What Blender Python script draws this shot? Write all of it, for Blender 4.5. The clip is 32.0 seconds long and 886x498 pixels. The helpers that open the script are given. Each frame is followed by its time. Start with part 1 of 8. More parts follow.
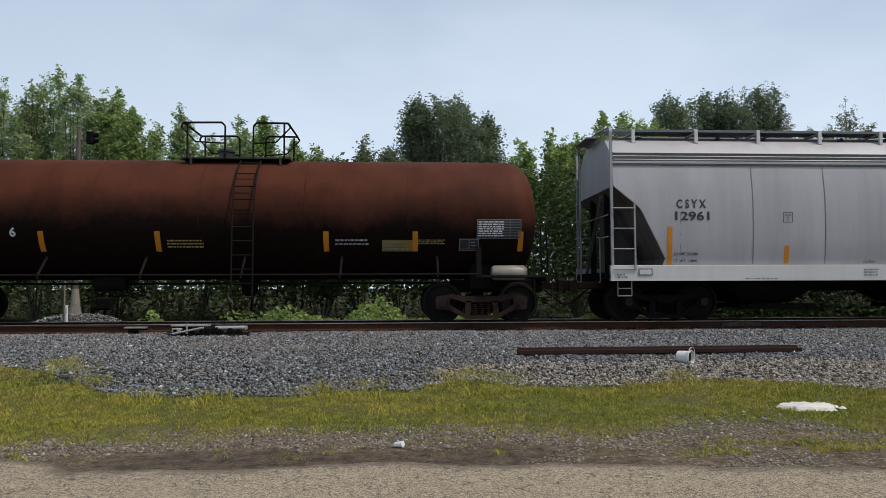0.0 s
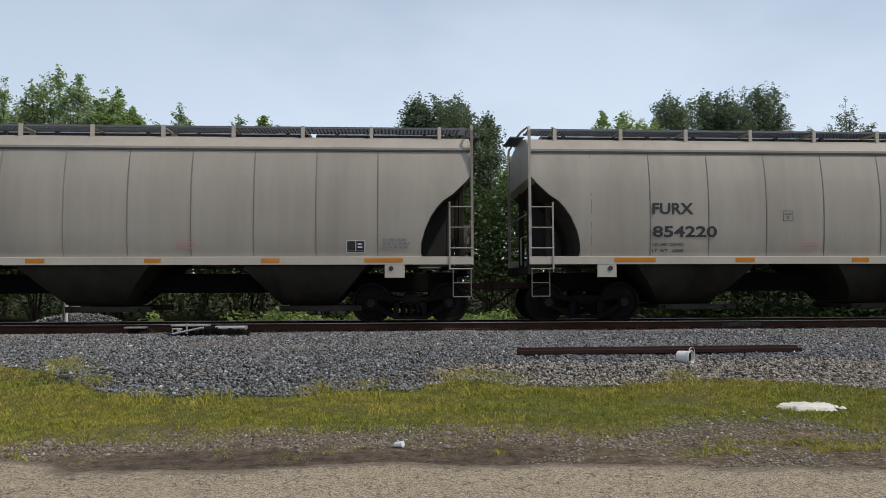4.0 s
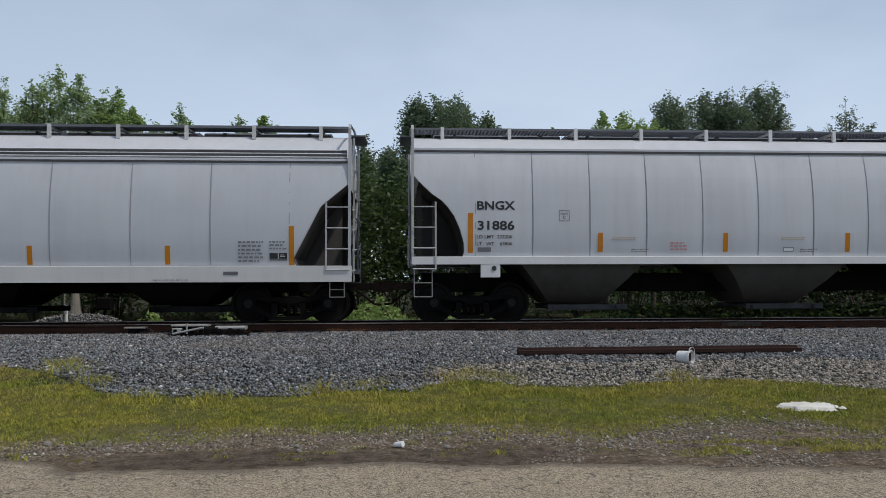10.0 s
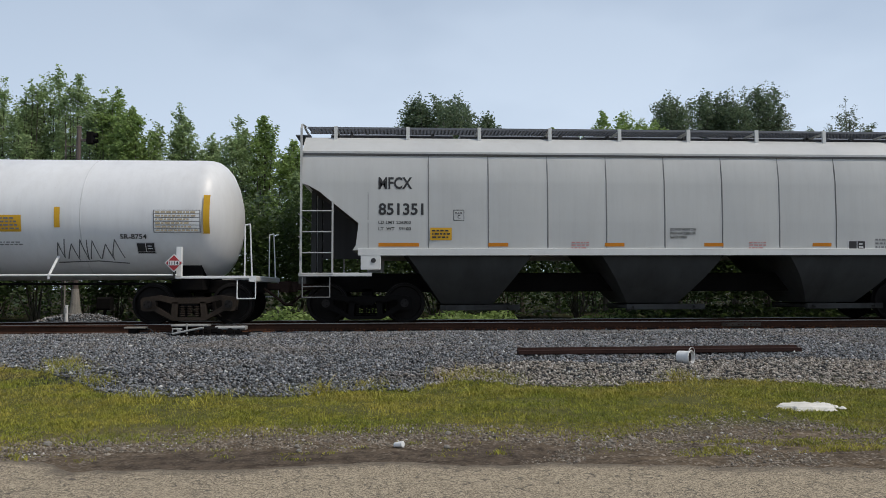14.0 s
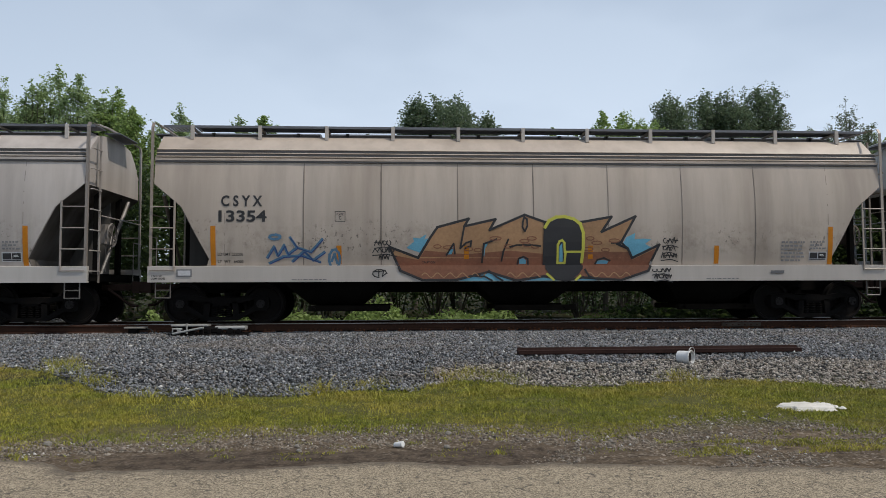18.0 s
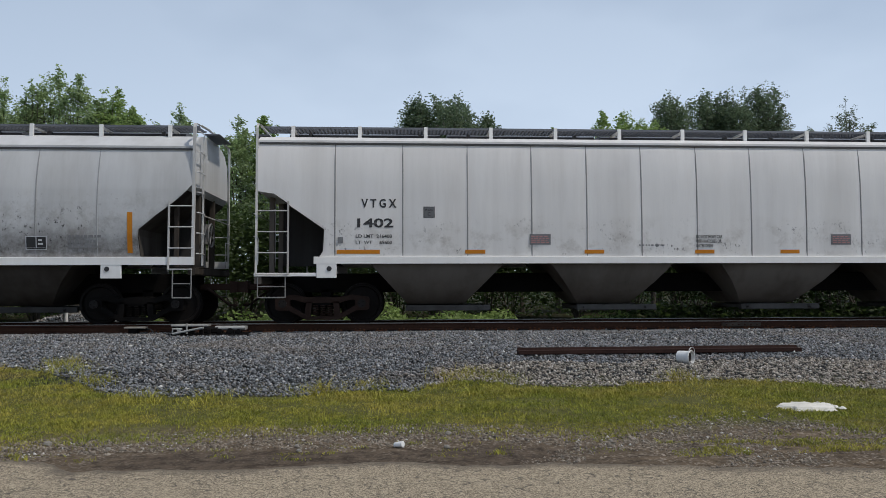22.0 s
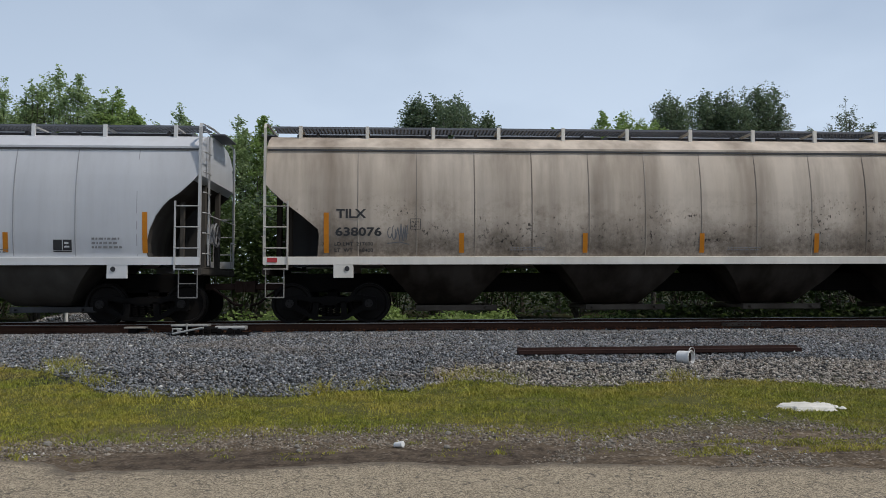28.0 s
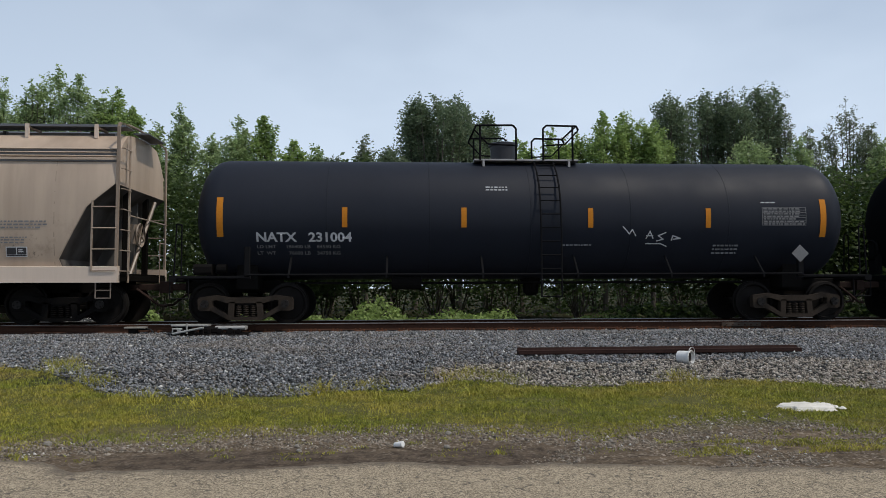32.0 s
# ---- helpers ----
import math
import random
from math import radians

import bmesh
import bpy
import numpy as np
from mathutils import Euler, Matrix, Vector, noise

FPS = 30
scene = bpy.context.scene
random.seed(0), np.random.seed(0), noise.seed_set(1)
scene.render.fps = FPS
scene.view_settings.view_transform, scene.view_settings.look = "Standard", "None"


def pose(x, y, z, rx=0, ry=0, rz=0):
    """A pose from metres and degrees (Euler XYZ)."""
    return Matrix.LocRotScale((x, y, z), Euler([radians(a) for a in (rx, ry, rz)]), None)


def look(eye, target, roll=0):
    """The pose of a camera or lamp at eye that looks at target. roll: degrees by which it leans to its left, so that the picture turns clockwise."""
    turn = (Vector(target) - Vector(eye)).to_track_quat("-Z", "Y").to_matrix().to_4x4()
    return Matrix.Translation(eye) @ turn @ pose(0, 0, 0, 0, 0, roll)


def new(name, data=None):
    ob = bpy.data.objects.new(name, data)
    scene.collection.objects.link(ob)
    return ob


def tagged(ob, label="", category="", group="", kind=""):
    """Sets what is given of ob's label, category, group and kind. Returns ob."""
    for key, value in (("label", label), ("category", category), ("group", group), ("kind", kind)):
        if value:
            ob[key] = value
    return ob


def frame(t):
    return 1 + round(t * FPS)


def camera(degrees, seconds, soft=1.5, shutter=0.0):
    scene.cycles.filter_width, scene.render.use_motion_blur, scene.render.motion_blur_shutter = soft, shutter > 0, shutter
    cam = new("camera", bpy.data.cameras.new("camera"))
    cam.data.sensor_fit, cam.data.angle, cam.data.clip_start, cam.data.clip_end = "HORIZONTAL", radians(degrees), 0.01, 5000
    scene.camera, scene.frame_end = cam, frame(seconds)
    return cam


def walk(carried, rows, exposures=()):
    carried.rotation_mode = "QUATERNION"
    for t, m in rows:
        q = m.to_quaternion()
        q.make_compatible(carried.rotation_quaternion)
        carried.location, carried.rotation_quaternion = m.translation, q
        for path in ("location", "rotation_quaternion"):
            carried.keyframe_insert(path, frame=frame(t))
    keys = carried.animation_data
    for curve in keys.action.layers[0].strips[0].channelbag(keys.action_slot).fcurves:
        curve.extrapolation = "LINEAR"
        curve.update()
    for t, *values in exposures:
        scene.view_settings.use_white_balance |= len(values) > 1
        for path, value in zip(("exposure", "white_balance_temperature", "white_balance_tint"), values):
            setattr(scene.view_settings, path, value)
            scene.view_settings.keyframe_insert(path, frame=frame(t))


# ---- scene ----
# ---- camera: one held view, a hand's turn to the right of square-on ----
EYE_Z = 1.6
cam = camera(63.94, 32.0, soft=0.5)
CAM_POSE = Matrix.Translation((0, 0, EYE_Z)) @ pose(0, 0, 0, 0, 0, -3.333) @ pose(0, 0, 0, 93.145, 0, 0) @ pose(0, 0, 0, 0, 0, -0.211)
walk(cam, [(0, CAM_POSE), (32, CAM_POSE)],
     exposures=[(0, -0.06, 6520, 10), (1, -0.04, 6520, 10), (3, -0.09, 6540, 10), (6, -0.02, 6530, 10), (7, -0.03, 6520, 10), (8, -0.04, 6520, 10), (9, -0.12, 6380, 10), (10, -0.28, 6250, 10), (11, -0.35, 6400, 10), (12, -0.22, 6460, 10),
                (13, -0.18, 6450, 10), (14, -0.16, 6400, 10),
                (17, -0.10, 6410, 10), (18, -0.13, 6460, 10), (20, -0.10, 6420, 10), (21, -0.23, 6320, 10), (22, -0.24, 6270, 10), (24, -0.26, 6270, 10), (25, -0.27, 6270, 10), (28, -0.24, 6300, 10), (29, -0.14, 6360, 10), (30, 0.07, 6430, 10), (31, -0.14, 6460, 10), (32, -0.14, 6420, 10)])

TRACK_Y = 17.34     # centre line of the track
RAIL_Z = 0.804      # top of the rails

# ---- daylight: thin high cloud, a hazy sun high to the right ----
SUN_UP, SUN_SIDE = 58.0, 118.0    # degrees over the horizon; degrees clockwise from +y
world = bpy.data.worlds.new("sky")
scene.world = world
world.use_nodes = True
wn, wl = world.node_tree.nodes, world.node_tree.links
wn.clear()
w_out = wn.new("ShaderNodeOutputWorld")
w_bg = wn.new("ShaderNodeBackground")
w_sky = wn.new("ShaderNodeTexSky")
w_sky.sky_type = "NISHITA"
w_sky.sun_disc = False
w_sky.sun_elevation = radians(SUN_UP)
w_sky.sun_rotation = radians(SUN_SIDE)
w_sky.air_density, w_sky.dust_density, w_sky.ozone_density = 1.0, 1.2, 1.0
w_co = wn.new("ShaderNodeTexCoord")
w_map = wn.new("ShaderNodeMapping")
w_map.inputs["Scale"].default_value = (1.6, 1.6, 3.4)
w_map.inputs["Rotation"].default_value = (0.0, 0.35, 0.0)
w_noise = wn.new("ShaderNodeTexNoise")
w_noise.inputs["Scale"].default_value = 1.1
w_noise.inputs["Detail"].default_value = 4.0
w_noise.inputs["Roughness"].default_value = 0.55
w_ramp = wn.new("ShaderNodeMapRange")
w_ramp.inputs["From Min"].default_value = 0.38
w_ramp.inputs["From Max"].default_value = 0.62
w_ramp.inputs["To Min"].default_value = 0.76
w_ramp.inputs["To Max"].default_value = 1.0
w_sep = wn.new("ShaderNodeSeparateXYZ")
w_haze = wn.new("ShaderNodeMapRange")     # haze thins towards the zenith
w_haze.inputs["From Min"].default_value = 0.12
w_haze.inputs["From Max"].default_value = 0.75
w_haze.inputs["To Min"].default_value = 1.0
w_haze.inputs["To Max"].default_value = 0.30
w_fac = wn.new("ShaderNodeMath")
w_fac.operation = "MULTIPLY"
w_mix = wn.new("ShaderNodeMix")
w_mix.data_type = "RGBA"
w_mix.inputs["B"].default_value = (7.6, 8.8, 10.35, 1)
wl.new(w_co.outputs["Generated"], w_map.inputs["Vector"])
wl.new(w_map.outputs["Vector"], w_noise.inputs["Vector"])
wl.new(w_noise.outputs["Fac"], w_ramp.inputs["Value"])
wl.new(w_co.outputs["Generated"], w_sep.inputs[0])
wl.new(w_sep.outputs["Z"], w_haze.inputs["Value"])
wl.new(w_ramp.outputs["Result"], w_fac.inputs[0])
wl.new(w_haze.outputs["Result"], w_fac.inputs[1])
w_thin = wn.new("ShaderNodeMapRange")     # the cloud thins towards the left
for _key, _v in (("From Min", -0.55), ("From Max", 0.0), ("To Min", 0.80), ("To Max", 1.0)):
    w_thin.inputs[_key].default_value = _v
w_fac2 = wn.new("ShaderNodeMath")
w_fac2.operation = "MULTIPLY"
wl.new(w_sep.outputs["X"], w_thin.inputs["Value"])
wl.new(w_thin.outputs["Result"], w_fac2.inputs[0])
wl.new(w_fac.outputs[0], w_fac2.inputs[1])
wl.new(w_fac2.outputs[0], w_mix.inputs["Factor"])
wl.new(w_sky.outputs["Color"], w_mix.inputs["A"])
wl.new(w_mix.outputs["Result"], w_bg.inputs["Color"])
w_bg.inputs["Strength"].default_value = 0.1
wl.new(w_bg.outputs["Background"], w_out.inputs["Surface"])

sun_data = bpy.data.lights.new("sun", "SUN")
sun_data.energy, sun_data.angle, sun_data.color = 2.8, radians(2.0), (1.0, 0.92, 0.80)
sun = new("sun", sun_data)
_a, _e = radians(SUN_SIDE), radians(SUN_UP)
SUN_WAY = Vector((math.sin(_a) * math.cos(_e), math.cos(_a) * math.cos(_e), math.sin(_e)))
sun.matrix_world = look(SUN_WAY * 60 + Vector((0, 10, 0)), (0, 10, 0))


# ---- materials ----
def nodes_of(name):
    m = bpy.data.materials.new(name)
    m.use_nodes = True
    nt = m.node_tree
    return m, nt.nodes, nt.links, nt.nodes["Principled BSDF"]


def noise_node(n, l, vec, scale, detail=4.0, rough=0.55, stretch=None):
    if stretch:
        mp = n.new("ShaderNodeMapping")
        mp.inputs["Scale"].default_value = stretch
        l.new(vec, mp.inputs["Vector"])
        vec = mp.outputs["Vector"]
    t = n.new("ShaderNodeTexNoise")
    t.inputs["Scale"].default_value = scale
    t.inputs["Detail"].default_value = detail
    t.inputs["Roughness"].default_value = rough
    l.new(vec, t.inputs["Vector"])
    return t.outputs["Fac"]


def span(n, l, value, a, b, lo=0.0, hi=1.0):
    r = n.new("ShaderNodeMapRange")
    for key, v in (("From Min", a), ("From Max", b), ("To Min", lo), ("To Max", hi)):
        r.inputs[key].default_value = v
    l.new(value, r.inputs["Value"])
    return r.outputs["Result"]


def blend(n, l, fac, a, b, how="MIX"):
    x = n.new("ShaderNodeMix")
    x.data_type, x.blend_type = "RGBA", how
    for key, v in (("Factor", fac), ("A", a), ("B", b)):
        if isinstance(v, bpy.types.NodeSocket):
            l.new(v, x.inputs[key])
        else:
            x.inputs[key].default_value = v if key == "Factor" else (*v, 1)
    return x.outputs["Result"]


def times(n, l, a, b):
    m = n.new("ShaderNodeMath")
    m.operation = "MULTIPLY"
    for i, v in enumerate((a, b)):
        if isinstance(v, bpy.types.NodeSocket):
            l.new(v, m.inputs[i])
        else:
            m.inputs[i].default_value = v
    return m.outputs[0]


def bumped(n, l, bsdf, height, strength=0.3, distance=0.01):
    b = n.new("ShaderNodeBump")
    b.inputs["Strength"].default_value = strength
    b.inputs["Distance"].default_value = distance
    l.new(height, b.inputs["Height"])
    l.new(b.outputs["Normal"], bsdf.inputs["Normal"])


def plain(name, colour, rough=0.6, metal=0.0, vary=0.25, scale=9.0, bump=0.15, shine=0.5):
    """A surface of one colour with blotches at two scales and a fine relief."""
    m, n, l, p = nodes_of(name)
    co = n.new("ShaderNodeTexCoord").outputs["Object"]
    big, small = noise_node(n, l, co, scale * 0.25, 3), noise_node(n, l, co, scale * 4, 5, 0.7)
    dark = tuple(c * (1 - vary) for c in colour)
    light = tuple(min(1, c * (1 + vary)) for c in colour)
    c1 = blend(n, l, span(n, l, big, 0.3, 0.7), dark, light)
    c2 = blend(n, l, 0.5, c1, blend(n, l, span(n, l, small, 0.3, 0.7), dark, light))
    l.new(c2, p.inputs["Base Color"])
    p.inputs["Roughness"].default_value = rough
    p.inputs["Metallic"].default_value = metal
    p.inputs["Specular IOR Level"].default_value = shine
    if bump:
        bumped(n, l, p, small, bump, 0.006)
    return m


def car_paint(name, rough, shine, soot=None, specks=None):
    """Weathered car paint: the object's colour, with its alpha as the amount of grime."""
    m, n, l, p = nodes_of(name)
    info = n.new("ShaderNodeObjectInfo")
    co = n.new("ShaderNodeTexCoord").outputs["Object"]
    shift = n.new("ShaderNodeVectorMath")
    shift.operation = "ADD"
    l.new(co, shift.inputs[0])
    rnd = n.new("ShaderNodeMath")
    rnd.operation = "MULTIPLY"
    rnd.inputs[1].default_value = 37.0
    l.new(info.outputs["Random"], rnd.inputs[0])
    l.new(rnd.outputs[0], shift.inputs[1])
    vec = shift.outputs["Vector"]
    blot = noise_node(n, l, vec, 0.55, 5, 0.6)
    streak = noise_node(n, l, vec, 1.0, 6, 0.62, (1.5, 1.5, 0.13))
    fine = noise_node(n, l, vec, 1.0, 5, 0.75, (6.0, 6.0, 0.45))
    grain = noise_node(n, l, vec, 40.0, 4, 0.7)
    dirt = span(n, l, streak, 0.42, 0.80)
    dirt2 = span(n, l, blot, 0.40, 0.75)
    fade = blend(n, l, span(n, l, blot, 0.3, 0.7, 0.0, 1.0), info.outputs["Color"], (1.15, 1.15, 1.14), "MULTIPLY")
    fade = blend(n, l, span(n, l, fine, 0.45, 0.80, 0.0, 0.35), fade, (0.80, 0.78, 0.76), "MULTIPLY")
    a1 = times(n, l, times(n, l, dirt, info.outputs["Alpha"]), 0.85)
    a2 = times(n, l, times(n, l, dirt2, info.outputs["Alpha"]), 0.55)
    c = blend(n, l, a1, fade, (0.20, 0.175, 0.15), "MULTIPLY")
    c = blend(n, l, a2, c, (0.34, 0.30, 0.26), "MULTIPLY")
    c = blend(n, l, span(n, l, grain, 0.66, 0.78, 0.0, 0.4), c, (0.35, 0.28, 0.22), "MULTIPLY")
    wash = noise_node(n, l, vec, 1.0, 4, 0.6, (0.75, 0.75, 0.025))
    c = blend(n, l, times(n, l, span(n, l, wash, 0.47, 0.68), info.outputs["Alpha"]), c, (0.42, 0.385, 0.35), "MULTIPLY")
    p.inputs["Specular IOR Level"].default_value = shine
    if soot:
        # soot, oil or painted shade in ragged patches round one height
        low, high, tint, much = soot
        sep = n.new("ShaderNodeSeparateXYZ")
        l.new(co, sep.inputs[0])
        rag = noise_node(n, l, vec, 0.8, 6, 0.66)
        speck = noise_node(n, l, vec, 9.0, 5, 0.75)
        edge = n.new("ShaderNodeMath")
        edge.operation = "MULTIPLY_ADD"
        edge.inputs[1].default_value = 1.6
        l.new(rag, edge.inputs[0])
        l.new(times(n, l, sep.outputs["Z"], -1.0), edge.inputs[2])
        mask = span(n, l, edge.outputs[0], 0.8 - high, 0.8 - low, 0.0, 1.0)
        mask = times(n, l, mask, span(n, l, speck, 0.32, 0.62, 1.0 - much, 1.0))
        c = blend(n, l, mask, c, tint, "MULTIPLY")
    if specks:
        # dark splashed specks in loose drifts between two heights
        sz = n.new("ShaderNodeSeparateXYZ")
        l.new(co, sz.inputs[0])
        dots = span(n, l, noise_node(n, l, vec, 13.0, 4, 0.7, (1.0, 1.0, 0.7)), 0.575, 0.635)
        drift = span(n, l, noise_node(n, l, vec, 0.9, 4, 0.65, (0.7, 0.7, 1.6)), 0.48, 0.60)
        band = times(n, l, span(n, l, sz.outputs["Z"], specks[0], specks[0] + 0.2), span(n, l, sz.outputs["Z"], specks[1] - 0.55, specks[1], 1.0, 0.0))
        c = blend(n, l, times(n, l, times(n, l, dots, drift), band), c, (0.10, 0.095, 0.09), "MULTIPLY")
        smudge = times(n, l, span(n, l, noise_node(n, l, vec, 2.2, 6, 0.75), 0.48, 0.72, 0.0, 0.6), band)
        c = blend(n, l, smudge, c, (0.42, 0.38, 0.34), "MULTIPLY")
    l.new(c, p.inputs["Base Color"])
    l.new(span(n, l, blot, 0.3, 0.7, rough - 0.08, rough + 0.12), p.inputs["Roughness"])
    dent = noise_node(n, l, vec, 0.9, 2, 0.4)
    bumped(n, l, p, dent, 0.35, 0.05)
    return m


PAINT = car_paint("weathered_car_paint", 0.42, 0.5)
SPECKLED = car_paint("dirt_speckled_car_paint", 0.42, 0.5, None, (1.45, 2.45))
MATT = car_paint("matt_tank_coating", 0.85, 0.03)
SATIN = car_paint("satin_charcoal_tank_paint", 0.55, 0.16)
SOOTY = car_paint("soot_smeared_car_paint", 0.55, 0.3, (1.72, 2.40, (0.34, 0.32, 0.305), 0.5), (1.4, 3.0))
# black here is oil grime plus the shade on the red tank's lower half
OIL_AND_SHADE = car_paint("oil_and_shade_tank_paint", 0.7, 0.1, (2.15, 3.1, (0.05, 0.062, 0.075), 0.1))
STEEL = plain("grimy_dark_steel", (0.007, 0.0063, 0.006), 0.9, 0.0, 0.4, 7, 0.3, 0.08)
CAST = plain("rusty_brown_cast_steel", (0.030, 0.018, 0.014), 0.88, 0.0, 0.5, 9, 0.4, 0.15)
DUSTY = plain("dusty_grey_brown_cast_steel", (0.035, 0.027, 0.021), 0.9, 0.0, 0.5, 9, 0.4, 0.15)
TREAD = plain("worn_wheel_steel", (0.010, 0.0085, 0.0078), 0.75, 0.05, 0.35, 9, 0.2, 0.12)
GRATING = plain("galvanised_walkway_steel", (0.13, 0.138, 0.155), 0.6, 0.2, 0.2, 9, 0.2)
ORANGE = plain("orange_reflective_tape", (0.50, 0.185, 0.016), 0.55, 0.0, 0.2, 9, 0.0, 0.15)
YELLOW = plain("yellow_sign_vinyl", (0.60, 0.34, 0.025), 0.5, 0.0, 0.12, 9, 0.0, 0.2)
BLACK = plain("black_stencil_paint", (0.022, 0.022, 0.024), 0.6, 0.0, 0.3, 9, 0.0)
FADED = plain("faded_grey_stencil_paint", (0.16, 0.16, 0.165), 0.6, 0.0, 0.3, 9, 0.0)
PALE = plain("pale_stencil_paint", (0.52, 0.52, 0.53), 0.6, 0.0, 0.2, 9, 0.0)
DIM = plain("dull_grey_stencil_paint", (0.12, 0.12, 0.125), 0.6, 0.0, 0.3, 9, 0.0)
WHITE = plain("white_enamel_paint", (0.72, 0.72, 0.71), 0.5, 0.0, 0.12, 9, 0.0)
RED = plain("red_stencil_paint", (0.36, 0.025, 0.03), 0.55, 0.0, 0.2, 9, 0.0)
SPRAY_ORANGE = plain("orange_brown_spray_paint", (0.21, 0.085, 0.045), 0.6, 0.0, 0.35, 3, 0.0)
SPRAY_TAN = plain("tan_spray_paint", (0.36, 0.205, 0.10), 0.6, 0.0, 0.3, 3, 0.0)
SPRAY_BLUE = plain("light_blue_spray_paint", (0.12, 0.34, 0.46), 0.6, 0.0, 0.25, 5, 0.0)
SPRAY_DEEP = plain("deep_blue_spray_paint", (0.065, 0.17, 0.44), 0.6, 0.0, 0.3, 5, 0.0)
SPRAY_PALE = plain("pale_blue_overspray", (0.33, 0.38, 0.42), 0.7, 0.0, 0.2, 5, 0.0)
SPRAY_NAVY = plain("navy_spray_paint", (0.025, 0.06, 0.20), 0.6, 0.0, 0.3, 5, 0.0)
SPRAY_LIME = plain("lime_spray_paint", (0.52, 0.50, 0.07), 0.6, 0.0, 0.2, 5, 0.0)
SPRAY_PINK = plain("crimson_spray_paint", (0.42, 0.025, 0.075), 0.6, 0.0, 0.2, 5, 0.0)


# ---- mesh tools ----
class Shape:
    """Collects corners and faces of one mesh."""

    def __init__(self):
        self.v, self.f = [], []

    def add(self, verts, faces):
        k = len(self.v)
        self.v += [tuple(p) for p in verts]
        self.f += [tuple(k + i for i in f) for f in faces]
        return self

    def loft(self, rings, closed=True, caps=True):
        m = len(rings[0])
        faces = []
        for i in range(len(rings) - 1):
            for j in range(m if closed else m - 1):
                j2 = (j + 1) % m
                faces.append((i * m + j, i * m + j2, (i + 1) * m + j2, (i + 1) * m + j))
        if caps:
            faces.append(tuple(range(m - 1, -1, -1)))
            faces.append(tuple(range((len(rings) - 1) * m, len(rings) * m)))
        return self.add([p for r in rings for p in r], faces)

    def box(self, x0, x1, y0, y1, z0, z1, c=0.0):
        size = (x1 - x0, y1 - y0, z1 - z0)
        ax = size.index(max(size))
        lo, hi = (x0, y0, z0), (x1, y1, z1)
        u, w = [i for i in range(3) if i != ax]
        c = min(c, size[u] * 0.45, size[w] * 0.45)
        a0, a1, b0, b1 = lo[u], hi[u], lo[w], hi[w]
        if c > 0:
            sec = [(a0 + c, b0), (a1 - c, b0), (a1, b0 + c), (a1, b1 - c), (a1 - c, b1), (a0 + c, b1), (a0, b1 - c), (a0, b0 + c)]
        else:
            sec = [(a0, b0), (a1, b0), (a1, b1), (a0, b1)]
        if ax == 1:
            sec = sec[::-1]

        def at(e, s):
            p = [0, 0, 0]
            p[ax], p[u], p[w] = e, s[0], s[1]
            return p
        return self.loft([[at(lo[ax], s) for s in sec], [at(hi[ax], s) for s in sec]])

    def tube(self, p, q, r, n=6, r2=None):
        p, q = Vector(p), Vector(q)
        d = (q - p).normalized()
        a = d.orthogonal().normalized()
        b = d.cross(a)
        r2 = r if r2 is None else r2
        cs = [(math.cos(2 * math.pi * k / n), math.sin(2 * math.pi * k / n)) for k in range(n)]
        return self.loft([[p + a * (r * x) + b * (r * y) for x, y in cs], [q + a * (r2 * x) + b * (r2 * y) for x, y in cs]])

    def path(self, pts, r, n=6):
        for p, q in zip(pts, pts[1:]):
            self.tube(p, q, r, n)
        return self

    def slab(self, poly, y0, y1):
        """A polygon of (x, z) between two y."""
        return self.loft([[(x, y0, z) for x, z in poly], [(x, y1, z) for x, z in poly]])

    def bar(self, poly, x0, x1):
        """A section of (y, z) between two x."""
        return self.loft([[(x0, y, z) for y, z in poly], [(x1, y, z) for y, z in poly]])

    def spun(self, prof, axis, at, n=24, caps=True):
        """A profile of (along, radius) turned about an axis through at."""
        rings = []
        for s, r in prof:
            ring = []
            for k in range(n):
                a = 2 * math.pi * k / n
                p = [0, 0, 0]
                u, w = [i for i in range(3) if i != axis]
                p[axis], p[u], p[w] = s, r * math.cos(a), r * math.sin(a)
                ring.append((p[0] + at[0], p[1] + at[1], p[2] + at[2]))
            rings.append(ring)
        return self.loft(rings, True, caps)

    def mesh(self, name, smooth=0.0):
        me = bpy.data.meshes.new(name)
        me.from_pydata(self.v, [], self.f)
        me.update()
        bm = bmesh.new()
        bm.from_mesh(me)
        bmesh.ops.recalc_face_normals(bm, faces=bm.faces)
        bm.to_mesh(me)
        bm.free()
        if smooth:
            me.polygons.foreach_set("use_smooth", [True] * len(me.polygons))
            me.set_sharp_from_angle(angle=radians(smooth))
        return me


def bulk_mesh(name, verts, size, faces):
    """A mesh from arrays: verts (n, 3) and faces (m, size)."""
    me = bpy.data.meshes.new(name)
    me.vertices.add(len(verts))
    me.vertices.foreach_set("co", np.asarray(verts, dtype=np.float32).ravel())
    m = len(faces)
    me.loops.add(m * size)
    me.loops.foreach_set("vertex_index", np.asarray(faces, dtype=np.int32).ravel())
    me.polygons.add(m)
    me.polygons.foreach_set("loop_start", np.arange(0, m * size, size, dtype=np.int32))
    me.update(calc_edges=True)
    return me


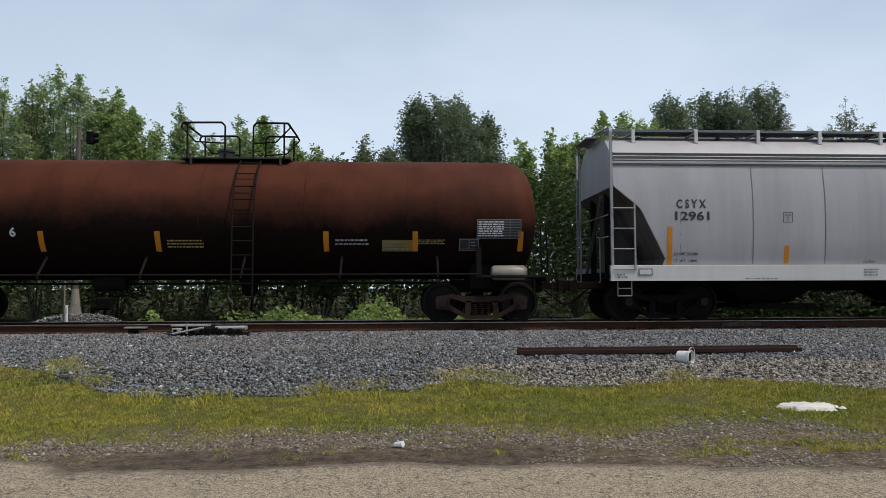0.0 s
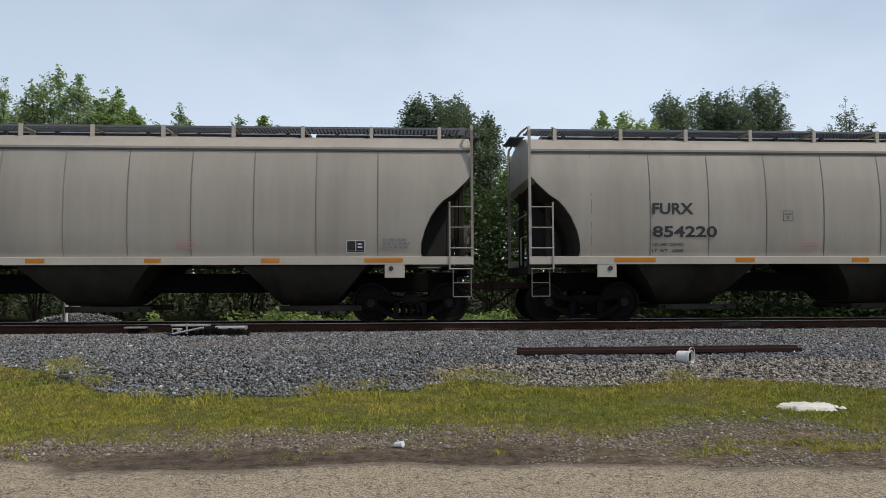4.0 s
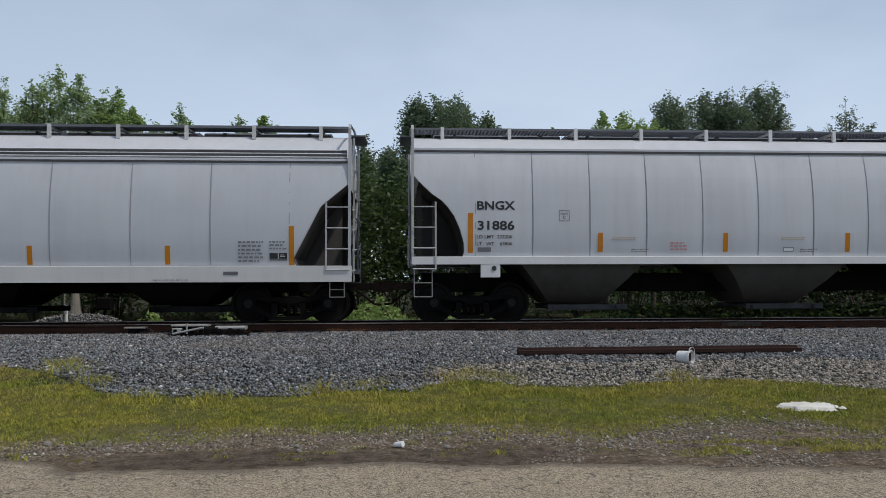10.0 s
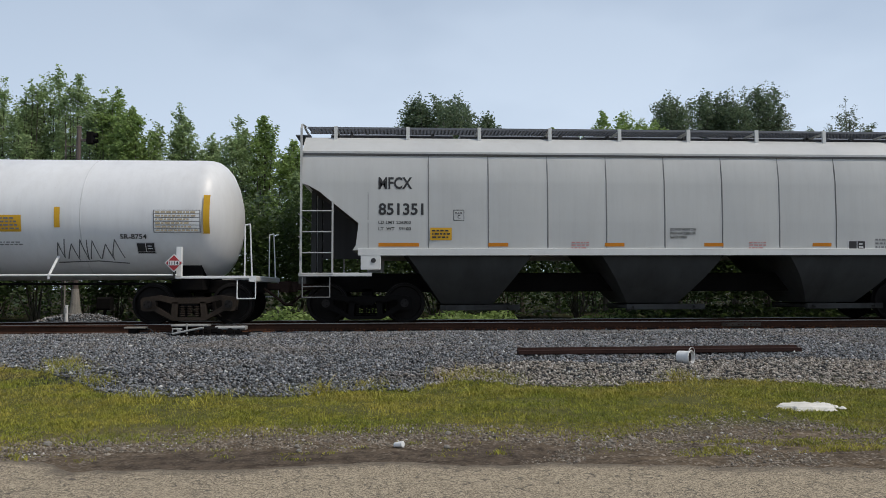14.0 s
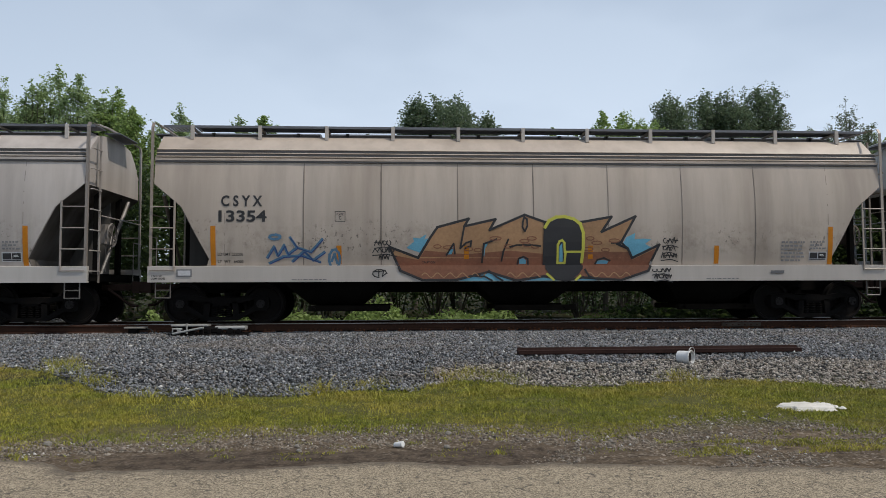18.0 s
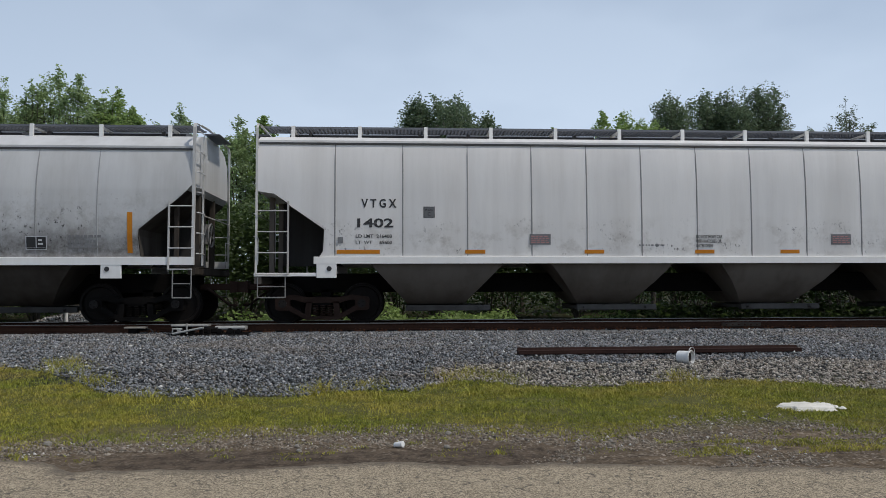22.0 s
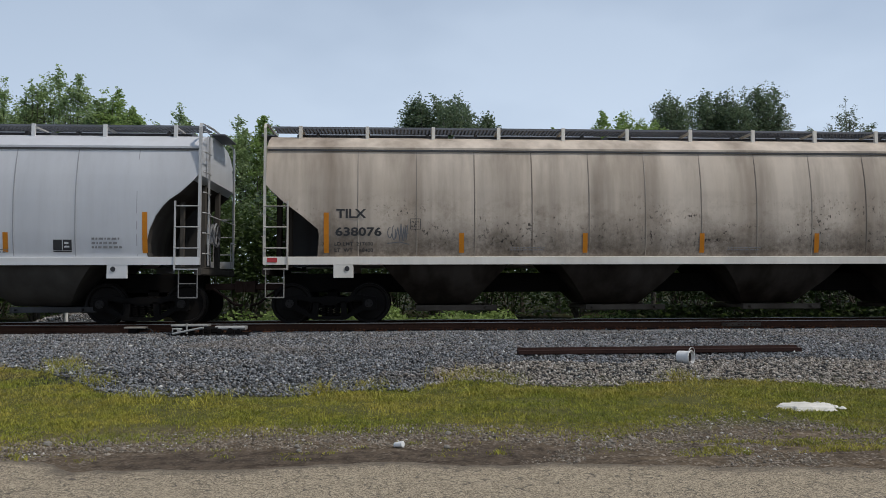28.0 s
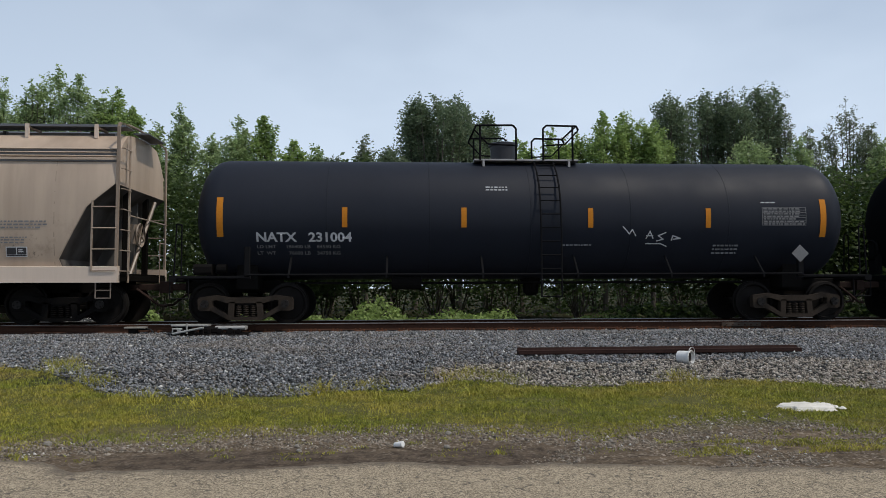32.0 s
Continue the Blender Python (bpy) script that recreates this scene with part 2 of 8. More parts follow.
def part(name, me, material, parent, label="", colour=None, at=None):
    """One mesh object, under a thing or under a part."""
    if isinstance(me, Shape):
        me = me.mesh(name)
    if not me.materials:
        me.materials.append(material)
    ob = new(name, me)
    if me.materials[0] != material:
        ob.material_slots[0].link = "OBJECT"
        ob.material_slots[0].material = material
    if parent is not None:
        ob.parent = parent
    if at is not None:
        ob.location = at
    if colour is not None:
        ob.color = colour
    if label:
        ob["label"] = label
    return ob


def thing(name, label, category, group="", kind=""):
    return tagged(new(name), label, category, group, kind)


MADE = {}


def once(key, build):
    """A mesh that is built the first time and shared afterwards."""
    if key not in MADE:
        MADE[key] = build()
    return MADE[key]


def curve(points, v):
    return float(np.interp(v, [p[0] for p in points], [p[1] for p in points]))


# ---- ground: road, dirt edge, grass strip, ballast bank, track bed, land behind ----
LAY = [(-400, 0.0), (6.6, 0.0), (7.6, 0.015), (8.6, 0.06), (9.8, 0.14), (10.6, 0.20), (11.4, 0.33), (13.0, 0.47), (15.2, 0.575), (15.75, 0.60),
       (18.9, 0.60), (19.5, 0.56), (21.0, 0.48), (24.0, 0.50), (60.0, 0.6), (1500, 0.6)]


def ground_z(x, y):
    z = curve(LAY, y)
    near = min(1.0, max(0.0, (y - 7.2) / 2.0))
    return z + near * 0.035 * noise.noise((x * 0.5, y * 0.5, 3.0)) * (0.3 if 15.2 < y < 19 else 1.0)


def ground_material():
    m, n, l, p = nodes_of("dirt_grass_and_gravel_ground")
    co = n.new("ShaderNodeNewGeometry").outputs["Position"]
    sep = n.new("ShaderNodeSeparateXYZ")
    l.new(co, sep.inputs[0])
    wob = noise_node(n, l, co, 0.55, 5, 0.65)
    wob2 = noise_node(n, l, co, 3.0, 5, 0.7)
    add = n.new("ShaderNodeMath")
    add.operation = "MULTIPLY_ADD"
    add.inputs[1].default_value = 1.9
    l.new(wob, add.inputs[0])
    l.new(sep.outputs["Y"], add.inputs[2])
    add2 = n.new("ShaderNodeMath")
    add2.operation = "MULTIPLY_ADD"
    add2.inputs[1].default_value = 0.7
    l.new(wob2, add2.inputs[0])
    l.new(add.outputs[0], add2.inputs[2])
    yy = add2.outputs[0]      # y with a ragged edge, about 1.3 m further
    fine = noise_node(n, l, co, 55.0, 4, 0.75)
    mid = noise_node(n, l, co, 7.0, 4, 0.6)
    dirt = blend(n, l, span(n, l, mid, 0.3, 0.7), (0.050, 0.038, 0.026), (0.168, 0.128, 0.088))
    damp = noise_node(n, l, co, 1.3, 5, 0.7, (0.6, 1.5, 1))
    dirt = blend(n, l, span(n, l, damp, 0.50, 0.68, 0.0, 0.7), dirt, (0.045, 0.036, 0.029))
    # a strip of bare dark soil along the road
    def shifted(axis, much):
        q = n.new("ShaderNodeMath")
        q.operation = "MULTIPLY_ADD"
        q.inputs[1].default_value = much
        l.new(wob2, q.inputs[0])
        l.new(sep.outputs[axis], q.inputs[2])
        return q.outputs[0]
    soil = times(n, l, span(n, l, shifted("Y", 0.7), 7.38, 7.62, 1.0, 0.0), times(n, l, span(n, l, shifted("X", 1.6), -2.6, -1.6), span(n, l, shifted("X", 2.0), 2.2, 3.4, 1.0, 0.0)))
    dirt = blend(n, l, times(n, l, soil, 0.8), dirt, blend(n, l, span(n, l, mid, 0.35, 0.65), (0.042, 0.033, 0.026), (0.105, 0.082, 0.063)))
    grit = n.new("ShaderNodeTexVoronoi")
    grit.inputs["Scale"].default_value = 42.0
    l.new(co, grit.inputs["Vector"])
    grit_c = n.new("ShaderNodeSeparateColor")
    l.new(grit.outputs["Color"], grit_c.inputs[0])
    pebbly = times(n, l, span(n, l, grit_c.outputs[1], 0.45, 0.9), times(n, l, span(n, l, wob2, 0.36, 0.62, 0.1, 0.9), span(n, l, soil, 0.0, 1.0, 1.0, 0.25)))
    dirt = blend(n, l, pebbly, dirt, blend(n, l, grit_c.outputs[0], (0.10, 0.084, 0.068), (0.40, 0.345, 0.285)))
    turf = blend(n, l, span(n, l, mid, 0.3, 0.7), (0.035, 0.042, 0.010), (0.10, 0.10, 0.032))
    turf = blend(n, l, span(n, l, fine, 0.4, 0.7, 0, 0.5), turf, (0.22, 0.19, 0.09))
    vor = n.new("ShaderNodeTexVoronoi")
    vor.inputs["Scale"].default_value = 17.0
    l.new(co, vor.inputs["Vector"])
    sep_c = n.new("ShaderNodeSeparateColor")
    l.new(vor.outputs["Color"], sep_c.inputs[0])
    # bed under the ballast, darkened for the shade between its stones
    rock = blend(n, l, sep_c.outputs[0], (0.012, 0.013, 0.015), (0.05, 0.052, 0.055))
    woods = blend(n, l, span(n, l, mid, 0.3, 0.7), (0.018, 0.016, 0.010), (0.045, 0.045, 0.02))
    c = blend(n, l, span(n, l, yy, 9.0, 9.6), dirt, turf)
    c = blend(n, l, span(n, l, yy, 11.65, 11.9), c, rock)
    c = blend(n, l, span(n, l, yy, 21.4, 21.9), c, woods)
    l.new(c, p.inputs["Base Color"])
    p.inputs["Roughness"].default_value = 0.95
    p.inputs["Specular IOR Level"].default_value = 0.05
    bumped(n, l, p, blend(n, l, 0.5, fine, vor.outputs["Distance"]), 0.6, 0.03)
    return m


def build_ground():
    xs = [-1500, -700, -300, -120, -60, -30] + [x * 0.3 for x in range(-60, 75)] + [30, 60, 120, 300, 700, 1500]
    ys = [-400, -60, -10, 4, 6] + [6.4 + 0.2 * k for k in range(80)] + [23, 24, 26, 30, 36, 45, 60, 120, 400, 1500]
    verts = [(x, y, ground_z(x, y)) for y in ys for x in xs]
    k = len(xs)
    faces = [(j * k + i, j * k + i + 1, (j + 1) * k + i + 1, (j + 1) * k + i) for j in range(len(ys) - 1) for i in range(k - 1)]
    me = bulk_mesh("ground", verts, 4, faces)
    me.polygons.foreach_set("use_smooth", [True] * len(me.polygons))
    ob = part("ground", me, ground_material(), None)
    tagged(ob, "dirt, grass and grey ballast ground beside a railway", "ground", kind="structure")


build_ground()


def road_material():
    m, n, l, p = nodes_of("worn_grey_asphalt")
    co = n.new("ShaderNodeNewGeometry").outputs["Position"]
    big = noise_node(n, l, co, 0.8, 4, 0.6, (0.35, 1.6, 1))
    fine = noise_node(n, l, co, 90.0, 3, 0.8)
    mid = noise_node(n, l, co, 14.0, 5, 0.75)
    c = blend(n, l, span(n, l, big, 0.3, 0.7), (0.200, 0.160, 0.103), (0.315, 0.256, 0.168))
    chip = n.new("ShaderNodeTexVoronoi")
    chip.inputs["Scale"].default_value = 105.0
    l.new(co, chip.inputs["Vector"])
    chip_c = n.new("ShaderNodeSeparateColor")
    l.new(chip.outputs["Color"], chip_c.inputs[0])
    c = blend(n, l, span(n, l, chip_c.outputs[0], 0.05, 0.98, 0.0, 0.9), blend(n, l, 0.6, c, (0.05, 0.043, 0.036)), (0.54, 0.455, 0.33))
    pit = span(n, l, noise_node(n, l, co, 34.0, 4, 0.75, (0.55, 1.3, 1)), 0.62, 0.70, 0.0, 0.85)
    c = blend(n, l, pit, c, (0.035, 0.031, 0.027))
    c = blend(n, l, span(n, l, fine, 0.45, 0.7, 0, 0.35), c, (0.10, 0.085, 0.068))
    c = blend(n, l, span(n, l, mid, 0.55, 0.72, 0, 0.7), c, (0.085, 0.078, 0.07))
    vor = n.new("ShaderNodeTexVoronoi")
    vor.feature = "DISTANCE_TO_EDGE"
    vor.inputs["Scale"].default_value = 2.6
    mp = n.new("ShaderNodeMapping")
    mp.inputs["Scale"].default_value = (0.8, 1.9, 1)
    wv = n.new("ShaderNodeVectorMath")
    wv.operation = "ADD"
    tn = n.new("ShaderNodeTexNoise")
    tn.inputs["Scale"].default_value = 3.0
    l.new(co, tn.inputs["Vector"])
    l.new(co, wv.inputs[0])
    l.new(tn.outputs["Color"], wv.inputs[1])
    l.new(wv.outputs[0], mp.inputs["Vector"])
    l.new(mp.outputs["Vector"], vor.inputs["Vector"])
    crack = span(n, l, vor.outputs["Distance"], 0.0, 0.045, 1.0, 0.0)
    c = blend(n, l, times(n, l, crack, span(n, l, mid, 0.35, 0.6)), c, (0.05, 0.046, 0.042))
    # soil washed over the broken edge
    rim = n.new("ShaderNodeAttribute")
    rim.attribute_name = "rim"
    wash = n.new("ShaderNodeMath")
    wash.operation = "MULTIPLY_ADD"
    wash.inputs[1].default_value = 1.5
    l.new(noise_node(n, l, co, 5.0, 6, 0.75, (0.5, 1.2, 1)), wash.inputs[0])
    l.new(rim.outputs["Fac"], wash.inputs[2])
    c = blend(n, l, span(n, l, wash.outputs[0], 1.05, 1.5, 0.0, 0.85), c, blend(n, l, span(n, l, mid, 0.3, 0.7), (0.06, 0.05, 0.041), (0.17, 0.14, 0.11)))
    l.new(c, p.inputs["Base Color"])
    p.inputs["Roughness"].default_value = 0.92
    p.inputs["Specular IOR Level"].default_value = 0.15
    bumped(n, l, p, fine, 0.55, 0.01)
    return m


def build_road():
    rim = [(-60, 7.2), (-3.8, 7.05), (-3.45, 6.98), (-2.9, 6.6), (-1.8, 6.52), (-1.05, 6.56), (-0.05, 6.68), (0.4, 6.6), (1.5, 6.46), (2.5, 6.38), (3.5, 6.25), (4.25, 6.1), (8.0, 5.8), (60, 5.6)]
    across = [(0.0, -0.004, 1.0), (0.10, 0.010, 0.75), (0.28, 0.012, 0.3), (0.6, 0.012, 0.0), (1.4, 0.012, 0.0), (9.6, 0.010, 0.0)]     # way in from the edge, height, soil
    verts, soil = [], []
    for k in range(-250, 251):
        x = k * 0.09 if abs(k) < 240 else k * 0.09 * (1 + (abs(k) - 239) * 3.0)
        edge = curve(rim, x) + 0.10 * noise.noise((x * 0.9, 0, 9)) + 0.09 * noise.noise((x * 2.6, 4, 9)) + 0.06 * noise.noise((x * 8.0, 4, 9))
        for d, z, f in across:
            verts.append((x, edge - d, z))
            soil.append(f)
    m = len(across)
    s = Shape().add(verts, [(i * m + j, i * m + j + 1, (i + 1) * m + j + 1, (i + 1) * m + j) for i in range(500) for j in range(m - 1)])
    me = s.mesh("road")
    rim_of = me.attributes.new("rim", "FLOAT", "POINT")
    rim_of.data.foreach_set("value", soil)
    tagged(part("road", me, road_material(), None), "worn cracked grey asphalt road edge", "road", kind="structure")


build_road()


# ---- loose stones of the ballast, grass blades, pebbles ----
def stone_material(name, dark, light, brown):
    m, n, l, p = nodes_of(name)
    g = n.new("ShaderNodeNewGeometry")
    r = g.outputs["Random Per Island"]
    c = blend(n, l, r, dark, light)
    pick = n.new("ShaderNodeMath")
    pick.operation = "FRACT"
    l.new(times(n, l, r, 17.3), pick.inputs[0])
    c = blend(n, l, span(n, l, pick.outputs[0], 0.80, 0.82, 0, 0.7), c, brown)
    c = blend(n, l, span(n, l, pick.outputs[0], 0.965, 0.97, 0, 0.85), c, (0.62, 0.62, 0.60))
    fine = noise_node(n, l, g.outputs["Position"], 60.0, 4, 0.7)
    c = blend(n, l, span(n, l, fine, 0.3, 0.7, 0, 0.35), c, (0.06, 0.06, 0.06))
    dusty = noise_node(n, l, g.outputs["Position"], 0.45, 5, 0.65, (1.0, 1.6, 1.0))
    c = blend(n, l, span(n, l, dusty, 0.50, 0.66, 0, 0.5), c, brown)
    l.new(c, p.inputs["Base Color"])
    p.inputs["Roughness"].default_value = 0.85
    return m


def scatter_stones(rng, xy, size, material, name, label, category, lift=0.2, rise=None):
    """Many squashed octahedra of uneven shape, each one a stone."""
    m = len(xy)
    base = np.array([(1, 0, 0), (0, 1, 0), (-1, 0, 0), (0, -1, 0), (0, 0, 1), (0, 0, -1)], dtype=float)
    v = np.repeat(base[None], m, 0) * rng.uniform(0.55, 1.25, (m, 6, 1)) + rng.normal(0, 0.2, (m, 6, 3))
    v *= (size * rng.uniform(0.55, 1.35, m))[:, None, None] * np.stack([rng.uniform(0.8, 1.3, m), rng.uniform(0.7, 1.1, m), rng.uniform(0.55, 0.9, m)], 1)[:, None, :]
    a = rng.uniform(0, 2 * math.pi, m)
    c, s = np.cos(a)[:, None], np.sin(a)[:, None]
    x, y = v[..., 0] * c - v[..., 1] * s, v[..., 0] * s + v[..., 1] * c
    z = np.array([ground_z(px, py) for px, py in xy]) + size * lift
    if rise is not None:
        z = z + rise
    v = np.stack([x + xy[:, :1], y + xy[:, 1:], v[..., 2] + z[:, None]], -1)
    tri = np.array([(0, 1, 4), (1, 2, 4), (2, 3, 4), (3, 0, 4), (1, 0, 5), (2, 1, 5), (3, 2, 5), (0, 3, 5)])
    faces = (tri[None] + 6 * np.arange(m)[:, None, None]).reshape(-1, 3)
    ob = part(name, bulk_mesh(name, v.reshape(-1, 3), 3, faces), material, None)
    return tagged(ob, label, category, kind="stuff")


def grass_edge(x):
    """Where the grass gives way to the stones, for each x."""
    k = [(-14, 12.4), (-7.6, 12.3), (-6.4, 11.8), (-5.7, 11.5), (-5.0, 11.1), (-4.1, 10.1), (-3.3, 9.55), (-2.3, 9.5), (-1.6, 9.65), (-1.2, 9.95), (-0.5, 10.1),
         (0.1, 10.0), (0.65, 10.6), (1.2, 10.75), (1.8, 10.35), (2.8, 10.2), (3.7, 10.4), (4.6, 10.6), (5.4, 10.4), (6.1, 10.15), (6.8, 9.65), (7.4, 9.55), (14, 9.6)]
    return curve(k, x) + 0.10 * noise.noise((x * 1.7, 2.0, 0)) + 0.06 * noise.noise((x * 6.0, 7.0, 0))


def dirt_edge(x):
    """Where the dirt gives way to the grass."""
    k = [(-14, 7.3), (-4.5, 7.34), (-3.5, 7.46), (-2.4, 7.67), (-1.6, 7.8), (-0.7, 7.87), (0.55, 7.87), (1.2, 7.78), (1.8, 7.65), (2.1, 7.4), (2.75, 7.85),
         (3.2, 8.15), (3.9, 8.25), (4.6, 8.2), (4.95, 7.7), (5.2, 7.45), (8, 7.2), (14, 7.0)]
    return curve(k, x) + 0.12 * noise.noise((x * 1.6, 12.0, 0)) + 0.08 * noise.noise((x * 5.0, 17.0, 0))


def build_stones():
    rng = np.random.default_rng(4)
    grey = stone_material("blue_grey_ballast_stone", (0.012, 0.0132, 0.0150), (0.30, 0.315, 0.332), (0.19, 0.158, 0.13))
    pale = stone_material("pale_brown_gravel", (0.055, 0.047, 0.039), (0.50, 0.455, 0.39), (0.30, 0.245, 0.19))
    earthy = stone_material("earthy_brown_pebble", (0.060, 0.049, 0.038), (0.36, 0.31, 0.245), (0.21, 0.165, 0.12))
    xy = np.stack([rng.uniform(-13.5, 16, 150000), rng.uniform(9.8, 16.4, 150000)], 1)
    keep = np.array([y > grass_edge(x) - 0.05 and -0.58 * y - 0.6 < x < 0.74 * y + 0.6 and not (-5.05 < x < -3.2 and 15.35 < y < 15.8) for x, y in xy])
    xy = xy[keep]
    tail = np.array([y < 11.3 + 0.5 * noise.noise((x * 0.6, y, 5)) + (0.4 if x > 0.5 else -1.7) for x, y in xy])
    scatter_stones(rng, xy[~tail], 0.0275, grey, "ballast", "loose blue-grey crushed stone ballast", "ballast", 0.2, rng.uniform(-0.008, 0.028, (~tail).sum()) * np.where(xy[~tail][:, 1] > 15.7, 0.1, 1.0))
    scatter_stones(rng, xy[tail], 0.026, pale, "gravel", "loose pale brown and grey gravel beside the grass", "gravel", 0.2, rng.uniform(-0.008, 0.025, tail.sum()))
    xy = np.stack([rng.uniform(-6, 8, 22000), rng.uniform(6.15, 8.7, 22000)], 1)
    keep = np.array([y < dirt_edge(x) + 0.35 and noise.noise((x * 0.8, y * 1.6, 1)) > (-0.35 if y > 7.2 else 0.30 if -2.9 < x < 1.4 else 0.0) for x, y in xy])
    scatter_stones(rng, xy[keep], 0.015, earthy, "pebbles", "pale pebbles on the bare dirt", "pebbles", 0.1)
    xy = np.stack([rng.uniform(-5, 7, 1900), rng.uniform(6.9, 8.6, 1900)], 1)
    keep = np.array([abs(y - dirt_edge(x) + 0.15) < 0.28 * (1 + noise.noise((x * 1.3, 3, 1))) for x, y in xy])
    scatter_stones(rng, xy[keep], 0.023, earthy, "stones", "larger pale stones along the edge of the grass", "stones", 0.15)
    xy = np.stack([rng.uniform(-11.6, -7.6, 5200), rng.uniform(20.6, 23.4, 5200)], 1)
    mound = 0.36 * np.exp(-((xy[:, 0] + 9.7) / 1.05) ** 4 - ((xy[:, 1] - 22.0) / 0.95) ** 4)
    keep = mound > 0.02
    scatter_stones(rng, xy[keep], 0.045, grey, "stone_heap", "low heap of grey crushed stone round the signal foot", "stones", 0.2, mound[keep] * rng.uniform(0.4, 1.0, keep.sum()))
    xy = np.stack([rng.uniform(-14, 19, 9000), rng.uniform(18.2, 20.2, 9000)], 1)
    scatter_stones(rng, xy, 0.045, grey, "ballast", "grey ballast on the far side of the track", "ballast")


def blade_material(name, dark, light, dry):
    m, n, l, p = nodes_of(name)
    g = n.new("ShaderNodeNewGeometry")
    r = g.outputs["Random Per Island"]
    patch = noise_node(n, l, g.outputs["Position"], 0.7, 4, 0.6)
    c = blend(n, l, r, dark, light)
    tuft = noise_node(n, l, g.outputs["Position"], 5.0, 4, 0.7)
    c = blend(n, l, span(n, l, patch, 0.42, 0.66, 0.05, 0.75), c, dry)
    c = blend(n, l, span(n, l, tuft, 0.40, 0.58, 0.6, 0.0), c, dark)
    # ripe seed heads and straw, mostly in the taller grass by the stones
    sep = n.new("ShaderNodeSeparateXYZ")
    l.new(g.outputs["Position"], sep.inputs[0])
    ripe = times(n, l, span(n, l, noise_node(n, l, g.outputs["Position"], 0.9, 5, 0.7, (0.6, 1.3, 1.0)), 0.46, 0.62, 0.0, 0.5), span(n, l, sep.outputs["Y"], 8.4, 9.6, 0.15, 1.0))
    c = blend(n, l, ripe, c, blend(n, l, r, (0.24, 0.16, 0.04), (0.58, 0.44, 0.12)))
    l.new(c, p.inputs["Base Color"])
    p.inputs["Roughness"].default_value = 0.7
    p.inputs["Subsurface Weight"].default_value = 0.0
    return m


def blades(rng, xy, tall, wide, material, name, label):
    m = len(xy)
    clump = np.array([0.5 + 0.9 * max(0.0, 0.45 + noise.noise((x * 2.3, y * 2.3, 5)) + 0.6 * noise.noise((x * 7.0, y * 7.0, 8))) for x, y in xy])
    h = tall * rng.uniform(0.45, 1.3, m) * clump
    a = rng.uniform(0, 2 * math.pi, m)
    lean = rng.normal(0, 0.75, (m, 2)) * h[:, None]
    w = wide * rng.uniform(0.7, 1.3, m)
    z = np.array([ground_z(x, y) for x, y in xy])
    side = np.stack([np.cos(a) * w, np.sin(a) * w], 1)
    p = np.zeros((m, 5, 3))
    p[:, 0, :2], p[:, 1, :2] = xy - side, xy + side
    p[:, 2, :2], p[:, 3, :2] = xy + side * 0.7 + lean * 0.4, xy - side * 0.7 + lean * 0.4
    p[:, 4, :2] = xy + lean
    p[:, 0, 2] = p[:, 1, 2] = z - 0.01
    p[:, 2, 2] = p[:, 3, 2] = z + h * 0.6
    p[:, 4, 2] = z + h * 0.95
    k = 5 * np.arange(m)[:, None]
    faces = np.concatenate([k + np.array([[0, 1, 2]]), k + np.array([[0, 2, 3]]), k + np.array([[3, 2, 4]])], 1).reshape(-1, 3)
    ob = part(name, bulk_mesh(name, p.reshape(-1, 3), 3, faces), material, None)
    return tagged(ob, label, "grass", kind="stuff")


def build_grass():
    rng = np.random.default_rng(8)
    lush = blade_material("green_and_straw_grass", (0.098, 0.125, 0.006), (0.375, 0.395, 0.030), (0.44, 0.355, 0.05))
    xy = np.stack([rng.uniform(-10.5, 11.5, 560000), rng.uniform(6.6, 12.6, 560000)], 1)

    def grows(x, y):
        if abs(x) > 0.72 * y + 0.8:
            return False
        lo, hi = dirt_edge(x), grass_edge(x)
        if x > 2.6 and 6.65 + 0.06 * (x - 3) < y < 7.25 and noise.noise((x * 1.2, y * 2.5, 51)) > (-0.12 if x < 3.6 else -0.32):
            return rng.random() < 0.7
        if y > hi + 0.18 * rng.random() ** 2 or y < lo - 0.25 * rng.random() ** 2:
            return False
        bare = noise.noise((x * 0.9, y * 1.8, 31))
        thin = 0.35 + 0.65 * min(1.0, (y - lo + 0.2) / 0.7)
        return rng.random() < thin * min(1.0, 0.8 + 1.1 * bare)
    keep = np.array([grows(x, y) for x, y in xy])
    xy = xy[keep]
    far = xy[:, 1] > 9.4
    blades(rng, xy[~far], 0.030, 0.0037, lush, "grass", "short green and straw-coloured verge grass")
    blades(rng, xy[far], 0.046, 0.0036, lush, "grass", "taller yellowing grass along the ballast")
    spots = np.stack([rng.uniform(-4.5, 6.0, 60), rng.uniform(6.75, 7.7, 60)], 1)
    few = np.concatenate([rng.normal(0, 0.045, (int(rng.uniform(8, 40)), 2)) * (1.6, 0.8) + q for q in spots])
    blades(rng, few, 0.03, 0.004, lush, "grass", "sparse small grass tufts in the bare dirt")
    tufts = [(-3.4, 9.6), (-2.5, 9.6), (-1.2, 10.0), (-0.5, 10.25), (0.75, 10.8), (1.1, 10.9), (-5.1, 11.4), (-5.5, 11.9), (-4.5, 10.7), (1.5, 10.7), (4.2, 10.6)]
    pts = np.concatenate([rng.normal(0, 0.17, (230, 2)) + np.array(t) for t in tufts])
    blades(rng, pts, 0.13, 0.0036, lush, "grass", "tall weedy grass tufts at the edge of the stones")


build_stones()
build_grass()


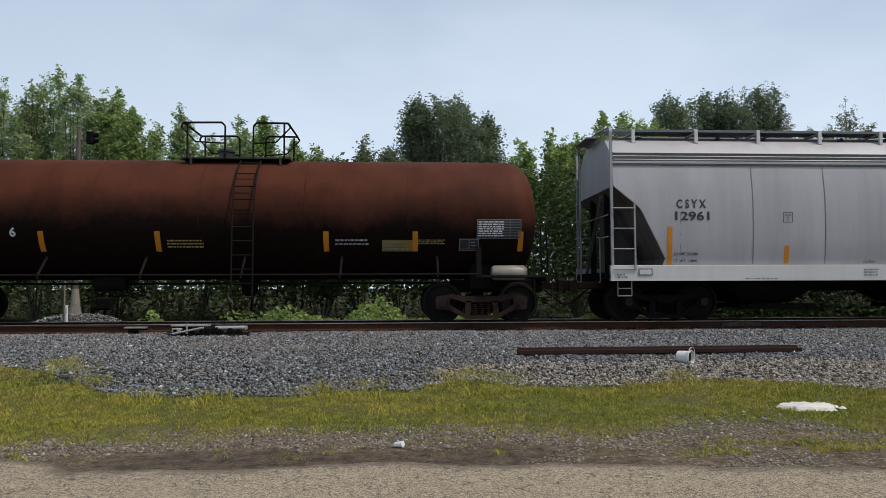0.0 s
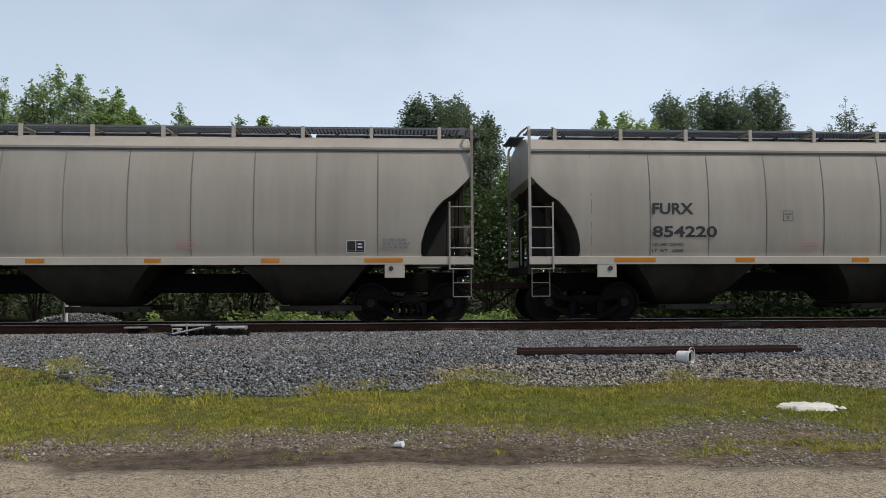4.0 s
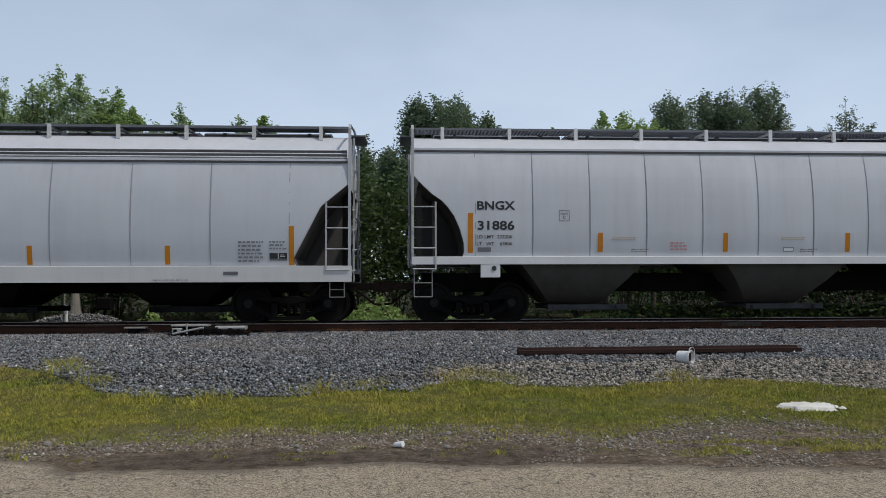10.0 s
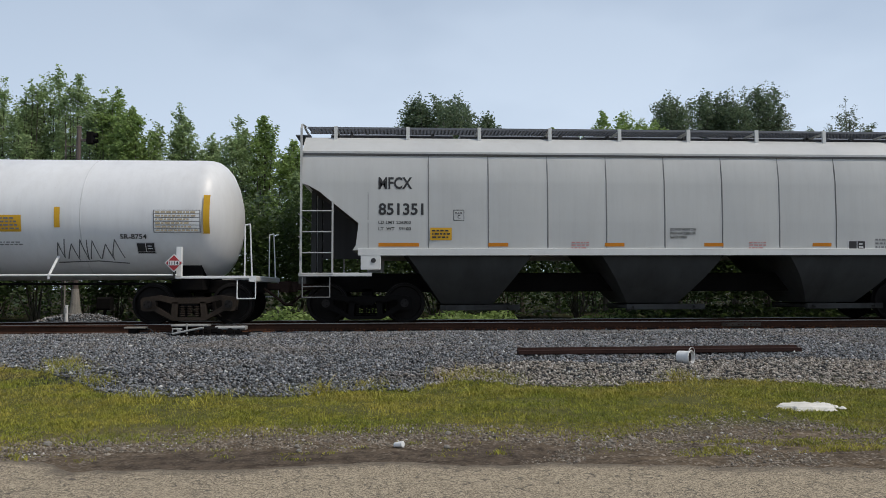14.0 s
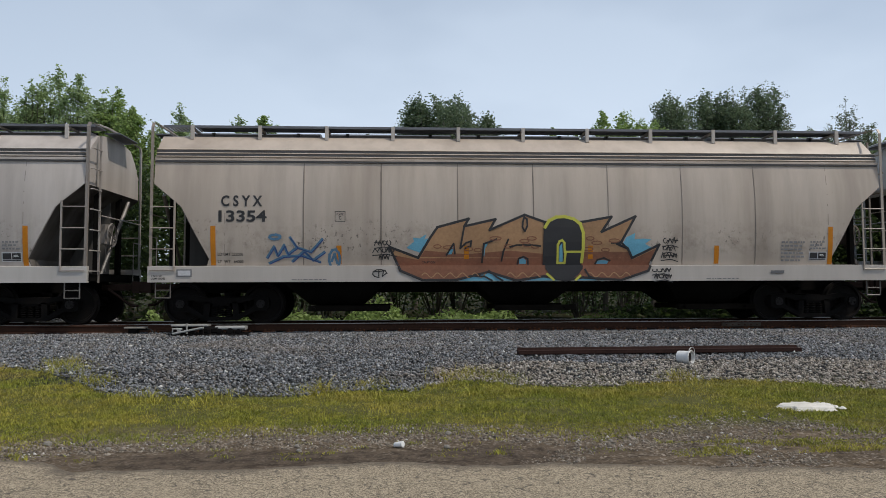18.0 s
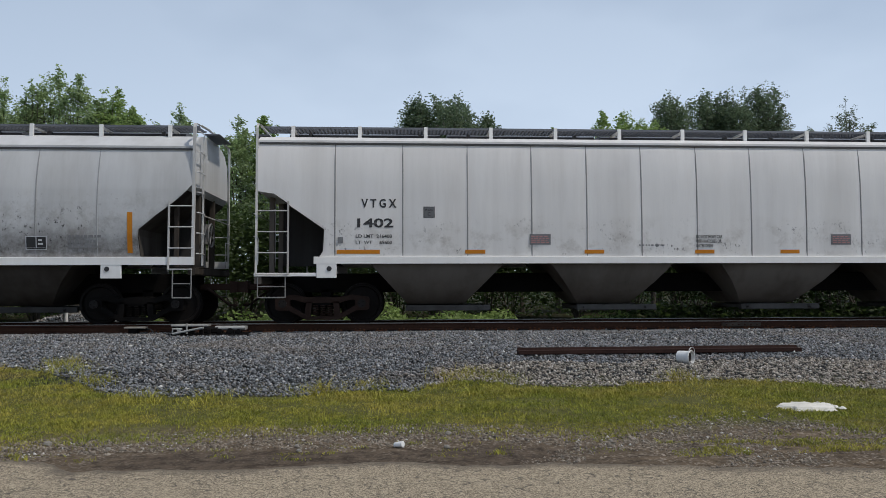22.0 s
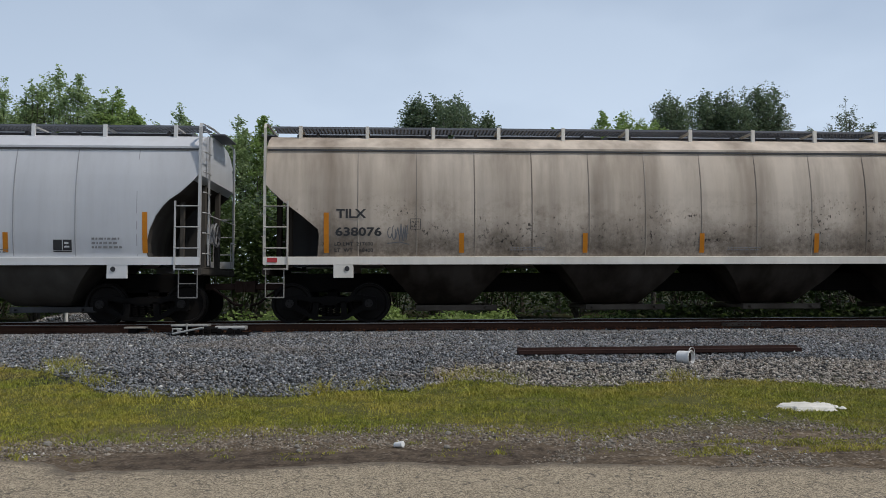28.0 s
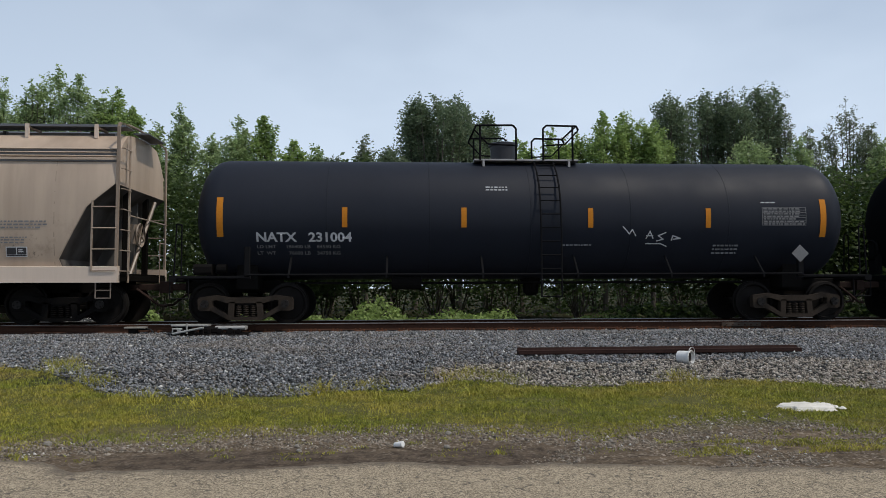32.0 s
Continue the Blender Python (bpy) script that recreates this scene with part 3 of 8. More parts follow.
# ---- track ----
RUST = plain("rusty_rail_side", (0.050, 0.024, 0.015), 0.88, 0.0, 0.5, 6, 0.4, 0.15)
BRIGHT_RUST = plain("orange_brown_rusty_fastening", (0.13, 0.055, 0.028), 0.9, 0.0, 0.5, 9, 0.4, 0.15)
SHINE = plain("polished_rail_head", (0.42, 0.41, 0.40), 0.35, 0.8, 0.15, 6, 0.1)
TIE_WOOD = plain("weathered_tie_timber", (0.075, 0.058, 0.046), 0.9, 0.0, 0.5, 8, 0.5, 0.15)
SPARE = plain("dark_rusty_spare_rail", (0.032, 0.0165, 0.0135), 0.88, 0.0, 0.5, 6, 0.4, 0.15)

RAIL_SECTION = [(-0.070, 0.0), (0.070, 0.0), (0.070, 0.012), (0.012, 0.030), (0.009, 0.125), (0.036, 0.137), (0.036, 0.163), (0.030, 0.171),
                (-0.030, 0.171), (-0.036, 0.163), (-0.036, 0.137), (-0.009, 0.125), (-0.012, 0.030), (-0.070, 0.012)]


def build_track():
    for side in (-1, 1):
        y = TRACK_Y + side * 0.753
        r = part("rail", Shape().bar([(y + a, RAIL_Z - 0.172 + b) for a, b in RAIL_SECTION], -660, 680), RUST, None)
        tagged(r, "brown rusty running rail with a polished head", "rail", "running rails")
        head = Shape().bar([(y - 0.037, RAIL_Z - 0.016), (y + 0.037, RAIL_Z - 0.016), (y + 0.037, RAIL_Z - 0.006), (y + 0.024, RAIL_Z), (y - 0.024, RAIL_Z), (y - 0.037, RAIL_Z - 0.006)], -660, 680)
        part("rail_head", head, SHINE, r, "polished rail head")
    tie = once("tie", lambda: Shape().box(-0.115, 0.115, -1.3, 1.3, -0.18, 0.0, 0.012).mesh("tie"))
    plate = once("tie_plate", lambda: Shape().box(-0.09, 0.09, -0.18, 0.18, 0.0, 0.016, 0.004).mesh("tie_plate"))
    spike = once("spike", lambda: Shape().box(-0.012, 0.012, -0.012, 0.012, 0.0, 0.035, 0.002).box(-0.02, 0.02, -0.022, 0.03, 0.035, 0.05, 0.004).mesh("spike"))
    anchor = once("rail_anchor", lambda: Shape().box(-0.015, 0.015, -0.11, 0.1, -0.03, 0.0, 0.004).box(-0.02, 0.02, -0.12, -0.09, -0.03, 0.03, 0.004).mesh("rail_anchor"))
    top = RAIL_Z - 0.190
    rng = random.Random(3)
    for k in range(-36, 42):
        x = k * 0.51 + rng.uniform(-0.02, 0.02)
        t = thing("railway_tie", "weathered grey-brown timber railway tie in ballast", "railway tie", "ties under the rails")
        t.matrix_basis = pose(x, TRACK_Y + rng.uniform(-0.03, 0.03), top, 0, 0, rng.uniform(-0.6, 0.6))
        part("timber", tie, TIE_WOOD, t)
        for side in (-1, 1):
            pl = part("tie_plate", plate, BRIGHT_RUST, t, "", None, (0, side * 0.753, 0))
            if -26 <= k <= 30 and side < 0:
                part("spike", spike, BRIGHT_RUST, pl, "", None, (0.05, -0.085, 0.012))
                part("spike", spike, BRIGHT_RUST, pl, "", None, (-0.05, -0.085, 0.012))
                part("rail_anchor", anchor, BRIGHT_RUST, t, "", None, (0.14, side * 0.753, 0.014))
    rest = Shape()
    for k in list(range(-1250, -36)) + list(range(42, 1300)):
        x = k * 0.51
        rest.add([(x + a, TRACK_Y + b, top + c) for a in (-0.115, 0.115) for b in (-1.3, 1.3) for c in (-0.1, 0.0)],
                 [(0, 1, 3, 2), (4, 6, 7, 5), (0, 4, 5, 1), (2, 3, 7, 6), (1, 5, 7, 3)])
    tagged(part("railway_ties", rest, TIE_WOOD, None), "timber ties further along the line", "railway ties", kind="stuff")
    # bolted joint on the near rail
    y = TRACK_Y - 0.753
    j = part("joint_bar", Shape().box(7.6, 8.55, y - 0.058, y - 0.02, RAIL_Z - 0.145, RAIL_Z - 0.05, 0.01), TIE_WOOD, None)
    tagged(j, "grey bolted joint bar on the near rail", "joint bar")
    for k in range(6):
        part("bolt", Shape().tube((7.7 + k * 0.15, y - 0.085, RAIL_Z - 0.098), (7.7 + k * 0.15, y - 0.05, RAIL_Z - 0.098), 0.016, 6), RUST, j)
    # stock rail that ends at the switch
    y = TRACK_Y - 0.99
    s = part("stock_rail", Shape().bar([(y + a, RAIL_Z - 0.185 + b * 1.05) for a, b in RAIL_SECTION], -60, -5.95), RUST, None)
    tagged(s, "rusty brown turnout rail beside the running rail", "rail")


build_track()


# ---- lineside things ----
GALV = plain("pale_galvanised_metal", (0.31, 0.31, 0.30), 0.65, 0.15, 0.55, 10, 0.3)
CONCRETE = plain("stained_concrete", (0.21, 0.195, 0.17), 0.9, 0.0, 0.4, 6, 0.3)
RUBBER = plain("black_cable_rubber", (0.02, 0.02, 0.02), 0.7, 0.0, 0.2, 6, 0.1)
CHALK = plain("crumbled_white_concrete", (0.60, 0.575, 0.52), 0.9, 0.0, 0.25, 14, 0.6)
PLASTIC = plain("scuffed_white_plastic", (0.68, 0.68, 0.67), 0.45, 0.0, 0.12, 12, 0.1)
MAST = plain("brown_weathered_mast_paint", (0.11, 0.085, 0.07), 0.7, 0.0, 0.3, 8, 0.2)


def switch_machine():
    t = thing("switch_machine", "low galvanised switch machine with rods on tie ends", "switch machine")
    y, z = TRACK_Y - 1.5, RAIL_Z - 0.165
    part("base_plate", Shape().box(-4.95, -3.36, y - 0.22, y + 0.3, z - 0.12, z, 0.01), STEEL, t)
    part("motor_case", Shape().box(-4.93, -4.60, y - 0.17, y + 0.16, z, z + 0.15, 0.035), STEEL, t, "dark motor case")
    part("side_box", Shape().box(-4.93, -4.72, y - 0.21, y - 0.17, z + 0.02, z + 0.12, 0.02), GALV, t, "pale side box")
    part("lid", Shape().box(-4.96, -4.20, y - 0.18, y + 0.18, z + 0.15, z + 0.19, 0.015), GALV, t, "flat galvanised lid")
    part("gear_case", Shape().box(-4.36, -3.98, y - 0.19, y + 0.18, z, z + 0.13, 0.03), STEEL, t, "dark gear case")
    part("circuit_case", Shape().box(-4.05, -3.40, y - 0.12, y + 0.15, z + 0.07, z + 0.15, 0.03), GALV, t, "pale circuit case")
    for x, r in ((-3.92, 0.05), (-3.70, 0.065), (-3.52, 0.045)):
        part("knob", Shape().spun([(y - 0.24, r), (y - 0.17, r), (y - 0.16, r * 0.6)], 1, (x, 0, z + 0.05), 12), STEEL, t)
        part("bolt_plate", Shape().box(x - 0.09, x + 0.07, y - 0.16, y - 0.13, z - 0.02, z + 0.06, 0.01), STEEL, t)
    for x in (-4.86, -4.7, -4.5, -4.3, -4.15):
        part("bracket", Shape().box(x - 0.035, x + 0.04, y - 0.24, y - 0.17, z - 0.06, z + 0.09, 0.012), STEEL, t)
    part("throw_bar", Shape().tube((-4.9, y - 0.26, z + 0.0), (-4.25, y - 0.26, z + 0.13), 0.022, 8), GALV, t)
    part("skid", Shape().box(-4.85, -3.3, y - 0.32, y - 0.24, z - 0.10, z - 0.02, 0.012), STEEL, t)
    part("post", Shape().tube((-4.62, y - 0.2, z), (-4.62, y - 0.2, z + 0.22), 0.02, 8), GALV, t)
    for k, dx in enumerate((-4.2, -3.8)):
        part("rod", Shape().tube((dx, y + 0.1, z + 0.03), (dx, TRACK_Y - 0.6, z + 0.03), 0.02, 8), STEEL, t)
    part("cable", Shape().path([(-4.9, y - 0.1, z + 0.05), (-5.1, y - 0.15, z + 0.0), (-5.3, y - 0.12, z - 0.02)], 0.014), RUBBER, t)
    b = thing("junction_box", "small grey track junction box with a bent cable", "junction box")
    y = TRACK_Y - 1.3
    part("box", Shape().box(-5.97, -5.80, y - 0.07, y + 0.07, RAIL_Z - 0.21, RAIL_Z - 0.06, 0.02), STEEL, b)
    part("cover", Shape().box(-6.05, -5.62, y - 0.11, y + 0.11, RAIL_Z - 0.07, RAIL_Z - 0.03, 0.012), CONCRETE, b)
    part("arm", Shape().box(-5.76, -5.58, y - 0.03, y + 0.03, RAIL_Z - 0.11, RAIL_Z - 0.06, 0.01), STEEL, b)
    part("cable", Shape().path([(-5.62, y, RAIL_Z - 0.07), (-5.5, y - 0.05, RAIL_Z - 0.09), (-5.42, y - 0.1, RAIL_Z - 0.15), (-5.36, y - 0.12, RAIL_Z - 0.21)], 0.012), RUBBER, b)


def spare_rail():
    a, b = Vector((2.0, 12.22, 0)), Vector((7.06, 12.32, 0))
    t = thing("spare_rail", "dark rusty length of spare rail lying on stones", "rail")
    d = (b - a).to_2d()
    z = min(ground_z(a.x, a.y), ground_z(b.x, b.y)) + 0.03
    t.matrix_basis = pose(a.x, a.y, z, 0, 0, math.degrees(math.atan2(d.y, d.x)))
    part("rail_web", Shape().bar([(0.09 - zz, y + 0.055) for y, zz in RAIL_SECTION], 0, d.length), SPARE, t)


def bucket():
    t = thing("bucket", "white plastic bucket lying on its side by the spare rail", "bucket")
    x, y = 4.70, 11.60
    z = ground_z(x, y)
    t.matrix_basis = pose(x, y, z + 0.108, 0, 0, 40) @ Matrix.Scale(0.82, 4)
    s = Shape()
    prof = [(0.15, 0.112), (0.15, 0.118), (-0.10, 0.132), (-0.105, 0.142), (-0.125, 0.142), (-0.13, 0.138), (-0.13, 0.130), (0.13, 0.106)]
    s.spun(prof, 1, (0, 0, 0), 28, False)
    part("shell", s.mesh("shell", 40), PLASTIC, t)
    part("base", Shape().spun([(0.128, 0.11), (0.148, 0.114)], 1, (0, 0, 0), 28), PLASTIC, t)
    # brown lining stands for dried residue and for the shade inside
    part("residue", Shape().spun([(-0.06, 0.118), (0.02, 0.116), (0.12, 0.108), (0.125, 0.02)], 1, (0, 0, 0), 28, False), MAST, t, "brown lining inside, residue and painted shade")
    part("handle", Shape().path([(0.14 * math.cos(a), -0.12 - 0.02 * math.sin(a), 0.05 + 0.16 * math.sin(a)) for a in [math.pi * k / 10 for k in range(11)]], 0.006), PLASTIC, t)


def white_rubble():
    rng = random.Random(2)
    t = thing("broken_concrete_slab", "patch of crumbled white concrete in the grass", "concrete slab")
    bm = bmesh.new()
    ring = []
    for k in range(22):
        a = 2 * math.pi * k / 22
        r = 1 + 0.55 * noise.noise((math.cos(a) * 1.9, math.sin(a) * 1.9, 4))
        ring.append((0.36 * r * math.cos(a), 0.28 * r * math.sin(a)))
    lo = [bm.verts.new((x, y, -0.02)) for x, y in ring]
    up = [bm.verts.new((x * 0.85, y * 0.85, 0.012 + 0.018 * rng.random())) for x, y in ring]
    mid = bm.verts.new((0.0, 0.02, 0.04))
    for k in range(22):
        q = (k + 1) % 22
        bm.faces.new((lo[k], lo[q], up[q], up[k]))
        bm.faces.new((up[k], up[q], mid))
    me = bpy.data.meshes.new("slab")
    bm.to_mesh(me)
    bm.free()
    t.matrix_basis = pose(5.07, 8.76, ground_z(5.07, 8.76) + 0.02)
    part("slab", me, CHALK, t)
    for k in range(9):
        s = Shape()
        s.spun([(-0.02, 0.02), (0, 0.05 * rng.uniform(0.5, 1)), (0.025, 0.015)], 2, (0.22 + 0.2 * rng.random(), rng.uniform(-0.2, 0.25), -0.01), 7)
        part("fragment", s, CHALK, t)


def litter():
    t = thing("paper_cup", "crushed white paper cup on the dirt", "cup")
    t.matrix_basis = pose(-0.03, 7.2, 0.04, 80, 12, 55) @ Matrix.Scale(0.72, 4)
    s = Shape().spun([(-0.07, 0.030), (-0.065, 0.034), (0.03, 0.042), (0.055, 0.036), (0.06, 0.02)], 2, (0, 0, 0), 12)
    part("cup_wall", s.mesh("cup_wall", 50), WHITE, t)
    part("lid", Shape().spun([(0.055, 0.046), (0.07, 0.044), (0.072, 0.03)], 2, (0, 0, 0), 12), PLASTIC, t)
    rng = random.Random(6)
    for k, (x, y, r) in enumerate([(-1.05, 7.3, 0.03), (0.5, 7.75, 0.035), (0.45, 7.15, 0.035), (-3.6, 7.55, 0.045), (2.15, 7.3, 0.03), (-2.9, 7.3, 0.03), (-1.0, 7.1, 0.03)]):
        s = Shape().spun([(-0.6 * r, 0.5 * r), (-0.2 * r, r), (0.25 * r, 0.85 * r), (0.55 * r, 0.3 * r)], 2, (0, 0, 0), 7)
        st = part("stone", s, CONCRETE, None)
        st.matrix_basis = pose(x, y, ground_z(x, y) + 0.4 * r, rng.uniform(-20, 20), rng.uniform(-20, 20), rng.uniform(0, 180))
        tagged(st, "pale loose stone lying on the dirt edge", "stone", "loose stones on the dirt")


def signal():
    t = thing("railway_signal", "brown signal mast with a dark head behind the track", "signal")
    x, y, z = -10.25, 23.0, 0.52
    part("foundation", Shape().spun([(0.0, 0.24), (0.06, 0.235), (0.5, 0.15), (1.0, 0.105), (1.05, 0.10)], 2, (x, y, z + 0.05), 12), CONCRETE, t, "tapered concrete foot")
    part("mast", Shape().tube((x, y, z + 1.0), (x, y, 6.75), 0.085, 10, 0.07), MAST, t)
    part("cap", Shape().spun([(6.75, 0.09), (6.8, 0.05)], 2, (x, y, 0), 10), MAST, t)
    part("bracket", Shape().box(x, x + 0.35, y - 0.04, y + 0.04, 6.30, 6.38, 0.01), MAST, t)
    head = part("signal_head", Shape().box(x + 0.26, x + 0.46, y - 0.12, y + 0.10, 6.22, 6.60, 0.03), STEEL, t, "black signal head")
    part("hood", Shape().spun([(0.0, 0.07), (0.13, 0.07)], 0, (x + 0.45, y, 6.50), 12, False), STEEL, head)
    part("hood", Shape().spun([(0.0, 0.07), (0.13, 0.07)], 0, (x + 0.45, y, 6.32), 12, False), STEEL, head)
    low = part("signal_head", Shape().box(x + 0.30, x + 0.62, y - 0.15, y + 0.12, 4.25, 5.0, 0.04), STEEL, t, "black signal head")
    part("bracket", Shape().box(x, x + 0.35, y - 0.04, y + 0.04, 4.6, 4.68, 0.01), MAST, t)
    for zz in (4.85, 4.62, 4.39):
        part("hood", Shape().spun([(0.0, 0.1), (0.2, 0.1)], 0, (x + 0.6, y, zz), 12, False), STEEL, low)
    for dx in (-0.2, -0.55):
        part("ladder_stile", Shape().tube((x + dx, y + 0.3, z), (x + dx, y + 0.3, 6.4), 0.02, 6), MAST, t)
    for k in range(18):
        part("rung", Shape().tube((x - 0.2, y + 0.3, z + 0.4 + 0.31 * k), (x - 0.55, y + 0.3, z + 0.4 + 0.31 * k), 0.012, 5), MAST, t)
    w = thing("marker_post", "short white plastic marker post in the stones", "post")
    part("stake", Shape().box(-9.63, -9.55, 20.95, 21.03, 0.45, 1.15, 0.02), WHITE, w)
    part("reflector", Shape().box(-9.62, -9.56, 20.94, 20.949, 0.92, 1.08), PALE, w)
    part("pipe", Shape().tube((-9.66, 21.0, 0.45), (-9.66, 21.0, 1.85), 0.025, 8), CONCRETE, w, "thin grey pipe beside the stake")
    r = thing("relay_housing", "small dark relay box beside the signal foot", "equipment box")
    part("case", Shape().box(-9.55, -9.15, 22.9, 23.2, 0.95, 1.35, 0.05), STEEL, r)
    part("leg", Shape().tube((-9.35, 23.05, 0.5), (-9.35, 23.05, 0.95), 0.05, 8), STEEL, r)


switch_machine()
spare_rail()
bucket()
white_rubble()
litter()
signal()


# ---- trees and undergrowth ----
def leaf_material(name, dark, light):
    m, n, l, p = nodes_of(name)
    g = n.new("ShaderNodeNewGeometry")
    c = blend(n, l, g.outputs["Random Per Island"], dark, light)
    big = noise_node(n, l, g.outputs["Position"], 0.5, 3, 0.5)
    c = blend(n, l, span(n, l, big, 0.35, 0.7, 0, 0.5), c, light)
    l.new(c, p.inputs["Base Color"])
    p.inputs["Roughness"].default_value = 0.55
    tr = n.new("ShaderNodeBsdfTranslucent")
    l.new(c, tr.inputs["Color"])
    mx = n.new("ShaderNodeMixShader")
    mx.inputs["Fac"].default_value = 0.5
    l.new(p.outputs["BSDF"], mx.inputs[1])
    l.new(tr.outputs["BSDF"], mx.inputs[2])
    l.new(mx.outputs["Shader"], n["Material Output"].inputs["Surface"])
    return m


BARK = plain("grey_brown_bark", (0.10, 0.085, 0.07), 0.9, 0.0, 0.4, 8, 0.6)
LEAF = {"a": leaf_material("mid_green_leaves", (0.14, 0.205, 0.085), (0.42, 0.53, 0.25)),
        "b": leaf_material("bright_green_leaves", (0.12, 0.19, 0.05), (0.36, 0.48, 0.16)),
        "d": leaf_material("dark_green_leaves", (0.062, 0.10, 0.058), (0.185, 0.245, 0.135)),
        # darker copy of the greens above; the thicket's shade is in the colour
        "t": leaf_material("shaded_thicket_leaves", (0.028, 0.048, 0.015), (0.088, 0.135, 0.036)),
        "s": leaf_material("sparse_pale_leaves", (0.10, 0.13, 0.08), (0.22, 0.265, 0.16))}


def leaf_quads(rng, pts, size):
    m = len(pts)
    u = rng.normal(0, 1, (m, 3))
    u[:, 2] *= 0.45
    u /= np.linalg.norm(u, axis=1)[:, None]
    w = np.cross(u, rng.normal(0, 1, (m, 3)))
    w /= np.linalg.norm(w, axis=1)[:, None]
    s = (size * rng.uniform(0.6, 1.3, m))[:, None]
    v = np.stack([pts - u * s, pts + w * s * 0.55, pts + u * s, pts - w * s * 0.55], 1)
    return v.reshape(-1, 3)


# kind: leaders, twigs on each, leaves on each twig, how square the crown's outline is, how far it drops at its rim, length of a twig
HABIT = {"a": (17, 27, 24, 2.2, 0.20, 0.68), "b": (19, 27, 24, 2.4, 0.17, 0.66), "d": (34, 24, 22, 4.0, 0.15, 0.85), "s": (20, 24, 14, 2.2, 0.16, 0.62)}


def tree(rng, x, y, top, half, kind):
    """A tapered trunk that splits into leaders; each leader is a plume of twigs with leaves along them."""
    label = {"a": "mid-green leafy tree with a loose pointed crown", "b": "bright green dense leafy tree behind the track",
             "d": "tall dark green tree with a heavy crown", "s": "thin sparse-leaved young tree with bare twigs"}[kind]
    t = thing("tree", label, "tree", "trees behind the track")
    base = curve(LAY, y) - 0.05
    t.location = (x, y, base)
    h = top - base
    leaders, twigs, leaves, square, drop, reach = HABIT[kind]
    reach *= 0.75 + 0.35 * half
    leaders = int(leaders * (0.7 + 0.35 * half))
    wood = Shape()
    r = 0.014 * h
    lean = rng.normal(0, 0.012, 2) * h
    fork = np.array([lean[0] * 0.4, lean[1] * 0.4, h * 0.42])
    wood.tube((0, 0, 0), fork, r, 7, r * 0.65)
    pts = []
    for j in range(leaders):
        a = rng.uniform(0, 2 * math.pi)
        if j == 0:
            rho, tall = 0.0, h - reach * 0.55
        elif j < leaders * 0.62:
            rho = max(half * 0.5, half * 1.1 - reach * 0.25) * rng.random() ** 0.5
            tall = (h - reach * 0.5) * (1 - drop * (rho / half) ** square) * rng.uniform(0.93, 1.0)
        else:
            rho = half * rng.uniform(0.3, 1.5)
            tall = h * rng.uniform(0.42, 0.84)
        tip = np.array([rho * math.cos(a) + lean[0], rho * math.sin(a) + lean[1], tall])
        start = fork * rng.uniform(0.75, 1.0) if tall > h * 0.6 else fork * rng.uniform(0.4, 0.8)
        mid = start + (tip - start) * np.array([0.75, 0.75, 0.5])
        wood.tube(start, mid, r * 0.34, 5, r * 0.2)
        wood.tube(mid, tip, r * 0.2, 5, r * 0.04)
        out = np.array([math.cos(a), math.sin(a), 0.0])
        for q in range(twigs):
            f = 1.0 if q == 0 else rng.random() ** 0.75
            foot = mid + (tip - mid) * f if rng.random() < 0.8 else start + (mid - start) * (0.4 + 0.6 * f)
            way = rng.normal(0, 1, 3) * np.array([1, 1, 0.45]) + out * 0.35 + np.array([0, 0, 0.55 + (1.6 if q == 0 else 0.5 * f)])
            long = reach * rng.uniform(0.55, 1.2) * (1.0 - 0.45 * f ** 2)
            end = foot + way / np.linalg.norm(way) * long
            if q % (1 if kind == "s" else 4) == 0:
                wood.tube(foot, end, r * 0.05, 4, r * 0.015)
            k = max(3, int(leaves * rng.uniform(0.6, 1.4)))
            u = rng.uniform(0.1, 1.0, k)[:, None]
            pts.append(foot + (end - foot) * u + rng.normal(0, 1, (k, 3)) * long * (0.26 - 0.14 * u))
    part("trunk", wood, BARK, t)
    pts = np.concatenate(pts)
    pts = pts[(pts[:, 2] > 4.2) | ((pts[:, 2] > 0.2) & (rng.random(len(pts)) < 0.5))]     # thinner below, where the crowns shade each other
    me = bulk_mesh("crown", leaf_quads(rng, pts, {"a": 0.066, "b": 0.066, "d": 0.066, "s": 0.055}[kind]), 4, np.arange(len(pts) * 4).reshape(-1, 4))
    part("crown", me, LEAF[kind], t)
    return t


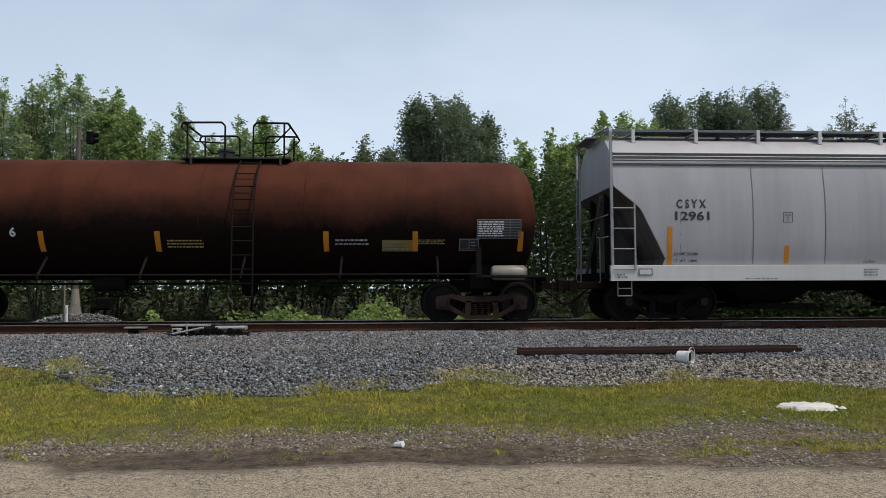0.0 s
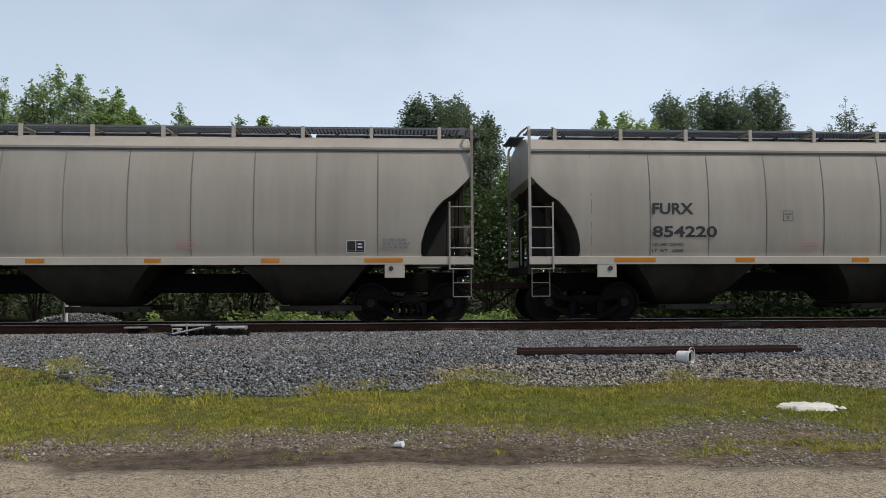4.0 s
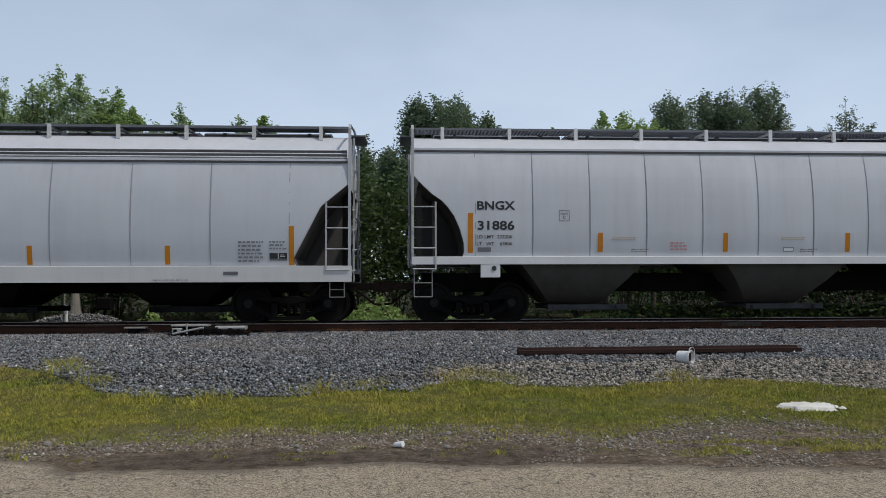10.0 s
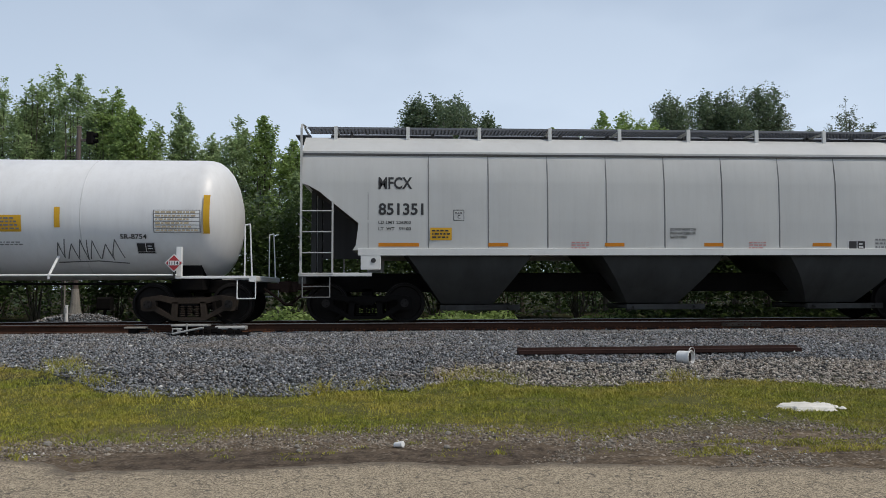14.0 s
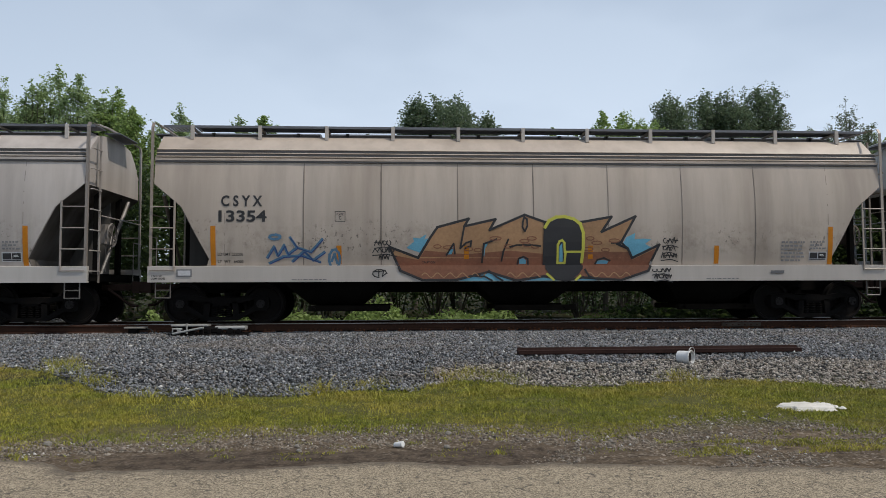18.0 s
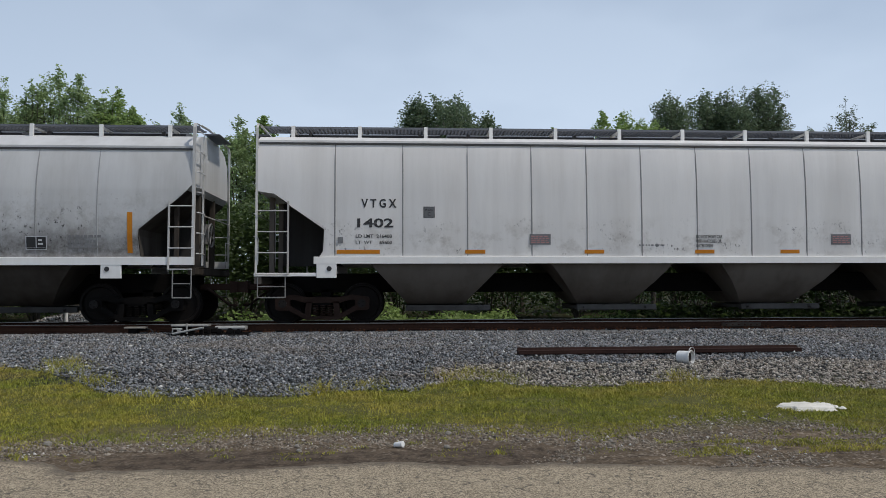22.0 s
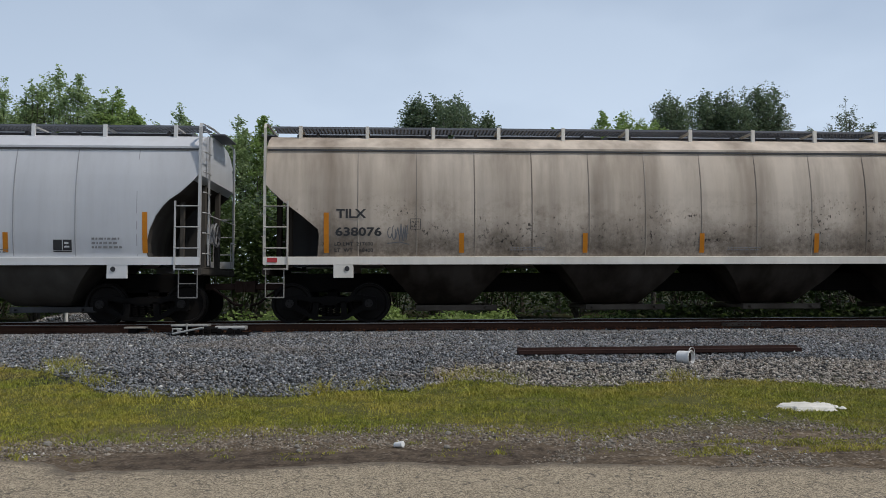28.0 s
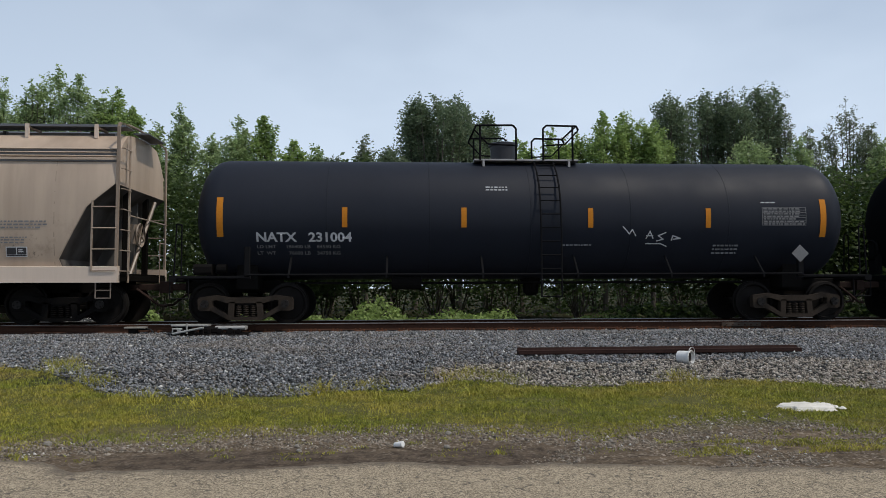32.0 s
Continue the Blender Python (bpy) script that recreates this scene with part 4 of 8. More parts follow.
TREES = [(-18.2, 33, 11.4, 1.1, "a"), (-16.2, 32, 10.95, 0.8, "a"), (-15.9, 33, 12.0, 0.95, "a"), (-14.3, 32, 11.35, 0.85, "a"), (-13.0, 31, 10.45, 0.7, "a"), (-12.3, 31, 10.4, 0.9, "b"), (-11.1, 30, 9.4, 0.85, "b"),
         (-10.5, 31, 8.8, 0.65, "a"), (-9.7, 32, 9.85, 0.58, "a"), (-7.1, 31, 9.2, 0.85, "a"), (-6.0, 31, 9.3, 0.65, "b"), (-8.9, 33, 8.9, 0.85, "a"), (-4.85, 32, 8.35, 0.95, "b"), (-3.7, 31, 8.0, 0.75, "a"),
         (-2.9, 30, 7.35, 0.65, "s"), (-1.5, 30, 8.25, 0.6, "s"), (-1.9, 34, 8.3, 1.1, "a"),
         (1.75, 34, 11.2, 1.65, "d"), (4.1, 35, 10.4, 1.0, "d"), (-0.5, 33, 8.3, 0.65, "d"), (2.9, 36, 11.5, 0.9, "d"), (0.65, 35, 11.2, 0.75, "d"),
         (5.1, 30, 8.1, 0.85, "b"), (6.65, 30, 8.7, 0.65, "b"), (7.6, 31, 8.6, 0.6, "b"), (8.7, 30, 9.35, 0.8, "b"), (10.0, 31, 9.5, 0.85, "b"), (10.8, 30, 8.8, 0.75, "b"),
         (14.0, 36, 11.8, 1.15, "d"), (16.25, 37, 12.5, 1.2, "d"), (17.3, 36, 12.1, 1.1, "d"), (19.5, 37, 12.8, 1.2, "d"), (12.5, 34, 9.9, 0.9, "b"), (20.2, 36, 11.4, 0.75, "s"),
         (22.3, 34, 11.3, 1.0, "s"), (19.9, 33, 9.4, 0.8, "s"), (22.8, 33, 9.6, 0.75, "s"), (22.8, 32, 8.7, 0.9, "a"), (18.5, 32, 8.75, 0.75, "a"), (16.35, 32, 8.7, 1.6, "a"),
         (-20.5, 33, 11.1, 1.8, "b"), (-23.0, 31, 10.0, 2.0, "a"), (26.3, 33, 10.6, 2.2, "b"), (31.7, 35, 11.8, 2.4, "d")]


def build_trees():
    rng = np.random.default_rng(21)
    for x, y, top, half, kind in TREES:
        tree(rng, x, y, top, half, kind)
    # bushes between the track and the trees
    for k in range(34):
        x = -19 + k * 1.25 + rng.normal(0, 0.3)
        y = rng.uniform(24.6, 28.5) + (4.0 if x > 7.0 else 0.0)
        big = rng.uniform(2.2, 4.6) if not (-3.0 < x < 0.5) else rng.uniform(1.6, 3.4)
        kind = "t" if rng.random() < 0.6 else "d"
        t = thing("bush", "dense green roadside bush", "bush", "bushes behind the track")
        t.location = (x, y, curve(LAY, y) - 0.03)
        wood = Shape()
        pts = []
        for j in range(9):
            a, r = rng.uniform(0, 6.28), rng.uniform(0.2, 1.0) * big * 0.42
            e = np.array([math.cos(a) * r, math.sin(a) * r, big * rng.uniform(0.42, 0.95)])
            wood.tube((0.1 * math.cos(a), 0.1 * math.sin(a), 0), e, 0.03, 5, 0.008)
            q = rng.normal(0, 1, (120, 3))
            q *= (rng.random(120) ** 0.45 / np.linalg.norm(q, axis=1))[:, None] * big * 0.27
            pts.append(q + e)
        pts = np.concatenate(pts)
        pts[:, 2] = np.abs(pts[:, 2])
        part("woody_base", wood, BARK, t)
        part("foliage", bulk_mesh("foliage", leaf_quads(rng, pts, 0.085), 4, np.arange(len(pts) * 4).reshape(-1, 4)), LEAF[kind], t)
    # low weeds along the far side of the ballast
    n = 26000
    x = rng.uniform(-19, 24, n)
    y = rng.uniform(20.3, 22.6, n)
    tall = np.array([max(0, 0.10 + 1.5 * noise.noise((a * 0.55, b * 0.45, 2))) for a, b in zip(x, y)]) * np.clip((y - 19.9) / 1.6, 0.15, 1.2)
    keep = (tall > 0.12) & ~((x > -12.3) & (x < -7.6) & (y < 23.2)) & (x < 7.4)
    x, y, tall = x[keep], y[keep], tall[keep]
    n = len(x)
    pts = np.stack([x, y, 0.5 + tall * rng.random(n)], 1)
    ob = part("weeds", bulk_mesh("weeds", leaf_quads(rng, pts, 0.075), 4, np.arange(n * 4).reshape(-1, 4)), LEAF["b"], None)
    tagged(ob, "low bright green weeds behind the track", "weeds", kind="stuff")
    # shady thicket between the weeds and the trees: leafy roof over bare dark stems
    n = 110000
    x = rng.uniform(-21, 27, n)
    front = np.array([23.2 + 1.3 * noise.noise((a * 0.35, 1, 3)) + 0.5 * noise.noise((a * 1.3, 2, 3)) for a in x])
    hang = np.clip((x - 6.9) / 1.2, 0, 1)     # further along, added boughs hang over the ballast edge to shade the ground
    y = front - 2.1 * hang + np.abs(rng.normal(0, 1.6, n))
    lo = np.array([1.0 + 0.8 * noise.noise((a * 0.8, b * 0.8, 13)) for a, b in zip(x, y)]) * (1 - 0.3 * hang)
    hi = np.array([4.6 + 1.5 * noise.noise((a * 0.3, 9, 17)) + 0.8 * noise.noise((a * 1.2, b, 19)) for a, b in zip(x, y)])
    z = 0.5 + lo + (hi - lo) * rng.random(n) ** 0.8
    keep = ~((x > -11.2) & (x < -9.0) & (y < 23.6))
    pts = np.stack([x, y, z], 1)[keep]
    m = 26000
    px, py = rng.uniform(-21, 27, m), rng.uniform(25.0, 32.0, m)
    py = np.where(px > 7.0, py + 5.0, py)
    low = np.stack([px, py, 0.5 + 2.2 * rng.random(m)], 1)
    # leaf roof and low ivy added to keep this stretch dark
    m = 34000
    px, py = rng.uniform(7.0, 27, m), rng.uniform(20.7, 24.2, m)
    bough = np.stack([px, py, 2.1 + 2.0 * rng.random(m) + np.array([0.5 * noise.noise((a * 0.7, b * 0.7, 23)) for a, b in zip(px, py)])], 1)
    m = 9000
    ivy = np.stack([rng.uniform(7.0, 27, m), rng.uniform(20.9, 25.5, m), 0.5 + 0.5 * rng.random(m) ** 2], 1)
    pts = np.concatenate([pts, low, bough, ivy])
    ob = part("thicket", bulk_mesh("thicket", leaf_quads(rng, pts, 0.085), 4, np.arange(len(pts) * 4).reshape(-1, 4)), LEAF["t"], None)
    tagged(ob, "dense dark green thicket behind the track", "thicket", kind="stuff")
    # woods that close the view on both sides and behind
    n = 42000
    x = np.concatenate([rng.uniform(-220, -22, n // 3), rng.uniform(30, 240, n // 3), rng.uniform(-26, 34, n - 2 * (n // 3))])
    y = rng.uniform(38, 50, n)
    lim = np.array([8.2 + 1.4 * noise.noise((a * 0.13, 5, 2)) + 1.0 * noise.noise((a * 0.6, b * 0.4, 7)) for a, b in zip(x, y)])
    lim = np.where((x > -26) & (x < 34), lim, lim * 1.15)
    z = 0.6 + lim * rng.random(n) ** 0.7
    big = np.where((x > -26) & (x < 34), 0.2, 0.75)
    ob = part("far_woods", bulk_mesh("far_woods", leaf_quads(rng, np.stack([x, y, z], 1), big), 4, np.arange(n * 4).reshape(-1, 4)), LEAF["d"], None)
    tagged(ob, "dark green woods further back", "woods", kind="stuff")


build_trees()


# ---- freight cars: x along the car from its left end, y across, z over the rail ----
def lettering(parent, text, x0, z0, wide, high, reach, material, name="lettering", label=""):
    """Words painted on the side: they fill a box of the given size, laid on the side whose half width at z is reach(z)."""
    def build():
        cu = bpy.data.curves.new("letters", "FONT")
        cu.body = text
        cu.resolution_u = 3
        cu.offset = 0.026 if high > 0.15 else 0.016
        ob = bpy.data.objects.new("letters", cu)
        me = bpy.data.meshes.new_from_object(ob)
        bpy.data.objects.remove(ob)
        bm = bmesh.new()
        bm.from_mesh(me)
        low, tall = min(v.co.y for v in bm.verts), max(v.co.y for v in bm.verts)
        cuts = max(2, math.ceil(high / 0.04))
        for k in range(1, cuts):
            bmesh.ops.bisect_plane(bm, geom=bm.verts[:] + bm.edges[:] + bm.faces[:], plane_co=(0, low + (tall - low) * k / cuts, 0), plane_no=(0, 1, 0))
        bm.to_mesh(me)
        bm.free()
        n = len(me.vertices)
        co = np.zeros(n * 3)
        me.vertices.foreach_get("co", co)
        co = co.reshape(-1, 3)
        lo, hi = co.min(0), co.max(0)
        u = (co[:, 0] - lo[0]) / max(hi[0] - lo[0], 1e-6) * wide + x0
        w = (co[:, 1] - lo[1]) / max(hi[1] - lo[1], 1e-6) * high + z0
        y = -np.array([reach(a) for a in w]) - 0.009
        me.vertices.foreach_set("co", np.stack([u, y, w], 1).ravel())
        me.update()
        me.materials.clear()
        return me
    return tagged(part(name, build(), material, parent, label), kind="stuff")


def patch(parent, name, x0, x1, z0, z1, reach, material, label="", proud=0.007):
    """A flat rectangle that follows the side."""
    s = Shape()
    k = max(1, int((z1 - z0) / 0.05))
    zs = [z0 + (z1 - z0) * i / k for i in range(k + 1)]
    s.add([(x, -reach(z) - proud, z) for z in zs for x in (x0, x1)], [(2 * i, 2 * i + 1, 2 * i + 3, 2 * i + 2) for i in range(k)])
    return part(name, s, material, parent, label)


def bars(parent, x0, x1, z0, z1, rows, reach, material, seed=0, name="small_print"):
    """Rows of writing too small to read."""
    rng = random.Random(seed)
    s = Shape()
    step = (z1 - z0) / rows
    for r in range(rows):
        z = z1 - (r + 0.5) * step
        x = x0
        stop = x1 - rng.uniform(0, 0.25) * (x1 - x0)
        while x < stop:
            w = min(rng.uniform(0.03, 0.11), x1 - x)
            h = step * 0.24
            y = -reach(z) - 0.0095
            s.add([(x, y, z - h), (x + w, y, z - h), (x + w, y, z + h), (x, y, z + h)], [(0, 1, 2, 3)])
            x += w + 0.025
    return tagged(part(name, s, material, parent), kind="stuff")


def strokes(parent, lines, wide, reach, material, name, label=""):
    """Sprayed lines: flat ribbons along points (x, z) on the side."""
    s = Shape()
    for pts in lines:
        fine = [pts[0]]
        for (xa, za), (xb, zb) in zip(pts, pts[1:]):
            m = max(1, math.ceil(abs(zb - za) / 0.1))
            fine += [(xa + (xb - xa) * q / m, za + (zb - za) * q / m) for q in range(1, m + 1)]
        for (xa, za), (xb, zb) in zip(fine, fine[1:]):
            d = math.hypot(xb - xa, zb - za) or 1e-6
            ex, ez = (xb - xa) / d * wide * 0.4, (zb - za) / d * wide * 0.4
            nx, nz = -(zb - za) / d * wide / 2, (xb - xa) / d * wide / 2
            q = [(xa - ex + nx, za - ez + nz), (xb + ex + nx, zb + ez + nz), (xb + ex - nx, zb + ez - nz), (xa - ex - nx, za - ez - nz)]
            k = len(s.f)
            s.add([(x, -reach(z) - 0.009 - 0.0002 * (k % 7), z) for x, z in q], [(0, 1, 2, 3)])
    return tagged(part(name, s, material, parent, label), kind="stuff")


def shape_on(parent, poly, reach, material, name, label="", proud=0.007):
    """A flat painted polygon of (x, z) on the side, cut into strips so that it follows the curve."""
    bm = bmesh.new()
    vs = [bm.verts.new((x, 0, z)) for x, z in poly]
    bm.faces.new(vs)
    lo, hi = min(z for _, z in poly), max(z for _, z in poly)
    for k in range(1, int((hi - lo) / 0.15) + 1):
        bmesh.ops.bisect_plane(bm, geom=bm.verts[:] + bm.edges[:] + bm.faces[:], plane_co=(0, 0, lo + k * 0.15), plane_no=(0, 0, 1))
    for z in (1.298, 1.302):
        if lo < z < hi:
            bmesh.ops.bisect_plane(bm, geom=bm.verts[:] + bm.edges[:] + bm.faces[:], plane_co=(0, 0, z), plane_no=(0, 0, 1))
    for v in bm.verts:
        v.co.y = -reach(v.co.z) - proud
    bmesh.ops.triangulate(bm, faces=bm.faces[:])
    me = bpy.data.meshes.new(name)
    bm.to_mesh(me)
    bm.free()
    return part(name, me, material, parent, label)


WHEEL_R = 0.457
CAP = plain("dull_grey_bearing_steel", (0.018, 0.016, 0.015), 0.6, 0.2, 0.4, 9, 0.1, 0.2)
WHEELSETS = []


def wheelset_mesh():
    s = Shape()
    s.tube((0, -0.95, 0), (0, 0.95, 0), 0.075, 10)
    for d in (-1, 1):
        prof = [(0.65, 0.10), (0.66, 0.13), (0.70, 0.15), (0.685, 0.36), (0.67, 0.40), (0.67, 0.483), (0.70, 0.483), (0.712, WHEEL_R + 0.002), (0.80, WHEEL_R - 0.004),
                (0.805, 0.40), (0.745, 0.375), (0.765, 0.16), (0.82, 0.13), (0.82, 0.10)]
        s.spun([(d * a, r) for a, r in prof], 1, (0, 0, 0), 26, False)
        s.spun([(d * 0.93, 0.105), (d * 1.05, 0.105), (d * 1.07, 0.085), (d * 1.075, 0.03)], 1, (0, 0, 0), 14)
        for k in range(3):
            a = 2 * math.pi * k / 3
            s.tube((0.055 * math.cos(a), d * 1.09, 0.055 * math.sin(a)), (0.055 * math.cos(a), d * 1.165, 0.055 * math.sin(a)), 0.018, 6)
    return s.mesh("wheelset", 30)


def sideframe_mesh():
    """A cast truck side: pedestals over the bearings, arched top, sloping tension member, open windows."""
    s = Shape()
    for d in (-1, 1):
        top = [(d * 0.0, 0.60), (d * 0.36, 0.60), (d * 0.66, 0.655), (d * 1.04, 0.60), (d * 1.06, 0.50), (d * 0.78, 0.52), (d * 0.66, 0.545), (d * 0.40, 0.47), (d * 0.0, 0.47)]
        s.slab(top if d > 0 else top[::-1], -0.07, 0.07)
        ped = [(d * 0.74, 0.56), (d * 1.06, 0.56), (d * 1.05, 0.33), (d * 0.99, 0.30), (d * 0.79, 0.30), (d * 0.73, 0.38)]
        s.slab(ped if d > 0 else ped[::-1], -0.085, 0.085)
        leg = [(d * 0.78, 0.44), (d * 0.78, 0.31), (d * 0.36, 0.085), (d * 0.0, 0.085), (d * 0.0, 0.165), (d * 0.32, 0.165)]
        s.slab(leg if d > 0 else leg[::-1], -0.075, 0.075)
        col = [(d * 0.24, 0.50), (d * 0.37, 0.50), (d * 0.40, 0.15), (d * 0.27, 0.15)]
        s.slab(col if d > 0 else col[::-1], -0.07, 0.07)
    return s.mesh("sideframe", 0)


def spring_mesh():
    s = Shape()
    for cx in (-0.16, 0.0, 0.16):
        for k in range(6):
            z = 0.18 + k * 0.042
            s.spun([(z, 0.055), (z + 0.008, 0.07), (z + 0.018, 0.07), (z + 0.026, 0.055)], 2, (cx, 0, 0), 7, True)
    return s.mesh("spring_nest", 0)


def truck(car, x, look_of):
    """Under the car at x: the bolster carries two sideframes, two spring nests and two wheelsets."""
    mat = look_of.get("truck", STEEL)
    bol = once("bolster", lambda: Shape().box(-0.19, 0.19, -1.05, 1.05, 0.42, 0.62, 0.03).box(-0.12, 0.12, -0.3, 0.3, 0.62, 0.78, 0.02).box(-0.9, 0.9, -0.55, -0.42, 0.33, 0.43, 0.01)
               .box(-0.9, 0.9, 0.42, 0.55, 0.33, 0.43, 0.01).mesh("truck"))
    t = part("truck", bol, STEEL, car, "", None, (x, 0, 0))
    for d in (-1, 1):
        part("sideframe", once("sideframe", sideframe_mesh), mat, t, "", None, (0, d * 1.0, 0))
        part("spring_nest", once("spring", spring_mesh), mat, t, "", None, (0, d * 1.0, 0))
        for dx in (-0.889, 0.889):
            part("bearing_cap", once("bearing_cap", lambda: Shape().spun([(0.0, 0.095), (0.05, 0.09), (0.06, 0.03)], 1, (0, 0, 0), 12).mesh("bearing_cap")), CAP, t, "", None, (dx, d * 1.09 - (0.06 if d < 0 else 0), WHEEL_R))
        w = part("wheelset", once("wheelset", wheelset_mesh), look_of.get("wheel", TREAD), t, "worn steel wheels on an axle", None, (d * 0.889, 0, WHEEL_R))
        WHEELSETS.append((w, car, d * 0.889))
    return t


def coupler_mesh():
    s = Shape()
    s.box(-0.42, 0.6, -0.09, 0.09, 0.76, 0.92, 0.02)
    s.loft([[(-0.42, -0.16, 0.70), (-0.42, 0.16, 0.70), (-0.42, 0.16, 0.98), (-0.42, -0.16, 0.98)], [(-0.62, -0.20, 0.72), (-0.62, 0.06, 0.72), (-0.62, 0.06, 0.96), (-0.62, -0.20, 0.96)]])
    s.box(-0.70, -0.58, 0.02, 0.13, 0.72, 0.96, 0.03)
    s.path([(0.05, 0.35, 0.80), (-0.20, 0.33, 0.62), (-0.45, 0.30, 0.42), (-0.62, 0.25, 0.40)], 0.03, 6)
    return s.mesh("coupler")


def mirrored(me, name, length):
    """The same part at the other end of the car."""
    m = me.copy()
    m.name = name
    m.transform(Matrix.Translation((length, 0, 0)) @ Matrix.Rotation(math.pi, 4, "Z"))
    return m


def both_ends(name, key, build, length, material, car, label="", colour=None):
    a = once(key, build)
    part(name, a, material, car, label, colour)
    part(name, once((key, length, "other end"), lambda: mirrored(a, name, length)), material, car, label, colour)


HOPPERS = {
    # type: length, sill (z0, z1), side (z, half width), end cut (z, x), roof eave z, bays, seams, orange marks
    "round": dict(L=17.19, sill=(1.32, 1.50), side=[(1.46, 1.495), (1.70, 1.542), (2.0, 1.577), (2.4, 1.597), (2.7, 1.60), (3.0, 1.592), (3.3, 1.565), (3.6, 1.52), (3.88, 1.45)],
                  cut=[(1.46, 1.16), (1.60, 1.20), (1.80, 1.19), (2.10, 1.11), (2.40, 0.98), (2.60, 0.84), (2.75, 0.70), (2.90, 0.48), (3.17, 0.20), (3.32, 0.07), (4.4, 0.06)],
                  bays=[(2.36, 5.41), (7.10, 10.20), (11.90, 14.95)], seams=[1.45 + 1.305 * k for k in range(12)],
                  tall=[1.34, 15.98], short=[4.29, 7.19, 10.08, 13.04], tz=(1.58, 2.47), sz=(1.60, 2.03), wheel=1.43, ribs=1),
    "long_sill": dict(L=16.68, sill=(0.94, 1.30), side=[(1.26, 1.48), (1.5, 1.527), (1.8, 1.567), (2.15, 1.592), (2.5, 1.60), (2.8, 1.594), (3.1, 1.572), (3.4, 1.535), (3.60, 1.50)],
                      cut=[(1.26, 1.22), (1.45, 1.29), (1.90, 1.05), (2.58, 0.70), (2.68, 0.60), (2.98, 0.24), (3.10, 0.10), (4.4, 0.08)],
                      bays=[(2.5, 5.5), (6.8, 9.9), (11.2, 14.2)], seams=[1.63 + 1.71 * k for k in range(9)],
                      tall=[1.38, 15.36], short=[4.12, 6.95, 9.76, 12.68], tz=(1.31, 2.17), sz=(1.33, 1.74), wheel=1.45, ribs=3),
    "angular": dict(L=19.76, sill=(1.34, 1.50), side=[(1.46, 1.56), (2.2, 1.585), (3.2, 1.585), (3.8, 1.55), (4.02, 1.50)],
                    cut=[(1.46, 1.40), (1.62, 1.50), (2.10, 1.53), (2.62, 0.78), (2.70, 0.70), (2.89, 0.42), (2.94, 0.07), (4.4, 0.06)],
                    bays=[(2.41, 5.65), (6.48, 9.55), (10.41, 13.56), (14.40, 17.40)], seams=[1.76, 3.26, 4.71, 6.16, 7.42, 8.68, 9.97, 11.24, 12.54, 13.85, 15.31, 16.72, 18.15],
                    tall=[], short=[], tz=(0, 0), sz=(0, 0), wheel=1.44, ribs=0),
}
HOPPERS["round_plain"] = dict(HOPPERS["round"], L=17.2, seams=[1.45 + 1.36 * k for k in range(11)], tall=[], short=[])
HOPPERS["round_short"] = dict(HOPPERS["round"], L=16.85, seams=[1.4 + 1.17 * k for k in range(13)], tall=[], short=[], bays=[(2.36, 5.3), (6.9, 9.95), (11.55, 14.5)])
HOPPERS["angular_short"] = dict(HOPPERS["angular"], L=16.45, sill=(1.52, 1.68), side=[(1.64, 1.55), (2.3, 1.585), (3.2, 1.585), (3.62, 1.54), (3.78, 1.50)],
                                cut=[(1.64, 1.18), (1.75, 1.25), (2.24, 1.31), (2.86, 0.54), (2.92, 0.48), (3.07, 0.22), (3.12, 0.07), (4.4, 0.06)],
                                bays=[(2.3, 5.3), (6.7, 9.75), (11.1, 14.15)], seams=[1.52 + 1.345 * k for k in range(11)])
HOPPERS["round_long"] = dict(HOPPERS["round"], L=19.80, seams=[2.1 + 1.30 * k for k in range(13)], bays=[(2.5, 5.6), (6.5, 9.6), (10.3, 13.4), (14.2, 17.3)],
                             tall=[1.40, 18.4], short=[4.4, 7.2, 9.9, 12.6, 15.4], sz=(1.58, 2.02),
                             cut=[(1.46, 1.20), (1.95, 1.24), (2.10, 1.22), (2.42, 0.84), (2.66, 0.52), (2.72, 0.45), (2.95, 0.20), (3.08, 0.08), (4.4, 0.07)])


